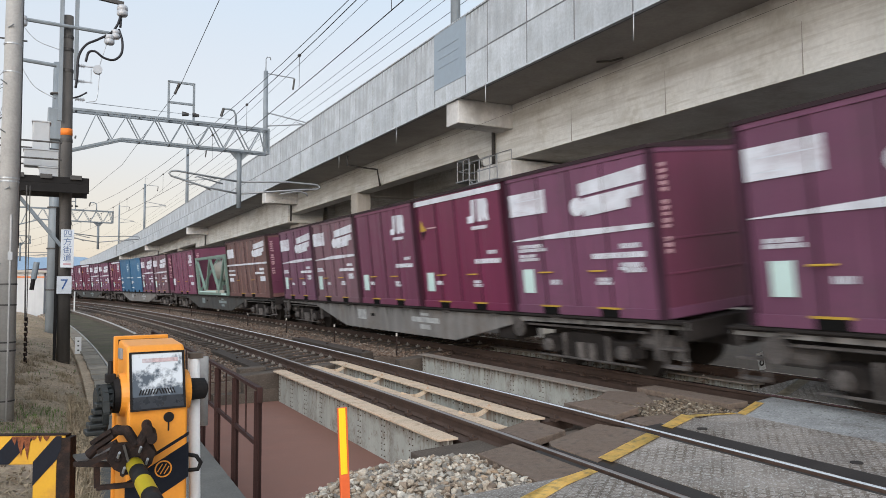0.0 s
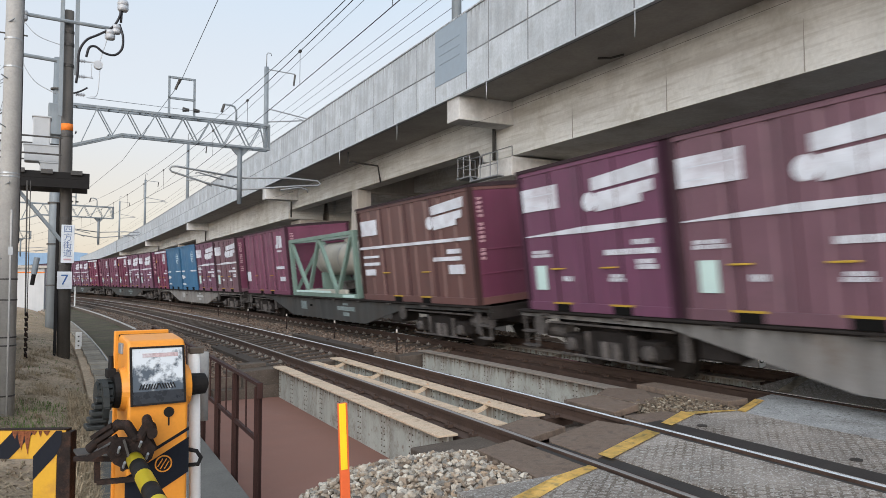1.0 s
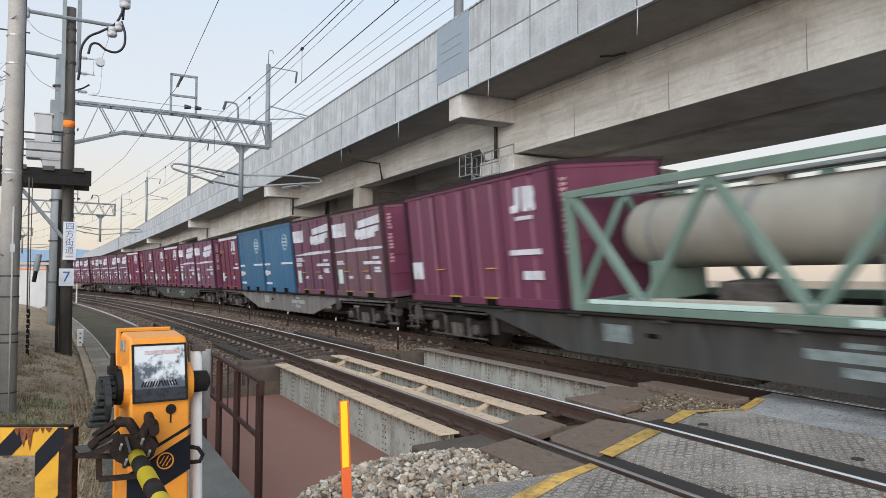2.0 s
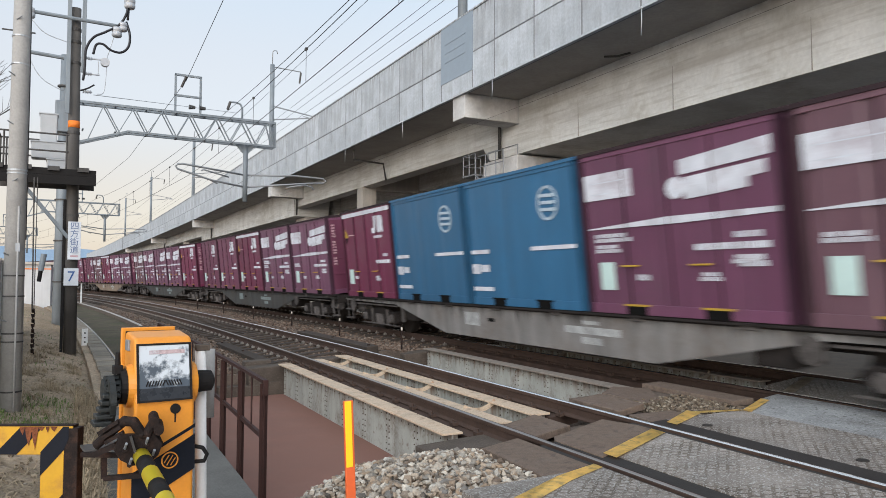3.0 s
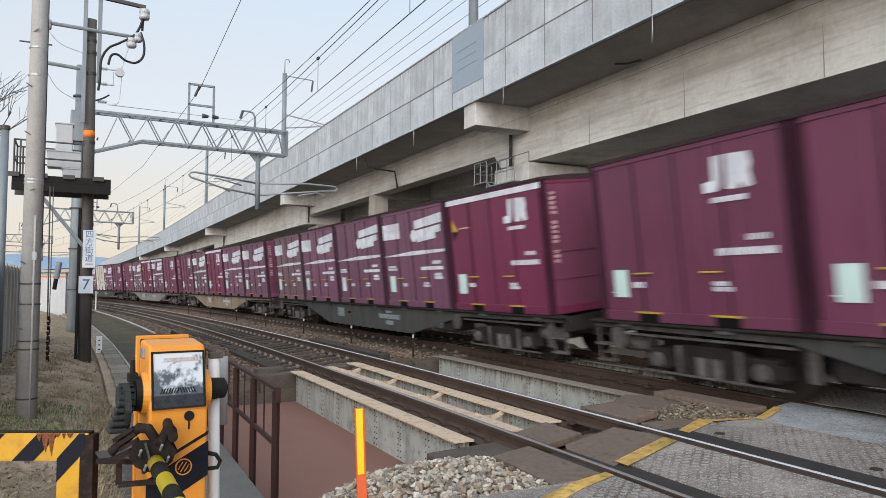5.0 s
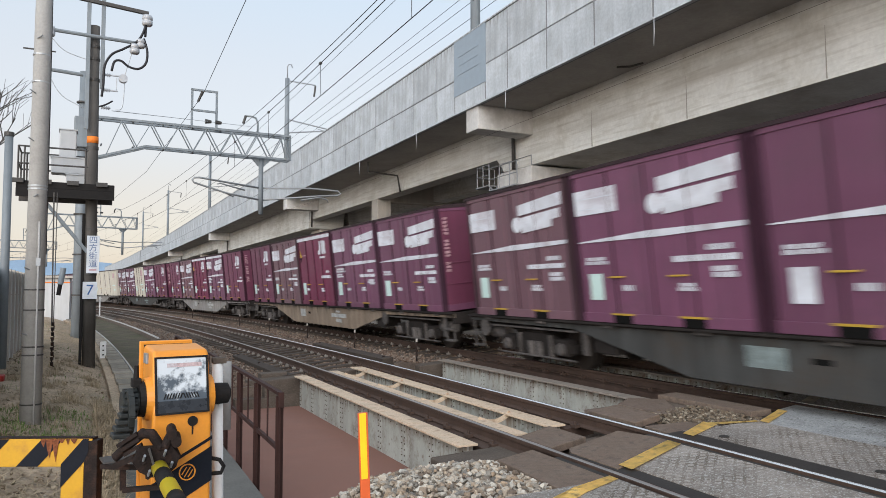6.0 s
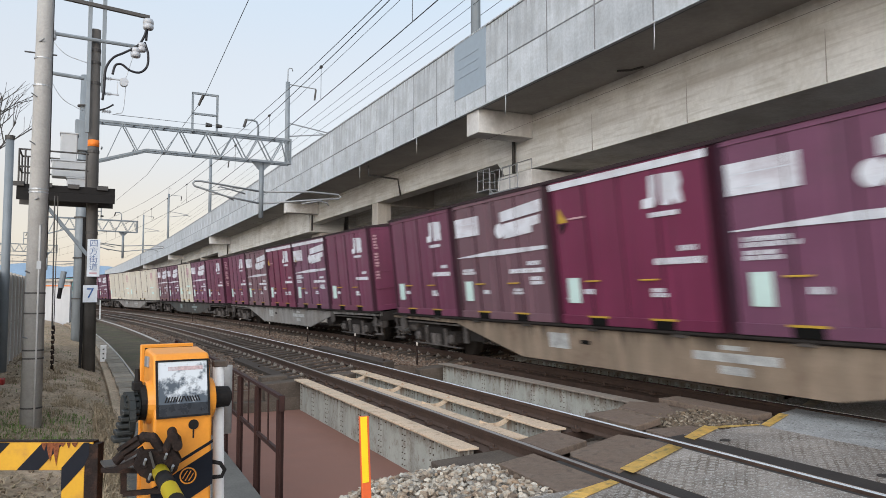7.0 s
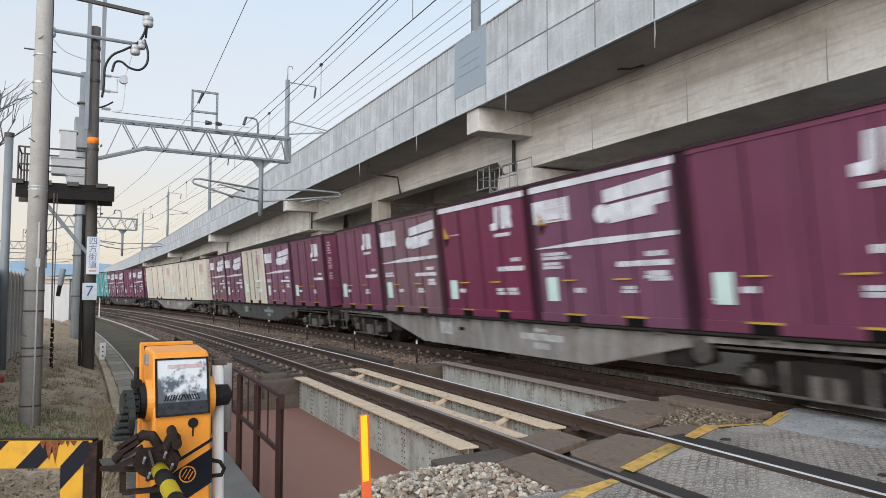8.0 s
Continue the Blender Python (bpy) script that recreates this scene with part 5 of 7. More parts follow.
LOADS = {
    -1: "s s g s s", 0: "s1 t p g s", 2: "g s1 b b t", 3: "s s1 t p p", 4: "t s s2 s g", 5: "s s1 t g p", 6: "p x t1 g p", 7: "p s W s g",
    9: "s p s g T", 11: "p s t s g", 12: "s g p s p", 13: "p p s t s"}
SILLS = {-1: 0, 0: 0, 1: 1, 2: 0, 3: 1, 4: 1, 5: 3, 6: 0, 7: 1, 8: 0, 9: 1, 10: 0, 11: 1, 12: 0, 13: 1}
PITCH, WAGON_L = 3.82, 20.4
TRAIN = []          # (thing, wagon number, pose on the wagon)


def build_train():
    kinds = {"s": ("striped", 0), "s1": ("striped", 1), "s2": ("striped", 2), "g": ("greyed", 0), "p": ("plain", 0), "t": ("topline", 0), "t1": ("topline", 1), "x": ("striped_top", 1)}
    masters, used = {}, set()

    def make(code):
        if code not in masters:
            if code == "b":
                masters[code] = blue_box()
            elif code == "T":
                masters[code] = long_box(LEN12, TEAL, "plain teal freight container", ribs=4, depth=0.01)
            elif code == "W":
                masters[code] = long_box(LEN12, PALE, "plain off-white freight container", ribs=4, depth=0.01)
            else:
                masters[code] = twelve_foot(*kinds[code])
            used.add(code)
            return masters[code]
        return copy_thing(masters[code], Matrix.Identity(4))
    wm = {}
    for n in range(-1, 14):
        k = SILLS[n]
        if k not in wm:
            w = wm[k] = wagon((SILL_GREY, SILL_DARK, SILL_GREY, SILL_TAN)[k], k == 1)
        else:
            w = copy_thing(wm[k], Matrix.Identity(4))
        TRAIN.append((w, n, pose(0, 0, 0)))
        if n in LOADS:
            for i, code in enumerate(LOADS[n].split()):
                TRAIN.append((make(code), n, pose(0, PITCH * i, 1.0)))
        elif n == 1:
            TRAIN.append((long_box(6.06, BROWNRED, "brown-maroon corrugated twenty-foot container with a white stripe", stripe=True, ribs=9), n, pose(0, 0, 1.0)))
            TRAIN.append((tank_container(), n, pose(0, 6.45, 1.0)))
            TRAIN.append((long_box(6.2, MAROON, "dark maroon corrugated twenty-foot container", ribs=9), n, pose(0, 12.75, 1.0)))
        else:
            col, lab = (PALE, "long off-white corrugated freight container") if n == 8 else (TEAL, "long teal freight container")
            for i in range(2):
                TRAIN.append((long_box(9.4, col, lab, ribs=12, depth=0.03), n, pose(0, 9.55 * i, 1.0)))


# slack in the couplings, wagon by wagon
SLACK = {-1: 0.0, 0: 0.05, 1: 0.43, 2: 0.40, 3: 0.40, 4: 0.44, 5: 0.56, 6: 0.83}


def train_at(n, t):
    """Pose of wagon n at t seconds; the train gathers a little speed."""
    s = -3.69 + SLACK.get(n, 0.85) + WAGON_L * n - 15.546 * t - 0.0436 * t * t
    return trk((s + 9.5) * RADIUS / (RADIUS + 2.7), D_FAR, Z_FAR, CANT) @ pose(0, -9.5, 0)


def motions():
    """The train runs past on the far track."""
    for thing, n, m in TRAIN:
        walk(thing, [(0.5 * i, train_at(n, 0.5 * i) @ m) for i in range(17)])


# ---------------------------------------------------------------- viaduct
def build_viaduct():
    v = empty("viaduct", Matrix.Identity(4), "long pale concrete railway viaduct with panelled parapet", "viaduct", kind="structure")
    zs, zt = 7.77, 10.34
    ya, yb = -40.0, 300.0
    via_sweep("parapet_core", [(0.014, zs + 0.004), (0.25, zs + 0.004), (0.25, zt - 0.03), (0.014, zt - 0.03)], ya, yb, 4.0, JOINT, v)
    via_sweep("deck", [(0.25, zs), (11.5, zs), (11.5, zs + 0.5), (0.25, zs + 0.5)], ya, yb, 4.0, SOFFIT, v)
    via_sweep("coping", [(-0.02, zt - 0.03), (0.28, zt - 0.03), (0.28, zt + 0.02), (-0.02, zt + 0.02)], ya, yb, 4.0, PARAPET, v)
    via_sweep("drip_edge", [(-0.015, zs - 0.05), (0.10, zs - 0.05), (0.10, zs + 0.003), (-0.015, zs + 0.003)], ya, yb, 4.0, PARAPET, v)
    via_sweep("far_parapet_face", [(0.0, zs), (0.014, zs), (0.014, zt - 0.03), (0.0, zt - 0.03)], 172.6, yb, 4.0, PARAPET, v)
    # parapet panels in two rows
    cuts = [18.73 - 2.14 * k for k in range(15, 0, -1)] + [18.73, 20.12, 22.33] + [23.87 + 2.13 * k for k in range(70)]
    rng = random.Random(4)
    for z0, z1, off in ((zs, 8.94, 0.0), (8.955, zt - 0.03, 0.0)):
        for a, b in zip(cuts, cuts[1:]):
            louver = z0 > 8 and abs(a - 20.12) < 0.01
            low = 8.35 if louver else z0
            ln = b - a
            dep = rng.uniform(-0.006, 0.006)
            p = part("panel", boxed(-0.012 if louver else dep, 0.03, 0.036 if not louver else -0.02, ln - 0.036 if not louver else ln + 0.02, low + 0.004, z1 - 0.03 if not louver else z1 + 0.06, 0.004), LOUVER if louver else PARAPET, v, "grey sheet-metal infill panel" if louver else "")
            p.matrix_basis = via(a, 0)
            if louver:
                for k in range(3):
                    fin = part("fin", boxed(-0.022, -0.01, 0.45, ln - 0.3, 9.05 + 0.32 * k, 9.075 + 0.32 * k), LOUVER, p)
    # deep main girders over the roads, shallow edge beams between
    for y0, y1 in ((ya, 21.9), (49.2, 88.0)):
        via_sweep("main_girder", [(2.25, 5.93), (4.7, 5.90), (4.9, zs), (2.2, zs)], y0, y1, 4.0, BEAM, v)
        via_sweep("main_girder", [(5.2, 5.90), (8.6, 5.90), (8.8, zs), (5.0, zs)], y0, y1, 4.0, BEAM, v)
    for y0, y1 in ((22.0, 49.1), (88.1, yb)):
        for d in (2.25, 5.6, 9.0):
            via_sweep("edge_beam", [(d, 6.47), (d + 0.75, 6.47), (d + 0.75, zs), (d, zs)], y0, y1, 4.0, BEAM, v)
    # haunch at the road span
    bm = bmesh.new()
    prism(bm, [(0.0, 6.47), (1.25, 6.47), (0.75, 5.95), (0.0, 5.95)], "x", 0, 0.75)
    h = part("haunch", bm, BEAM, v)
    h.matrix_basis = via(22.0, 2.25)
    # pour joints down the face of the road span's girder
    pour = None
    for y in (-2.0, 1.9, 5.8, 9.7, 13.6, 17.5):
        if pour is None:
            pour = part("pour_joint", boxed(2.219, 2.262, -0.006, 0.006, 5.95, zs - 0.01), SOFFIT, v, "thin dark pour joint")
            pour.matrix_basis = via(y, 0)
        else:
            share("pour_joint", pour, v, via(y, 0))
    # brackets under the overhang, one at each pier
    for i, y in enumerate((-6.0, 20.75, 46.95, 79.9, 120.0, 165.0)):
        b = part("bracket", boxed(0.08, 2.28, 0, 0.85, 6.95, zs - 0.004, 0.02), CONCRETE, v)
        b.matrix_basis = via(y, 0)
        pp = tube("drain_pipe", [via(y + 1.1, 2.1).to_translation() + Vector((0, 0, z)) for z in (zs - 0.05, 5.9)], 0.06, STEEL_DK, v, "dark drain pipe")
    # pier under the road span, with cap and inspection platform
    pier = part("pier_shaft", boxed(3.0, 9.0, 20.2, 22.6, -1.25, 5.2, 0.06), PIER, v)
    cap = part("pier_cap", boxed(2.0, 9.6, 20.6, 22.9, 5.2, 5.86, 0.04), CONCRETE, v)
    for m_, o in ((via(0, 0), pier), (via(0, 0), cap)):
        o.matrix_basis = pose(11.3, 0, 0)
    far_pier = part("pier_shaft", boxed(3.0, 9.0, -1.2, 1.2, -1.25, 5.88, 0.06), PIER, v)
    far_pier.matrix_basis = via(50.2, 0)
    share("pier_shaft", far_pier, v, via(87.0, 0))
    share("pier_shaft", far_pier, v, via(-14.0, 0))
    # framed columns and cross beams
    col = None
    for y in (36.4, 102.0, 116.0, 130.0, 144.0, 158.0):
        for d in (2.62, 5.95, 9.35):
            if col is None:
                col = part("column", boxed(-0.36, 0.43, -0.45, 0.45, -1.25, 6.47, 0.03), PIER, v)
                col.matrix_basis = via(y, d)
            else:
                share("column", col, v, via(y, d))
        cb = part("cross_beam", boxed(3.0, 9.0, -0.4, 0.4, 6.35, 7.75, 0.02), PIER, v)
        cb.matrix_basis = via(y, 0)
    # platform with railing beside the pier cap
    rp = empty("inspection_platform", via(23.35, 1.7, 5.45), "small grey steel inspection platform with handrails", "platform")
    part("floor_plate", boxed(-0.05, 0.8, -0.45, 0.5, -0.05, 0.0, 0.01), STEEL, rp)
    part("floor_plate", boxed(-0.05, 0.25, -2.4, -0.5, -0.25, -0.2, 0.01), STEEL, rp)
    for y in (-0.5, -1.2, -1.9, -2.4):
        part("post", rodded((0, y, -0.2), (0, y, 0.6), 0.02, n=8), STEEL, rp)
    for z in (0.2, 0.6):
        part("rail", rodded((0, -2.4, z), (0, -0.5, z), 0.018, n=8), STEEL, rp)
    for x in (0.0, 0.3):
        part("stair_string", bar(bmesh.new(), (x, -0.42, 0.0), (x, -0.75, -0.22), 0.08, 0.02), STEEL, rp)
    for x, y in ((0, -0.45), (0, 0), (0, 0.45), (0.75, 0.45)):
        part("post", rodded((x, y, 0), (x, y, 0.75), 0.02, n=8), STEEL, rp)
    for z in (0.38, 0.75):
        part("rail", rodded((0, -0.45, z), (0, 0.45, z), 0.018, n=8), STEEL, rp)
        part("rail", rodded((0, 0.45, z), (0.75, 0.45, z), 0.018, n=8), STEEL, rp)
    rp2 = empty("cap_handrail", via(20.75, 2.22, 5.862), "thin grey handrail on the pier cap", "handrail")
    for y in (0.1, 1.1, 2.1):
        part("post", rodded((0, y, 0), (0, y, 0.4), 0.015, n=8), STEEL, rp2)
    part("rail", rodded((0, 0.1, 0.4), (0, 2.1, 0.4), 0.015, n=8), STEEL, rp2)
    # far side: noise wall closing the deck
    via_sweep("far_parapet", [(11.3, zs + 0.5), (11.5, zs + 0.5), (11.5, zt), (11.3, zt)], ya, yb, 8.0, PARAPET, v)
    # cords hanging from the drip edge
    for y in (12.25, 18.8, 25.6, 32.3):
        c = empty("hanging_cord", via(y, -0.03, zs - 0.05), "short pale cord hanging from the viaduct edge", "cord", "hanging cords")
        tube("cord", [(0, 0, 0), (0.01, 0.01, -0.3), (0.0, 0.02, -0.62)], 0.012, WIRE_LT, c)
        bm = bmesh.new()
        bmesh.ops.create_icosphere(bm, subdivisions=1, radius=0.035)
        part("eye", bm, WIRE_LT, c)
    # conduit elbow under the deck
    cp = [via(32.3, 0.4, 7.72), via(32.3, 0.4, 7.25), via(32.5, 2.0, 7.2), via(32.5, 2.15, 6.4)]
    k = tube("conduit", [m.translation for m in cp], 0.045, STEEL_DK)
    tagged(k, "dark bent conduit under the viaduct deck", "conduit")
    k = tube("ceiling_hook", [via(15.4, 1.5, 7.70).translation, via(15.1, 1.7, 7.66).translation, via(14.8, 1.9, 7.70).translation], 0.03, STEEL_DK)
    tagged(k, "dark iron bracket under the viaduct deck", "bracket")
    # masts on the viaduct
    for y, zt_ in ((22.9, 19.0), (51.5, 18.2), (87.7, 18.9), (132.0, 20.0), (180.0, 21.0)):
        m = empty("catenary_mast", via(y, 1.15, zs + 0.5), "slim grey catenary mast on the viaduct", "mast", "viaduct masts")
        h = zt_ - zs - 0.5 - 1.2
        part("pole", rodded((0, 0, 0), (0, 0, h), 0.19, 0.16, 12), POLE_GR, m, smooth=True)
        tube("top_hook", [(0, 0, h), (0, 0, h + 0.9), (0.1, 0, h + 1.05), (0.3, 0, h + 1.05), (0.35, 0, h + 0.85)], 0.035, STEEL, m)
        part("feeder_arm", rodded((0, 0, h - 0.15), (2.1, 0, h - 0.25), 0.04, n=6), STEEL, m)
        part("insulator", rodded((2.1, 0, h - 0.3), (2.0, 0, h - 1.1), 0.07, n=8), STEEL_DK, m)
        part("arm", rodded((0, 0, h - 3.0), (3.4, 0, h - 3.5), 0.045, n=6), STEEL, m)
        part("arm", rodded((0, 0, h - 4.0), (3.2, 0, h - 3.55), 0.045, n=6), STEEL, m)
        part("steady_arm", rodded((2.3, 0, h - 3.5), (3.6, 0, h - 3.75), 0.03, n=6), STEEL, m)
    wires = ((1.9, 16.0, 0.014), (3.2, 14.6, 0.012), (3.2, 13.4, 0.012), (1.0, 12.2, 0.01))
    for d, z, r in wires:
        w = tube("overhead_wire", [via(y, d, z + 0.0).translation for y in range(-30, 261, 10)], r, WIRE, n=5)
        tagged(w, "thin dark overhead wire above the viaduct", "overhead wire", "viaduct wires")
    return v


# ---------------------------------------------------------------- overhead line of the railway
def truss_mast(s):
    """A braced steel mast with a cantilevered truss beam and drop post."""
    t = empty("truss_mast", trk(s, 0, 0), "grey steel mast with cantilevered lattice beam over the tracks", "catenary mast", "lattice masts")
    part("mast", rodded((-4.82, 0, -0.6), (-4.82, 0, 9.8), 0.23, 0.15, 16), POLE_GR, t, smooth=True)
    for z in (1.4, 2.9, 4.4, 5.6, 7.4, 8.6):
        part("step_band", rodded((-4.82, 0, z), (-4.82, 0, z + 0.05), 0.245, n=16), STEEL_DK, t)
    part("collar", boxed(-5.12, -4.52, -0.3, 0.3, 6.9, 8.05, 0.03), POLE_GR, t)
    zt, zb = 8.1, 7.1
    for y in (-0.22, 0.22):
        part("top_chord", bar(bmesh.new(), (-4.6, y, zt), (3.05, y, zt), 0.09, 0.09), POLE_GR, t)
        part("bottom_chord", bar(bmesh.new(), (-2.65, y, zb + 0.05), (3.05, y, zb), 0.08, 0.08), POLE_GR, t)
        part("bottom_chord", bar(bmesh.new(), (-4.6, y, 6.5), (-2.65, y, zb + 0.05), 0.08, 0.08), POLE_GR, t)
        xs_t = [-3.5 + 1.04 * i for i in range(7)]
        for i, x in enumerate(xs_t):
            zb_l = zb if x > -2.7 else 6.85
            part("lattice", bar(bmesh.new(), (x, y, zt), (x - 0.52, y, 6.75 if i == 0 else zb), 0.085, 0.03), POLE_GR, t)
            part("lattice", bar(bmesh.new(), (x, y, zt), (x + 0.52 if x + 0.52 < 3 else 3.0, y, zb + 0.02), 0.085, 0.03), POLE_GR, t)
        part("end_post", bar(bmesh.new(), (3.02, y, zb), (3.02, y, zt), 0.07, 0.05), POLE_GR, t)
    for x in (-4.2, -3.1, -2.0, -0.9, 0.2, 1.3, 2.4, 3.02):
        part("cross_tie", bar(bmesh.new(), (x, -0.22, zt), (x, 0.22, zt), 0.05, 0.04), POLE_GR, t)
        part("cross_tie", bar(bmesh.new(), (x, -0.22, zb), (x, 0.22, zb), 0.05, 0.04), POLE_GR, t)
    # frame above the beam
    for x in (-0.94, 0.02):
        part("frame_post", bar(bmesh.new(), (x, 0, zt), (x, 0, 9.68), 0.08, 0.08), POLE_GR, t)
    for z in (8.83, 9.66):
        part("frame_bar", bar(bmesh.new(), (-0.98, 0, z), (0.06, 0, z), 0.08, 0.08), POLE_GR, t)
    part("insulator", rodded((-0.55, -0.05, 9.62), (-0.7, 0.1, 9.2), 0.05, n=8), STEEL_DK, t)
    for x in (-0.3, 0.1):
        part("insulator", rodded((x - 0.12, 0, 8.42), (x + 0.12, 0, 8.42), 0.10, 0.06, 10), STEEL_DK, t)
    tube("goose_neck", [(1.7, 0, zt), (1.7, 0, 8.6), (1.62, 0, 8.78), (1.45, 0, 8.83), (1.2, 0, 8.83)], 0.04, POLE_GR, t)
    part("insulator", rodded((1.2, 0, 8.83), (1.1, 0, 8.5), 0.055, n=8), STEEL_DK, t)
    # drop post with its two registration arms
    part("drop_post", rodded((1.86, 0, zb), (1.86, 0, 4.75), 0.10, n=12), POLE_GR, t, smooth=True)
    bm = bmesh.new()
    prism(bm, [(1.45, zb), (2.27, zb), (1.98, zb - 0.33), (1.74, zb - 0.33)], "y", -0.05, 0.05)
    part("gusset", bm, POLE_GR, t)
    tube("pull_arm", [(1.86, 0, 5.85), (-0.6, 0, 6.12), (-0.8, 0, 6.1), (-0.88, 0, 6.0), (-0.8, 0, 5.9), (0.5, 0, 5.55), (1.86, 0, 5.35)], 0.04, STEEL, t)
    tube("steady_arm", [(1.2, 0, 5.72), (0.2, 0, 5.95), (0.1, 0, 5.9)], 0.03, STEEL, t)
    tube("steady_arm", [(0.75, 0, 5.42), (0.2, 0, 5.65), (-0.25, 0, 5.6)], 0.025, STEEL, t)
    tube("pull_arm", [(1.86, 0, 5.85), (4.0, 0, 5.98), (5.25, 0, 5.95), (5.38, 0, 5.85), (5.25, 0, 5.75), (4.6, 0, 5.7), (1.86, 0, 5.35)], 0.04, STEEL, t)
    tube("steady_arm", [(3.6, 0, 5.45), (4.4, 0, 5.62), (4.75, 0, 5.55), (4.82, 0, 5.42)], 0.03, STEEL, t)
    return t


def wire_along(name, d, z, s0, s1, r, mat, label, sag=0.0, span=40.0, ref=18.9, n=5, dz=None, bow=0.25):
    pts = []
    k = int((s1 - s0) / 2.5)
    for i in range(k + 1):
        s = s0 + (s1 - s0) * i / k
        f = ((s - ref) / span) % 1.0
        pts.append(trk(s, d - bow * 4 * f * (1 - f), z - sag * 4 * f * (1 - f) + (dz(s) if dz else 0)).translation)
    w = tube(name, pts, r, mat, n=n)
    return tagged(w, label, "overhead wire", "overhead wires")


def build_overhead():
    for s in (18.9, 58.9, 98.9):
        truss_mast(s)
    for d, zc, lab, wr, wm in ((-0.2, 5.8, "near", 0.0085, WIRE), (4.15, 5.42, "far", 0.003, WIRE)):
        wire_along("contact_wire", d, zc, -30, 160, wr, wm, "thin contact wire over the %s track" % lab)
        if d > 0:
            continue
        wire_along("messenger_wire", d, zc + 0.96, -30, 160, wr, wm, "thin messenger wire over the %s track" % lab, sag=0.25)
        for i in range(30):
            s = -16.2 + 5.0 * i
            f = ((s - 18.9) / 40.0) % 1.0
            zt = zc + 0.96 - 0.25 * 4 * f * (1 - f)
            dr = empty("dropper", trk(s, d - f * (1 - f), zc), "thin dropper wire with a round clamp", "dropper", "droppers")
            part("wire", rodded((0, 0, 0), (0, 0, zt - zc), 0.006 if d < 0 else 0.003, n=5), wm, dr)
            part("clamp", rodded((0, -0.03, zt - zc), (0, 0.03, zt - zc), 0.035 if d < 0 else 0.01, n=8), STEEL_DK if d < 0 else wm, dr)
    wire_along("feeder_wire", 1.15, 8.5, -30, 160, 0.010, WIRE, "dark feeder wire on goose-neck arms", sag=0.3)
    w = tube("feeder_wire", [(3.1, 2.0, 9.9), (3.58, 19.6, 9.6), (3.77, 30.0, 9.46), (2.91, 50.2, 9.3), (0.91, 71.0, 9.3)], 0.011, WIRE, n=5)
    tagged(w, "dark feeder wire held by the frame on the lattice beam", "overhead wire", "overhead wires")
    w = tube("span_wire", [trk(7.9, -4.4, 5.95).translation, trk(18.9, -0.3, 8.42).translation, trk(18.9, 1.5, 8.4).translation], 0.009, WIRE_LT, n=5)
    tagged(w, "thin pale wire between pole and lattice beam", "overhead wire", "overhead wires")
    # distant line structures over the tracks
    for s in (128, 150, 175):
        t = empty("portal_frame", trk(s, 0, 0), "distant grey steel portal over the tracks", "catenary portal", "distant portals")
        for d in (-4.8, 7.5):
            part("leg", rodded((d, 0, -0.6), (d, 0, 9.0), 0.18, n=8), POLE_GR, t)
        for z in (7.0, 8.0):
            part("beam", bar(bmesh.new(), (-4.8, 0, z), (7.5, 0, z), 0.15, 0.15), POLE_GR, t)


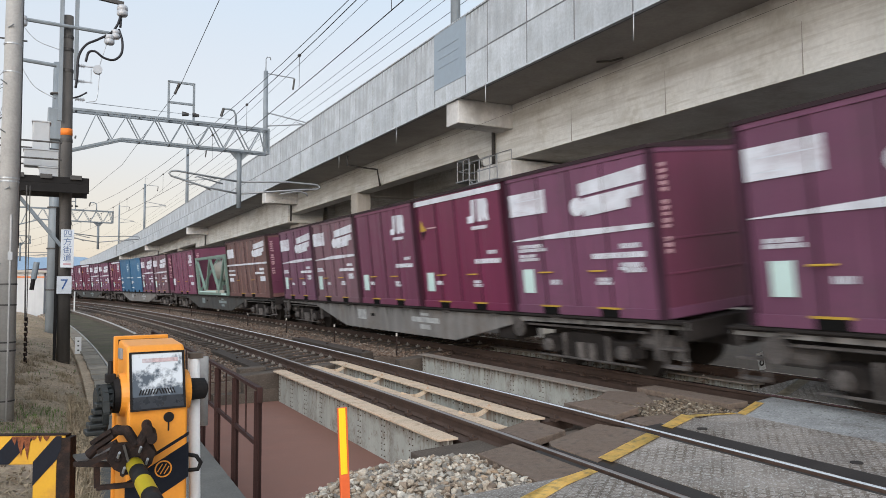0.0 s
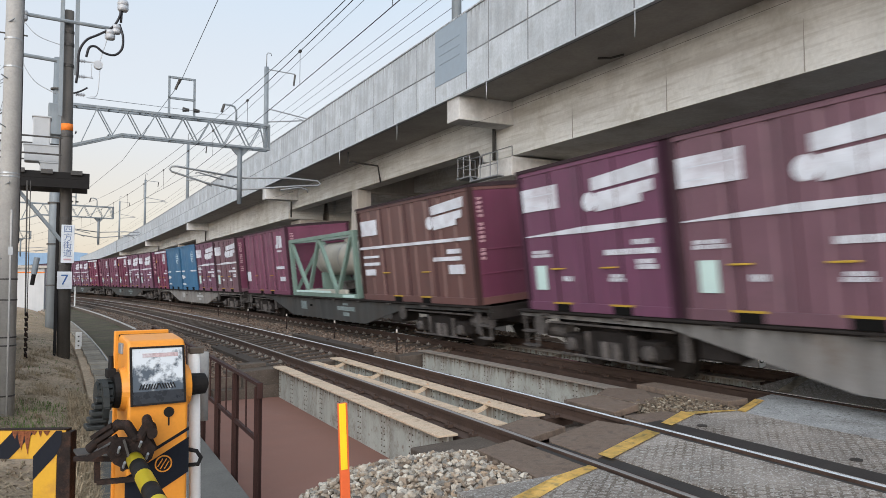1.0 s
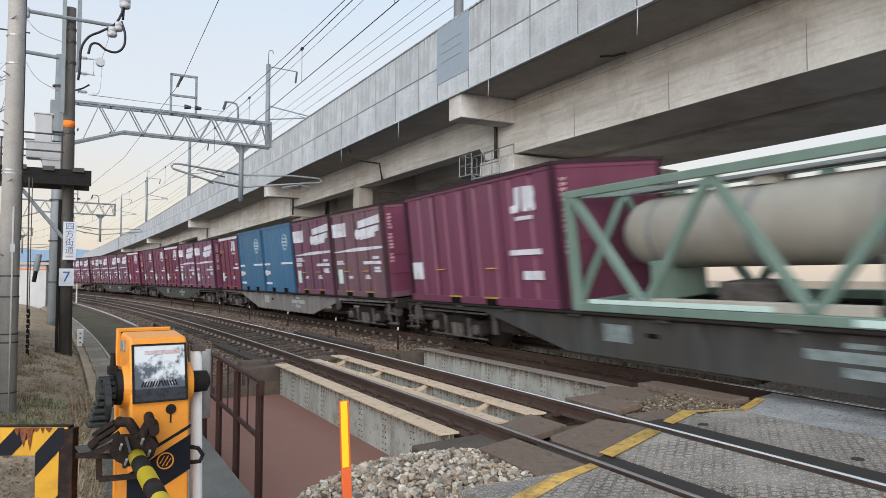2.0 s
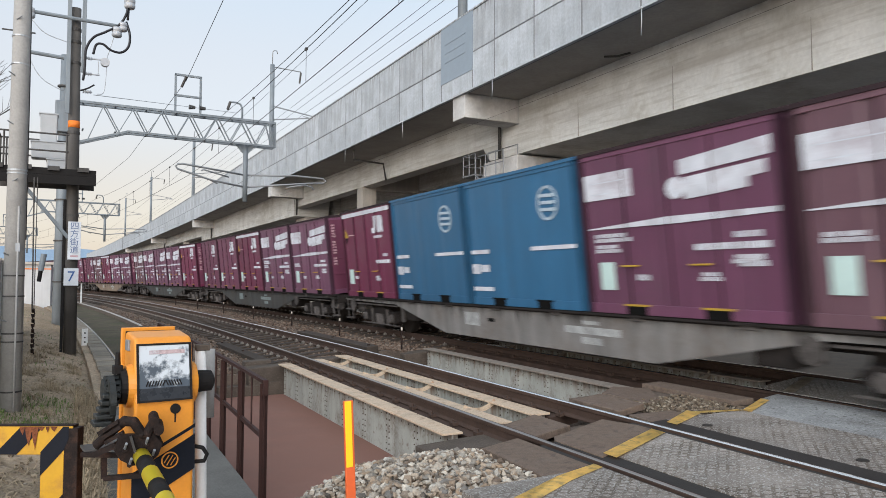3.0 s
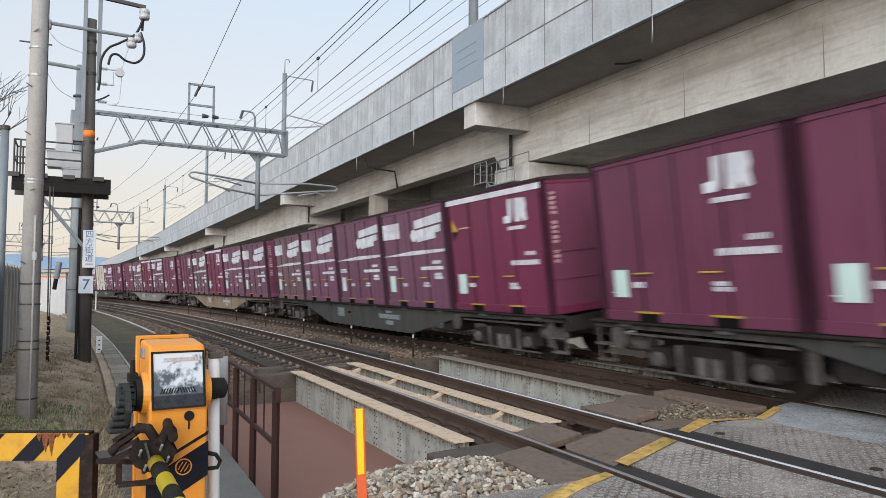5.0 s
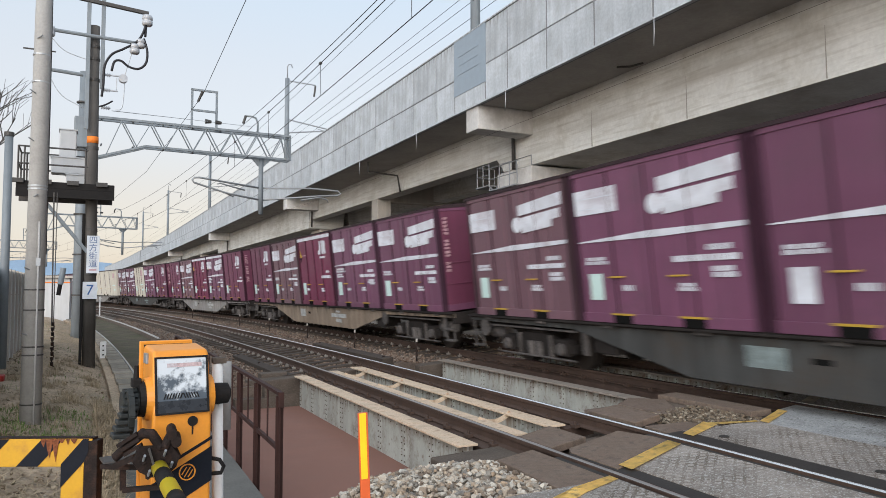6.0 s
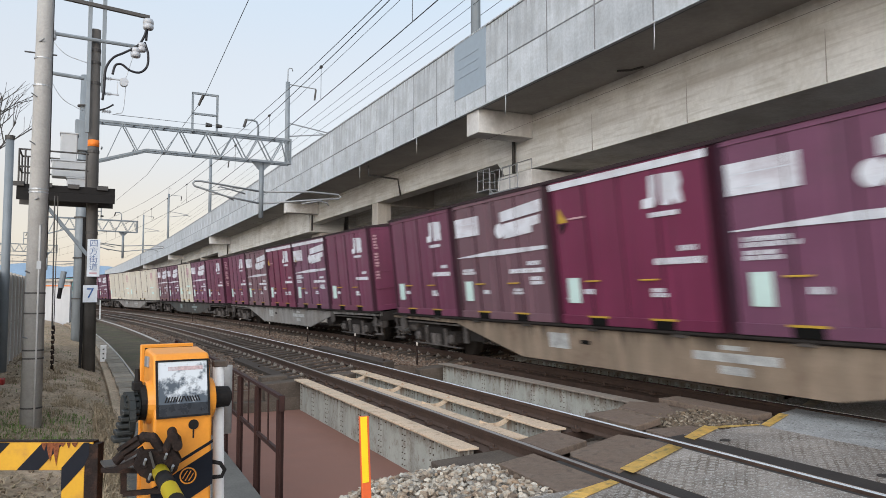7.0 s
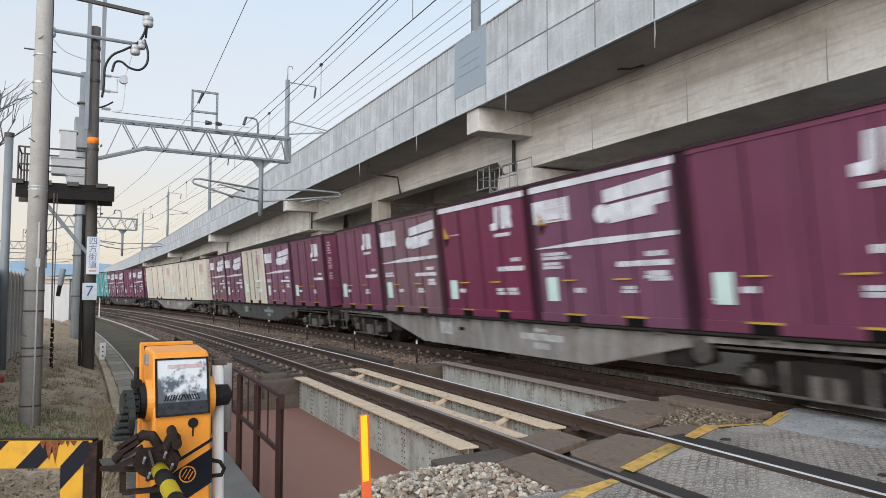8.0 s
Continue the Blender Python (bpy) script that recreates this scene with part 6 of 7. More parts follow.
def build_pole_group():
    """The weathered line-side pole with its switchgear, platform and signs."""
    p = empty("equipment_pole", trk(7.85, -4.74, 0), "dark weathered steel pole carrying arms, platform and signs", "utility pole")
    part("shaft", rodded((-0.02, 0, -0.5), (-0.08, 0, 7.95), 0.142, 0.115, 18), POLE_DK, p, smooth=True)
    part("orange_band", rodded((-0.059, 0, 5.10), (-0.060, 0, 5.26), 0.128, 0.127, 18), BUFF, p, "orange painted band", smooth=True)
    for z in (6.6, 7.1, 7.4, 4.95, 3.0, 1.95):
        part("band", rodded((-0.025 - 0.007 * z, 0, z), (-0.025 - 0.007 * z, 0, z + 0.07), 0.15 - 0.003 * z, n=16), STEEL_DK, p)
    # upright channel pair and cross arms
    for x in (-0.21, 0.10):
        part("upright", boxed(x - 0.045, x + 0.045, -0.21, -0.15, 5.4 if x < 0 else 6.4, 9.0, 0.008), POLE_GR, p)
    part("cross_arm", bar(bmesh.new(), (-1.1, -0.2, 8.56), (1.1, -0.2, 8.40), 0.09, 0.08), STEEL_DK, p)
    part("cross_arm", rodded((-1.0, -0.2, 7.66), (0.95, -0.2, 7.62), 0.045, n=8), POLE_GR, p)
    part("cross_arm", rodded((-1.05, -0.2, 6.72), (-0.3, -0.2, 6.68), 0.045, n=8), POLE_GR, p)

    def insulator(x, z, r, h):
        bm = bmesh.new()
        prof = [(0.3, 0.5), (0.85, 0.46), (1.0, 0.3), (1.0, 0.06), (0.82, 0.0), (1.0, -0.06), (1.0, -0.34), (0.8, -0.48), (0.3, -0.5)]
        rings = [[bm.verts.new((x + r * a * math.cos(math.tau * k / 16), -0.2 + r * a * math.sin(math.tau * k / 16), z + h * b)) for k in range(16)] for a, b in prof]
        for ra, rb in zip(rings, rings[1:]):
            for k in range(16):
                bm.faces.new((ra[k], ra[(k + 1) % 16], rb[(k + 1) % 16], rb[k]))
        bm.faces.new(rings[0])
        bm.faces.new(rings[-1][::-1])
        bmesh.ops.recalc_face_normals(bm, faces=bm.faces)
        part("insulator", bm, PORCELAIN, p, "pale grey porcelain insulator", smooth=True)
    insulator(1.07, 8.22, 0.125, 0.27)
    insulator(0.93, 7.62, 0.105, 0.22)
    insulator(0.80, 7.47, 0.115, 0.24)
    insulator(-1.0, 7.62, 0.095, 0.24)
    bm = bmesh.new()
    rod(bm, (0.56, -0.26, 6.70), (0.56, -0.14, 6.70), 0.10, n=16)
    part("disc_insulator", bm, PORCELAIN, p)
    for z, x1 in ((6.75, 0.45), (6.38, 0.35), (5.95, 0.2)):
        bm = bmesh.new()
        for k in range(4):
            x = 0.10 + k * 0.05
            rod(bm, (x, -0.2, z), (x + 0.03, -0.2, z), 0.05, 0.03, 10)
        rod(bm, (0.1, -0.2, z), (x1 + 0.1, -0.2, z), 0.02, n=6)
        part("stand_off", bm, PORCELAIN, p, "ribbed stand-off insulator")

    def cable(pts, r=0.028):
        tube("cable", curved(pts), r, WIRE, p, "thick black jumper cable", n=8)
    cable([(1.03, -0.22, 8.25), (1.0, -0.25, 7.95), (0.85, -0.25, 7.65), (0.55, -0.25, 7.42), (0.3, -0.25, 7.25), (0.15, -0.25, 6.95), (0.13, -0.25, 6.5), (0.1, -0.25, 6.2)])
    cable([(1.05, -0.22, 8.2), (1.03, -0.22, 7.8)])
    cable([(1.0, -0.22, 7.75), (1.08, -0.25, 7.45), (1.06, -0.25, 7.15), (0.9, -0.25, 6.98), (0.68, -0.25, 7.0), (0.5, -0.25, 7.12), (0.36, -0.25, 7.08), (0.3, -0.25, 6.85)])
    cable([(0.05, -0.25, 5.95), (0.2, -0.25, 6.02), (0.34, -0.25, 6.12)], 0.02)
    for pts in ([(0.42, -0.2, 6.7), (0.42, -0.2, 6.38)], [(0.75, -0.2, 7.4), (0.62, -0.2, 6.9), (0.58, -0.2, 6.75)], [(0.6, -0.2, 6.6), (0.55, -0.2, 6.0), (0.4, -0.2, 5.92)],
                [(-1.0, -0.2, 7.5), (-0.7, -0.2, 7.2), (-0.2, -0.2, 7.05)], [(-1.05, -0.2, 6.65), (-0.75, -0.2, 6.15), (-0.3, -0.2, 5.9)]):
        tube("tie_wire", curved(pts), 0.009, WIRE_LT, p, n=5)
    # platform
    pf = part("platform", boxed(-1.58, 0.42, -0.5, 0.55, 3.9, 4.06, 0.01), BLACK, p, "dark steel platform deck")
    part("toe_beam", boxed(-1.58, 0.42, -0.52, -0.46, 3.70, 3.9, 0.005), BLACK, pf)
    part("toe_beam", boxed(-1.58, 0.42, 0.5, 0.56, 3.70, 3.9, 0.005), STEEL_DK, pf)
    for x in (-1.55, -1.0, -0.45, 0.15):
        part("cleat", boxed(x - 0.12, x + 0.12, -0.56, -0.5, 4.0, 4.1, 0.005), STEEL_DK, pf)
    for x in (-1.55, -1.43, -1.0, -0.2):
        for y in (-0.46, 0.5):
            part("rail_post", rodded((x, y, 4.06), (x, y, 4.85), 0.022, n=6), STEEL_DK, pf)
    for z in (4.45, 4.84):
        for y in (-0.46, 0.5):
            part("handrail", rodded((-1.55, y, z), (-0.15, y, z), 0.02, n=6), STEEL_DK, pf)
        part("handrail", rodded((-1.55, -0.46, z), (-1.55, 0.5, z), 0.02, n=6), STEEL_DK, pf)
    part("brace", bar(bmesh.new(), (-1.05, -0.3, 3.68), (-0.12, -0.15, 2.5), 0.09, 0.07), POLE_GR, p)
    # signs
    sg = part("name_board", boxed(-0.125, 0.145, -0.225, -0.205, 2.0, 2.88, 0.004), BOARD, p, "white enamel board with blue lettering")
    n7 = part("number_board", boxed(-0.19, 0.115, -0.232, -0.212, 1.40, 1.80, 0.004), BOARD, p, "white board with a blue numeral")

    for i, ch in enumerate("四方街道"):
        text(ch, 0.19, 0.01, 2.77 - 0.185 * i, -0.228, sg, GREY_TXT)
    text("7", 0.34, -0.04, 1.60, -0.235, n7, BLUE_TXT)
    part("small_print", boxed(-0.07, 0.09, -0.229, -0.224, 2.06, 2.10), MARK_PINK, sg)
    part("cable_duct", boxed(-0.235, -0.17, -0.06, 0.06, -0.3, 3.4, 0.01), BLACK, p, "black cable duct")
    part("white_duct", boxed(0.17, 0.20, -0.1, 0.0, 1.0, 1.45, 0.005), WHITE, p)

    # cabinets behind the pole on the platform
    for nm, x0, x1, z0, z1, y0, lab in (("switch_box", -0.76, -0.40, 4.75, 5.42, 0.15, "tall grey switch cabinet"), ("relay_box", -0.92, -0.15, 4.35, 4.74, 0.05, "wide grey relay cabinet"),
                                       ("transformer_case", -0.60, -0.05, 4.06, 4.34, 0.05, "grey equipment case")):
        b = empty(nm, trk(7.85, -4.74, 0), lab + " on the pole platform", "equipment box", "pole equipment boxes")
        part("case", boxed(x0, x1, y0, y0 + 0.4, z0, z1, 0.02), BOX_GR, b)
        part("lid", boxed(x0 - 0.02, x1 + 0.02, y0 - 0.02, y0 + 0.42, z1 - 0.02, z1 + 0.01, 0.005), BOX_GR, b)


def build_left_side():
    # concrete pole
    p = empty("concrete_pole", trk(-1.0, -5.44, -0.15), "round grey concrete utility pole with wire bands", "utility pole")
    part("shaft", rodded((0.005, 0, -0.3), (0.02, 0, 9.5), 0.122, 0.072, 20), POLE_CONC, p, smooth=True)
    for z in (0.35, 0.95, 1.05, 1.5, 3.0, 3.04, 4.35, 4.7, 1.75):
        r = 0.123 - (z + 0.3) / 9.8 * 0.05
        part("band", rodded((0.008, 0, z), (0.008, 0, z + 0.018), r + 0.004, n=20), WIRE_LT if z > 2.9 else STEEL_DK, p)
    for z in (1.2, 2.0, 2.9, 3.6, 4.2, 4.9):
        part("step_bolt", rodded((-0.04, -0.08, z), (0.02 if int(z * 10) % 2 else -0.1, -0.14, z + 0.03), 0.008, n=6), STEEL, p)
    part("conduit", rodded((0.05, -0.115, -0.2), (0.045, -0.10, 2.6), 0.012, n=8), POLE_CONC, p, smooth=True)
    part("tag", boxed(0.02, 0.07, -0.115, -0.105, 2.05, 2.15), BOX_GR, p)
    tube("side_cable", [(0.120, 0.03, 2.2), (0.115, 0.03, 4.0), (0.105, 0.03, 6.0)], 0.006, STEEL_DK, p)
    for z in (4.78,):
        part("arm", rodded((-0.2, 0, z), (0.16, 0, z), 0.010, n=6), STEEL_DK, p)
    # second dark pole and chain with a hanging weight
    q = empty("slim_pole", pose(-1.60, 16.6, 0), "slim grey capped pole beside the panel wall", "pole")
    part("shaft", rodded((0, 0, -0.3), (0, 0, 4.70), 0.085, 0.075, 12), POLE_GR, q, smooth=True)
    part("cap", rodded((0, 0, 4.68), (0, 0, 4.76), 0.09, n=12), STEEL_DK, q)
    g = empty("guy_chain", trk(5.5, -5.36, 0), "rusty guy rod with a grey cable weight", "guy wire")
    part("rod", rodded((-0.15, 0, 3.6), (-0.12, 0, 0.9), 0.014, n=6), STEEL_DK, g)
    part("rod", rodded((-0.09, 0, 3.6), (-0.09, 0, 0.9), 0.010, n=6), STEEL_DK, g)
    bm = bmesh.new()
    for k in range(9):
        bmesh.ops.create_cone(bm, cap_ends=True, segments=8, radius1=0.03, radius2=0.03, depth=0.07, matrix=pose(-0.1, 0, 0.92 - 0.1 * k, 0 if k % 2 else 25))
        rod(bm, (-0.13 if k % 2 else -0.1, 0, 0.95 - 0.1 * k), (-0.1 if k % 2 else -0.07, 0, 0.85 - 0.1 * k), 0.012, n=6)
    part("chain", bm, RUST, g, "rusty chain")
    part("weight", rodded((0.06, 0, 2.06), (0.01, 0, 1.72), 0.055, n=12), POLE_GR, g, "grey cylindrical weight")
    part("weight_foot", rodded((0.01, 0, 1.72), (-0.02, 0, 1.5), 0.04, n=12), BLACK, g)
    # panel wall
    w = empty("panel_wall", pose(0, 0, 0), "grey concrete panel wall beside the line", "wall", kind="structure")
    pan = None
    for i in range(18):
        y = 8.0 + 0.9 * i
        for k in range(4):
            m = pose(-1.72 - 0.0015 * (y - 16) ** 2 * (1 if y < 16 else 0.2), y, -0.15 + 0.55 * k)
            if pan is None:
                pan = part("panel", boxed(-0.05, 0.0, 0.012, 0.888, 0.008, 0.542, 0.006), CONCRETE, w)
                pan.matrix_basis = m
            else:
                share("panel", pan, w, m)
        po = part("post", boxed(-0.09, 0.05, -0.05, 0.05, -0.3, 2.08, 0.01), PIER, w)
        po.matrix_basis = pose(-1.72 - 0.0015 * (y - 16) ** 2 * (1 if y < 16 else 0.2), y, 0)
    # shed with pale wall beyond
    s = empty("shed", pose(-1.3, 50.0, 0), "small white line-side shed with a flat eave", "shed")
    part("wall", boxed(-7.0, 0.0, 0, 4.0, -0.3, 2.35, 0.02), HOUSEWALL, s)
    part("roof", boxed(-7.2, 0.15, -0.2, 4.2, 2.35, 2.5, 0.01), PIER, s, "pale flat roof edge")
    part("wall_band", boxed(-7.0, 0.01, -0.012, 0.0, 2.05, 2.12), BUFF, s, "thin tan trim")
    # kilometre marker
    k = empty("marker_post", trk(10.5, -4.36, -0.2), "short white marker post with bars", "marker post")
    part("post", boxed(-0.075, 0.075, -0.03, 0.03, -0.2, 0.42, 0.01), WHITE, k)
    for z in (0.05, 0.17, 0.29):
        part("figure_bar", boxed(-0.02, 0.02, -0.034, -0.028, z, z + 0.035), BLACK, k)
    r = empty("red_box", pose(-1.42, 14.6, 0), "low red box beside the wall", "box")
    part("case", boxed(-0.25, 0.06, -0.15, 0.15, -0.1, 0.14, 0.02), RED_PL, r)
    # bare tree behind the wall
    t = empty("bare_tree", pose(-3.0, 22.0, 0), "bare winter tree with thin grey twigs", "tree")
    rng = random.Random(21)
    part("trunk", rodded((0, 0, -0.3), (0.1, 0, 6.2), 0.13, 0.06, 10), POLE_DK, t, smooth=True)
    bm = bmesh.new()

    def grow(a, d, ln, r, depth):
        b = a + d * ln
        rod(bm, a, b, r, r * 0.62, 6)
        if depth == 0:
            return
        for _ in range(3 if depth > 1 else 2):
            nd = (d + Vector((rng.uniform(-0.75, 0.75), rng.uniform(-0.6, 0.6), rng.uniform(-0.25, 0.6)))).normalized()
            grow(a + d * ln * rng.uniform(0.55, 1.0), nd, ln * rng.uniform(0.55, 0.8), r * 0.58, depth - 1)
    for k in range(7):
        grow(Vector((0.08, 0, 4.2 + 0.28 * k)), Vector((rng.uniform(-0.6, 0.95), rng.uniform(-0.4, 0.4), rng.uniform(0.25, 0.9))).normalized(), rng.uniform(0.8, 1.2), 0.03, 3)
    tagged(part("crown", bm, POLE_DK, t, "tangle of thin bare branches"), kind="stuff")
    # hills on the horizon
    bm = bmesh.new()
    prev = None
    for i in range(121):
        a = radians(-75 + 120 * i / 120)
        x, y = 3000 * math.sin(a), 3000 * math.cos(a)
        z = 95 + 60 * noise.noise(Vector((i * 0.09, 0, 5))) + 28 * noise.noise(Vector((i * 0.31, 3, 1)))
        cur = (bm.verts.new((x, y, -20)), bm.verts.new((x * 1.02, y * 1.02, max(z, 20))), bm.verts.new((x * 1.3, y * 1.3, max(z, 20) * 0.9)))
        if prev:
            bm.faces.new((prev[0], cur[0], cur[1], prev[1]))
            bm.faces.new((prev[1], cur[1], cur[2], prev[2]))
        prev = cur
    h = part("backdrop_hills", bm, HILL, smooth=True)
    tagged(h, "hazy blue hills on the horizon", "hills", kind="structure")


def blades(name, places, mat, label, seed, hmin, hmax, lean=0.6, wide=0.006):
    rng = random.Random(seed)
    verts, faces = [], []
    for x, y, z in places:
        hgt, a = rng.uniform(hmin, hmax), rng.uniform(0, 6.28)
        dx, dy = math.cos(a), math.sin(a)
        l = rng.uniform(0.1, 1.0) * lean * hgt
        w = wide * rng.uniform(0.6, 1.4)
        k = len(verts)
        px, py = -dy * w, dx * w
        verts += [(x - px, y - py, z - 0.01), (x + px, y + py, z - 0.01), (x + dx * l * 0.4 + px * 0.8, y + dy * l * 0.4 + py * 0.8, z + hgt * 0.6),
                  (x + dx * l * 0.4 - px * 0.8, y + dy * l * 0.4 - py * 0.8, z + hgt * 0.6), (x + dx * l, y + dy * l, z + hgt * (1 - 0.35 * lean))]
        faces += [(k, k + 1, k + 2, k + 3), (k + 3, k + 2, k + 4)]
    me = bpy.data.meshes.new(name)
    me.from_pydata(verts, [], faces)
    me.materials.append(mat)
    return tagged(new(name, me), label, "grass", kind="stuff")


def litter(name, places, mat, label, seed, lmin, lmax):
    """Straw lying flat on the ground."""
    rng = random.Random(seed)
    verts, faces = [], []
    for x, y, z in places:
        ln, a, w = rng.uniform(lmin, lmax), rng.uniform(0, 6.28), rng.uniform(0.0025, 0.005)
        dx, dy = math.cos(a) * ln, math.sin(a) * ln
        px, py = -math.sin(a) * w, math.cos(a) * w
        k, lift = len(verts), rng.uniform(0.004, 0.045)
        verts += [(x - px, y - py, z + 0.004), (x + px, y + py, z + 0.004), (x + dx * 0.5 + px, y + dy * 0.5 + py, z + lift), (x + dx * 0.5 - px, y + dy * 0.5 - py, z + lift),
                  (x + dx, y + dy, z + lift * 0.4)]
        faces += [(k, k + 1, k + 2, k + 3), (k + 3, k + 2, k + 4)]
    me = bpy.data.meshes.new(name)
    me.from_pydata(verts, [], faces)
    me.materials.append(mat)
    return tagged(new(name, me), label, "dead grass", kind="stuff")


def build_grass():
    rng = random.Random(12)
    ds = [-30, -20, -12, -9, -7.5, -6.6, -6.0, -5.5, -5.1, -4.7, -4.45]
    zs = [-0.1, -0.1, -0.05, 0.0, 0.03, 0.04, 0.03, 0.0, -0.08, -0.2, -0.3]

    def spot(s, d):
        p = trk(s, d).translation
        z = float(np.interp(d, ds, zs)) + noise.noise(Vector((p.x * 0.9, p.y * 0.9, 0.3))) * 0.07 + noise.noise(Vector((p.x * 4, p.y * 4, 2))) * 0.025
        return (p.x, p.y, z)
    dry, dead, green = [], [], []
    for i in range(46000):
        s, d = -9 + 42 * rng.random() ** 1.6, -4.5 - 2.6 * rng.random()
        c = noise.noise(Vector((s * 0.6, d * 1.1, 4)))
        if c > -0.35 + 0.45 * rng.random():
            dead.append(spot(s, d))
        if c < -0.15 and rng.random() < 0.06 or (abs(s + 1.6) < 1.8 and rng.random() < 0.85):
            green.append(spot(s, d))
    for i in range(5000):
        s, d = rng.uniform(-5.5, 1.5), -4.47 - 0.25 * rng.random()
        dry.append(spot(s, d))
    for i in range(9000):
        s, d = rng.uniform(-8.6, -5.6), rng.uniform(-6.2, -4.7)
        dry.append(spot(s, d))
    clods, tufts = [], []
    for i in range(5200):
        s, d = -7.5 + 20 * rng.random() ** 1.5, -4.5 - 2.3 * rng.random()
        if noise.noise(Vector((s * 1.3, d * 1.7, 9))) > -0.05 + 0.3 * rng.random():
            clods.append(spot(s, d))
    stones("earth_clods", clods, 0.026, CLOD, "scattered brown earth clods and dead leaves", 14)
    for k in range(46):
        s, d = rng.uniform(-7.0, 9.0), rng.uniform(-6.4, -4.6)
        for i in range(70):
            tufts.append(spot(s + rng.gauss(0, 0.07), d + rng.gauss(0, 0.07)))
    blades("grass_tufts", tufts, DRYGRASS, "low ragged tufts of dead grass on the bank", 4, 0.05, 0.16, 1.3, 0.004)
    litter("dead_grass", dead, DRYGRASS, "flattened straw-coloured dead grass", 1, 0.06, 0.24)
    blades("dry_grass", dry, DRYGRASS, "tufts of dry straw grass beside the footway", 2, 0.08, 0.26, 1.1, 0.004)
    blades("green_grass", green, GREENGRASS, "short green grass round the pole foot", 3, 0.03, 0.10, 1.0, 0.004)


# ---------------------------------------------------------------- crossing equipment
def build_gate():
    g = empty("crossing_gate", pose(0.440, 4.42, -0.34, 0, 0, 7), "orange level-crossing barrier machine with a striped boom", "crossing gate")
    # body profile seen from the side, front towards -y
    bm = bmesh.new()
    prof = [(-0.13, 0.10), (-0.13, 1.26), (-0.07, 1.575), (-0.05, 1.60), (0.19, 1.622), (0.20, 1.59), (0.20, 0.10)]
    prism(bm, prof, "x", -0.162, 0.162)
    for v in bm.verts:
        if v.co.z > 1.3:
            v.co.x *= 0.95
    bmesh.ops.bevel(bm, geom=bm.edges[:], offset=0.018, segments=3, profile=0.5, affect="EDGES")
    body = part("body", bm, ORANGE, g, "orange sheet-metal housing", smooth=False)
    part("back_cover", boxed(-0.172, 0.13, 0.212, 0.24, 0.6, 1.64, 0.006), ORANGE, g)
    part("cover_gap", boxed(-0.15, 0.12, 0.198, 0.214, 0.6, 1.62), NAVY, g, "dark gap behind the cover")
    part("hinge", boxed(-0.168, -0.152, 0.04, 0.12, 1.52, 1.58, 0.004), STEEL, g, "small steel hinge")
    part("plinth", boxed(-0.22, 0.22, -0.18, 0.26, -0.02, 0.11, 0.01), WALKWAY, g, "grey concrete plinth")
    # window on the sloping front
    slope = math.degrees(math.atan2(0.065, 0.33))
    m = Matrix.Translation((-0.002, -0.107, 1.408)) @ pose(0, 0, 0, -slope)
    w = part("lamp_window", boxed(-0.135, 0.135, -0.012, 0.0, -0.15, 0.15, 0.004), LAMPWIN, g, "flaking pale lamp window")
    w.matrix_basis = m
    part("window_frame", box(box(box(boxed(-0.145, -0.135, -0.016, 0.0, -0.16, 0.16), 0.135, 0.145, -0.016, 0, -0.16, 0.16), -0.135, 0.135, -0.016, 0, 0.15, 0.16), -0.135, 0.135, -0.016, 0, -0.16, -0.15),
         BLACK, w)
    part("rust_streak", boxed(-0.08, 0.11, -0.0135, -0.012, 0.100, 0.122), RUST_PALE, w, "faded rust-red streak")
    part("lower_shade", boxed(-0.134, 0.134, -0.0135, -0.012, -0.15, -0.085), SLATE, w, "black lower strip")
    for k in range(14):
        if k == 7:
            continue
        x = -0.10 + 0.0145 * k
        part("louvre", bar(bmesh.new(), (x, -0.015, -0.075), (x + (0.012 if k < 7 else -0.012), -0.015, -0.045), 0.006, 0.003, (0, 1, 0)), BLACK, w)
    # navy band with slanted edges and thin stripe
    bm = bmesh.new()
    prism(bm, [(-0.165, 0.685), (0.165, 0.863), (0.165, 1.055), (-0.165, 0.877)], "y", -0.134, -0.126)
    band = part("navy_band", bm, NAVY, g, "black-blue slanted band")
    bm = bmesh.new()
    prism(bm, [(-0.02, 0.997), (0.165, 1.094), (0.165, 1.112), (-0.02, 1.015)], "y", -0.134, -0.126)
    part("thin_stripe", bm, NAVY, g)
    bm = bmesh.new()
    for k in range(24):
        a0, a1 = math.tau * k / 24, math.tau * (k + 1) / 24
        prism(bm, [(0.03 + r * math.cos(a), 0.925 + r * math.sin(a)) for r, a in ((0.046, a0), (0.046, a1), (0.039, a1), (0.039, a0))], "y", -0.138, -0.133)
    for a, b in (((-0.03, -0.012), (-0.004, 0.028)), ((-0.016, -0.026), (0.016, 0.026)), ((0.004, -0.028), (0.03, 0.012))):
        bar(bm, (0.03 + a[0], -0.136, 0.925 + a[1]), (0.03 + b[0], -0.136, 0.925 + b[1]), 0.004, 0.008, (0, 1, 0))
    part("emblem", bm, ORANGE, band, "round orange maker's emblem")
    bm = bmesh.new()
    rod(bm, (0.055, -0.128, 1.205), (0.055, -0.137, 1.205), 0.028, n=16)
    box(bm, 0.051, 0.059, -0.134, -0.128, 1.13, 1.19)
    part("key_cover", bm, BLACK, g, "black keyhole cover")
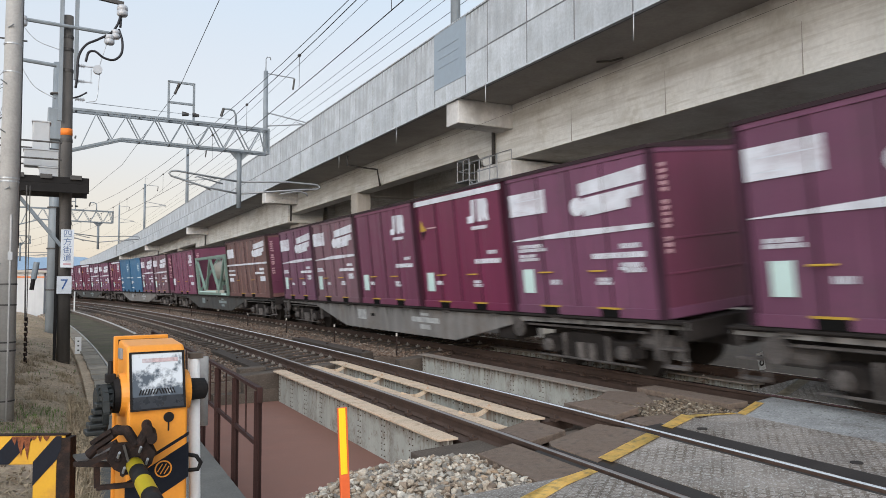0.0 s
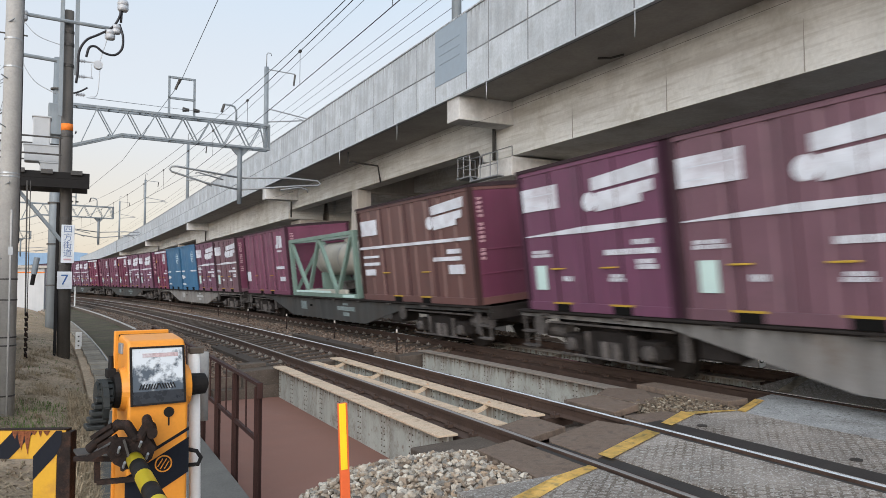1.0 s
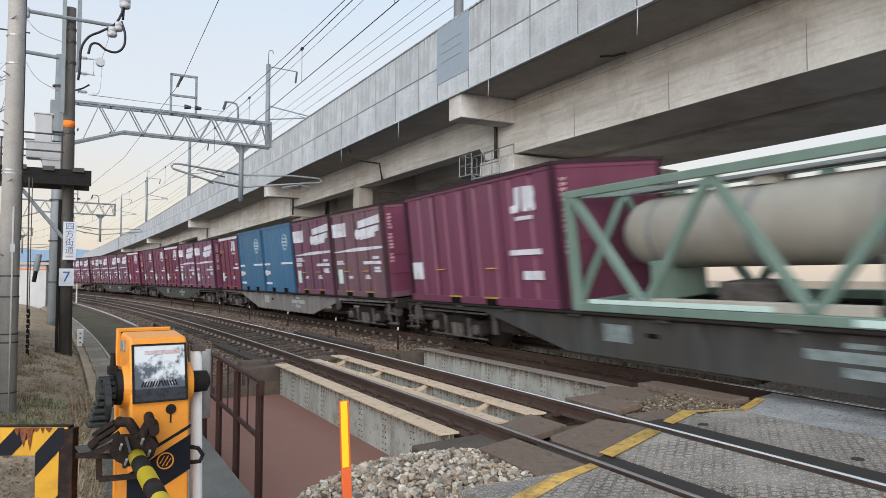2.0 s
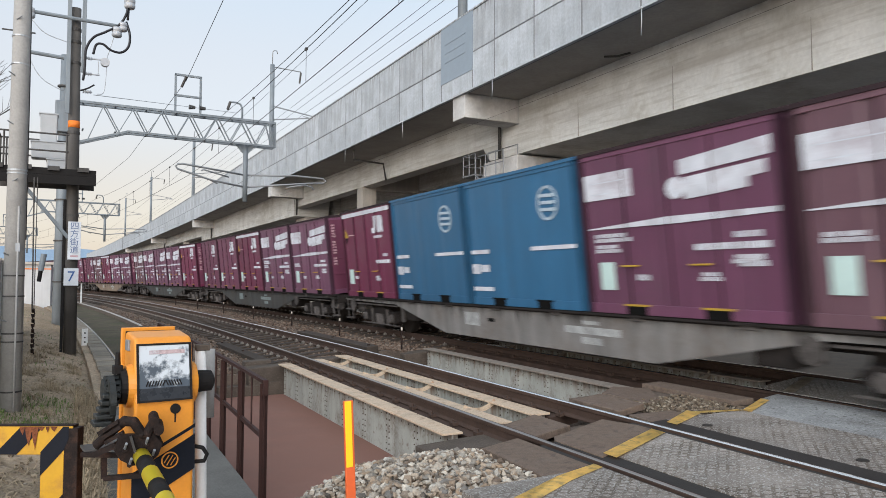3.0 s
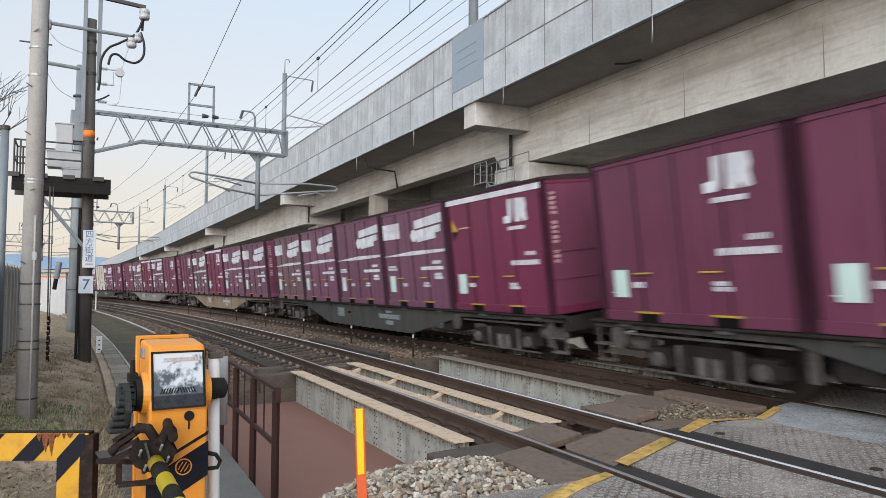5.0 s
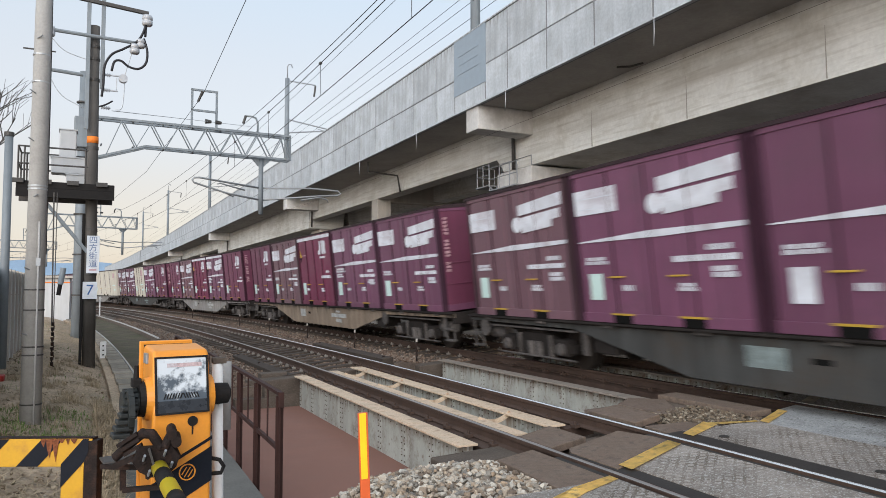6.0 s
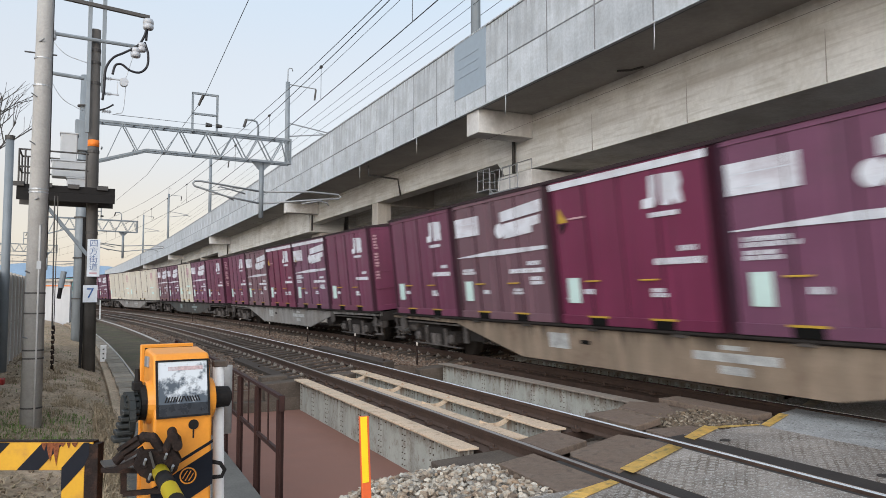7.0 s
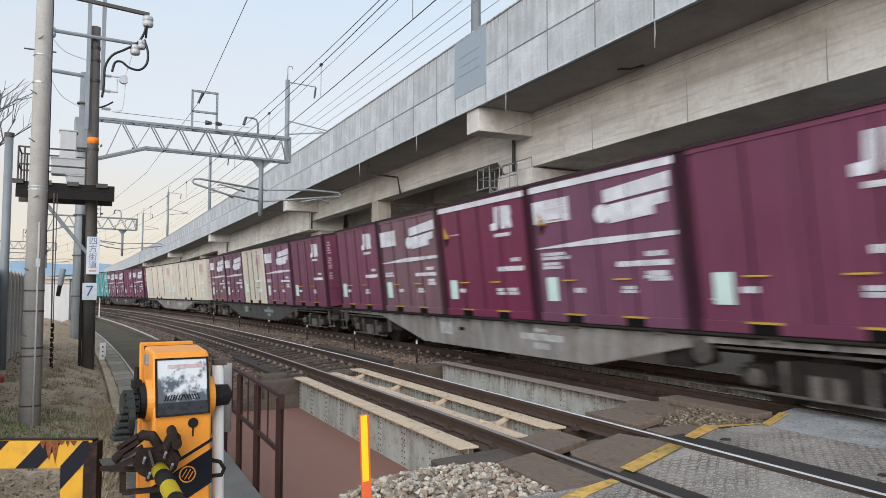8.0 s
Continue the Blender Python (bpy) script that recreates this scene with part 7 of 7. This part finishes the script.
    # bearing bosses
    for sx in (-1, 1):
        bm = bmesh.new()
        rod(bm, (sx * 0.14, -0.0, 1.33), (sx * 0.185, -0.0, 1.33), 0.125, 0.115, 28)
        part("side_boss", bm, ORANGE, g)
    bm = bmesh.new()
    rod(bm, (0.185, 0.0, 1.33), (0.285, 0.0, 1.33), 0.065, 0.06, 20)
    rod(bm, (0.285, 0.0, 1.33), (0.30, 0.0, 1.33), 0.06, 0.035, 20)
    part("shaft_cap", bm, BLACK, g, "black shaft cap")
    bm = bmesh.new()
    rod(bm, (-0.185, 0.0, 1.33), (-0.215, 0.0, 1.33), 0.10, 0.095, 24)
    part("bearing_ring", bm, BLACK, g, "black bearing ring")
    bm = bmesh.new()
    rod(bm, (-0.215, 0, 1.31), (-0.30, 0, 1.31), 0.07, n=18)
    for k in range(14):
        a = math.tau * k / 14
        box(bm, -0.29, -0.225, -0.012, 0.012, 0.062, 0.085, 0, Matrix.Translation((0, 0, 1.31)) @ Matrix.Rotation(a, 4, "X"))
    tagged(part("gear", bm, GEARGREY, g, "black iron gear wheel"), kind="stuff")
    for k in range(5):
        part("spring_leaf", boxed(-0.315 - 0.012 * k, -0.225 - 0.012 * k, -0.12 - 0.01 * k, -0.05, 1.285 - 0.034 * k, 1.31 - 0.034 * k, 0.006), GEARGREY, g)
    part("lug", boxed(-0.25, -0.20, -0.03, 0.03, 1.40, 1.45, 0.006), BLACK, g)
    part("oil_cup", rodded((-0.225, 0.0, 1.42), (-0.225, 0.0, 1.52), 0.017, 0.012, 10), BLACK, g)
    # crank and clamp carrying the boom
    YOKE = Matrix.Translation((-0.05, 0, 0.015)) @ Matrix.Diagonal((0.86, 1.0, 1.0, 1.0))
    for pts, r in ((((-0.35, -0.16, 1.04), (-0.29, -0.20, 1.10), (-0.21, -0.25, 1.17), (-0.16, -0.27, 1.165)), 0.026),
                   (((-0.16, -0.27, 1.165), (-0.115, -0.28, 1.10), (-0.085, -0.285, 1.10), (-0.045, -0.29, 1.165)), 0.029)):
        for a, b in zip(pts, pts[1:]):
            part("yoke_arm", rodded(a, b, r, n=12), RUST, g, "rust-brown cast iron yoke arm", m=YOKE)
            bm = bmesh.new()
            bmesh.ops.create_icosphere(bm, subdivisions=2, radius=r * 1.08, matrix=Matrix.Translation(b))
            part("yoke_knuckle", bm, RUST, g, m=YOKE)
    bm = bmesh.new()
    for dx, dz in ((0.0, 0.0), (0.028, -0.042)):
        rod(bm, (-0.06 + dx, -0.34, 1.165 + dz), (-0.035 + dx, -0.22, 1.175 + dz), 0.030, n=14)
    rod(bm, (-0.04, -0.25, 1.10), (0.02, -0.18, 1.01), 0.022, n=10)
    part("crank_pin", bm, RUST, g, "rusty twin-lobed crank pin", m=YOKE)
    bm = bmesh.new()
    for k in range(3):
        bar(bm, (-0.345 + 0.02 * k, -0.21, 1.11 - 0.025 * k), (-0.245 + 0.015 * k, -0.26, 1.175 - 0.03 * k), 0.03, 0.02)
    bar(bm, (-0.36, -0.18, 1.0), (-0.25, -0.24, 1.05), 0.04, 0.03)
    part("clamp_jaw", bm, RUST, g, "rust-brown clamp jaw", m=YOKE)
    bm = bmesh.new()
    prism(bm, [(-0.27, 1.03), (-0.24, 1.11), (-0.05, 1.10), (0.0, 1.04), (-0.02, 0.985), (-0.075, 0.945), (-0.17, 0.945), (-0.235, 0.98)], "y", -0.30, -0.265)
    part("clamp_plate", bm, RUST, g, "rust-brown clamp plate", m=YOKE)
    bm = bmesh.new()
    bar(bm, (-0.185, -0.31, 1.10), (-0.15, -0.315, 0.99), 0.018, 0.014)
    part("link", bm, STEEL_DK, g, m=YOKE)
    for x, z in ((-0.215, 1.035), (-0.095, 1.05), (-0.055, 0.985), (-0.185, 0.955)):
        part("bolt", rodded((x, -0.30, z), (x + 0.002, -0.335, z + 0.035), 0.008, n=8), STEEL, g, m=YOKE)
        part("nut", rodded((x, -0.295, z - 0.004), (x, -0.308, z), 0.016, n=6), RUST, g, m=YOKE)
    # ratchet teeth and levers behind the yoke
    for k in range(5):
        a = 0.5 + 0.45 * k
        part("ratchet_tooth", bar(bmesh.new(), (-0.27, -0.04 - 0.09 * math.sin(a), 1.27 + 0.09 * math.cos(a)), (-0.27, -0.04 - 0.13 * math.sin(a), 1.27 + 0.13 * math.cos(a)), 0.07, 0.03, (1, 0, 0)), GEARGREY, g)
    for a, b in (((-0.40, -0.05, 0.995), (-0.17, -0.2, 0.99)), ((-0.30, -0.1, 0.99), (-0.30, -0.12, 0.87)), ((-0.30, -0.12, 0.87), (-0.12, -0.2, 0.88))):
        part("guard_bar", bar(bmesh.new(), a, b, 0.028, 0.025), RUST, g, "rusty guard bar")
    tube("handle", [(0.165, -0.1, 0.98), (0.21, -0.13, 0.97), (0.235, -0.13, 0.93), (0.22, -0.13, 0.895), (0.165, -0.1, 0.89)], 0.012, BLACK, g, "black loop handle")
    part("crash_plate", boxed(-0.39, -0.20, -0.06, 0.10, 1.0, 1.015, 0.004), STEEL_DK, g)
    # boom: striped tube reaching across the road
    base = g.matrix_basis.inverted()
    a, b = base @ Vector((0.322, 4.17, 0.665)), base @ Vector((0.55, -2.1, 0.60))
    d = (b - a)
    bm = bmesh.new()
    rod(bm, a - d * 0.012, a + d * 0.002, 0.05, 0.048, 16)
    part("boom_socket", bm, BLACK, g)
    n_ = 14
    boom = part("boom", rodded(a, b, 0.042, 0.030, 16), BOOM_Y, g, "yellow and black striped boom", smooth=True)
    for i in range(n_):
        f0, f1 = (i + 0.48) / n_, (i + 0.96) / n_
        part("black_stripe", rodded(a + d * f0, a + d * f1, 0.0425 - 0.012 * f0, 0.0425 - 0.012 * f1, 16), BLACK, boom, smooth=True)

    # pipe posts beside the machine
    p = empty("white_pipe", pose(0.695, 4.53, -0.34), "white painted steel pipe post", "post")
    part("pipe", rodded((0.01, 0, 0), (-0.02, 0, 1.50), 0.033, n=16), WHITE, p, smooth=True)
    part("cap", boxed(-0.05, 0.03, -0.035, 0.035, 1.50, 1.535, 0.005), BLOCK, p)
    q = empty("grey_pipe", pose(0.775, 4.80, -0.34), "dull grey pipe clamped beside the white post", "post")
    part("pipe", rodded((0, 0, 1.05), (0, 0, 1.48), 0.03, n=14), POLE_CONC, q, smooth=True)
    part("lower_pipe", rodded((-0.13, -0.2, 0.0), (-0.13, -0.2, 0.85), 0.012, n=10), WHITE, q)


def build_barrier():
    """Low striped guard frame of steel angle."""
    b = empty("guard_frame", pose(0.008, 4.53, -0.3, 0, 0, -25), "low rusty steel guard frame with yellow and black stripes", "guard rail")
    part("top_bar", boxed(-2.4, 0.0, -0.010, 0.0, 0.915, 1.07, 0.003), YELLOW, b, "yellow striped face")
    bm = bmesh.new()
    box(bm, -2.4, 0.0, 0.0, 0.06, 1.06, 1.072)
    box(bm, -2.4, 0.0, -0.012, 0.0, 1.0705, 1.078)
    part("top_flange", bm, RUST, b, "rust-brown upper flange")
    leg = part("leg", boxed(-0.17, -0.045, -0.010, 0.0, 0.0, 0.915, 0.003), YELLOW, b, "yellow striped leg")
    part("leg_flange", boxed(-0.045, 0.03, -0.012, 0.06, 0.0, 1.06, 0.004), RUST, b, "rusty leg flange")
    share("leg", leg, b, pose(-2.2, 0, 0))
    for i in range(9):
        x = -0.30 - 0.30 * i
        bm = bmesh.new()
        pts = [(x, 0.917), (x + 0.14, 1.068), (x + 0.02, 1.068), (x - 0.12, 0.917)]
        if x - 0.12 > -2.4:
            prism(bm, pts, "y", -0.0135, -0.0095)
            part("black_stripe", bm, NAVY, b)
        else:
            bm.free()
    bm = bmesh.new()
    prism(bm, [(-0.17, 0.80), (-0.045, 0.94), (-0.02, 1.0), (-0.02, 1.068), (-0.05, 1.068), (-0.17, 0.93)], "y", -0.0135, -0.0095)
    part("black_stripe", bm, NAVY, b)
    rng = random.Random(17)
    for k in range(6):
        x, w_ = -0.27 + 0.034 * k, rng.uniform(0.010, 0.022)
        h_ = rng.uniform(0.02, 0.05) if k not in (1, 2) else rng.uniform(0.09, 0.14)
        bm = bmesh.new()
        prism(bm, [(x - w_, 1.0685), (x + w_, 1.0685), (x + w_ * 0.5, 1.068 - h_ * 0.55), (x + w_ * 0.1, 1.068 - h_), (x - w_ * 0.6, 1.068 - h_ * 0.5)], "y", -0.0150, -0.0130)
        part("rust_run", bm, RUST_RED, b, "red-brown rust run")
    for z in (0.52, 0.22):
        bm = bmesh.new()
        prism(bm, [(-0.17, z - 0.10), (-0.045, z + 0.04), (-0.045, z + 0.18), (-0.17, z + 0.04)], "y", -0.0135, -0.0095)
        part("black_stripe", bm, NAVY, b)
    # yellow and orange marker post
    p = empty("marker_stake", pose(1.42, 3.86, -0.3, 0, -2.5, 0), "yellow and orange plastic marker stake", "marker post")
    bm = bmesh.new()
    box(bm, -0.027, 0.027, -0.012, 0.012, -0.15, 1.215, 0.004)
    part("stake", bm, ORANGE_PL, p, "orange-red stake")
    part("reflector", boxed(-0.024, 0.014, -0.0155, -0.0115, 0.85, 1.214, 0.001), YELLOW_PL, p, "yellow reflective strip")


def build_fence():
    f = empty("handrail_fence", Matrix.Identity(4), "rust-brown steel handrail along the footway", "handrail")
    ss = [-4.67, -3.62, -2.58, -1.54, -0.5, 0.54, 1.58, 2.62, 3.6, 4.55]
    zt = lambda s: 0.672
    post = None
    for i, s in enumerate(ss):
        if post is None:
            post = part("post", box(boxed(-0.035, 0.035, -0.005, 0.005, -0.62, 1.0), -0.005, 0.005, -0.035, 0.035, -0.62, 1.0), FENCE_BR, f)
            post.matrix_basis = trk(s, -3.20, zt(s) - 1.03)
        else:
            share("post", post, f, trk(s, -3.20, zt(s) - 1.03))
        if i < len(ss) - 1:
            q = (s + ss[i + 1]) / 2
            o = part("baluster", rodded((0, 0, 0), (0, 0, 0.52), 0.009, n=6), FENCE_BR, f)
            o.matrix_basis = trk(q, -3.20, zt(q) - 0.53)
    sweep("top_rail", [(-3.225, -0.03), (-3.18, -0.03), (-3.18, 0.0), (-3.225, 0.0)], -4.72, 4.6, 0.5, FENCE_BR, f, z=0.682)
    sweep("mid_rail", [(-3.215, -0.02), (-3.185, -0.02), (-3.185, 0.02), (-3.215, 0.02)], -4.67, 4.55, 0.5, FENCE_BR, f, z=0.165)
    part("end_hook", boxed(-0.02, 0.025, -0.05, 0.0, -0.14, 0.0, 0.006), FENCE_BR, f).matrix_basis = trk(-4.70, -3.20, 0.682)
    # thin steel edge pipes on the footway
    e = tube("edge_pipe", [trk(s, -4.52, -0.28).translation for s in (-9, -7, -5.5, -4.2)], 0.02, STEEL)
    tagged(e, "thin grey steel pipe along the footway edge", "pipe")
    # lineside stakes between the tracks
    for s in (4.2, 8.4, 13.0, 18.0, 23.0, 28.5, 34.0):
        k = empty("stake", trk(s, 2.05, -0.08), "thin dark stake between the tracks", "stake", "stakes between tracks")
        part("rod", rodded((0, 0, -0.1), (0, 0, 0.55), 0.022, n=8), RUST, k)
        part("tip", rodded((0, 0, 0.48), (0, 0, 0.555), 0.024, n=8), PIER, k)


build_ground()
build_crossing_details()
build_rails()
build_bridge()
build_baulks()
build_ballast()
build_viaduct()
build_overhead()
build_pole_group()
build_left_side()
build_grass()
build_gate()
build_barrier()
build_fence()
build_train()
motions()
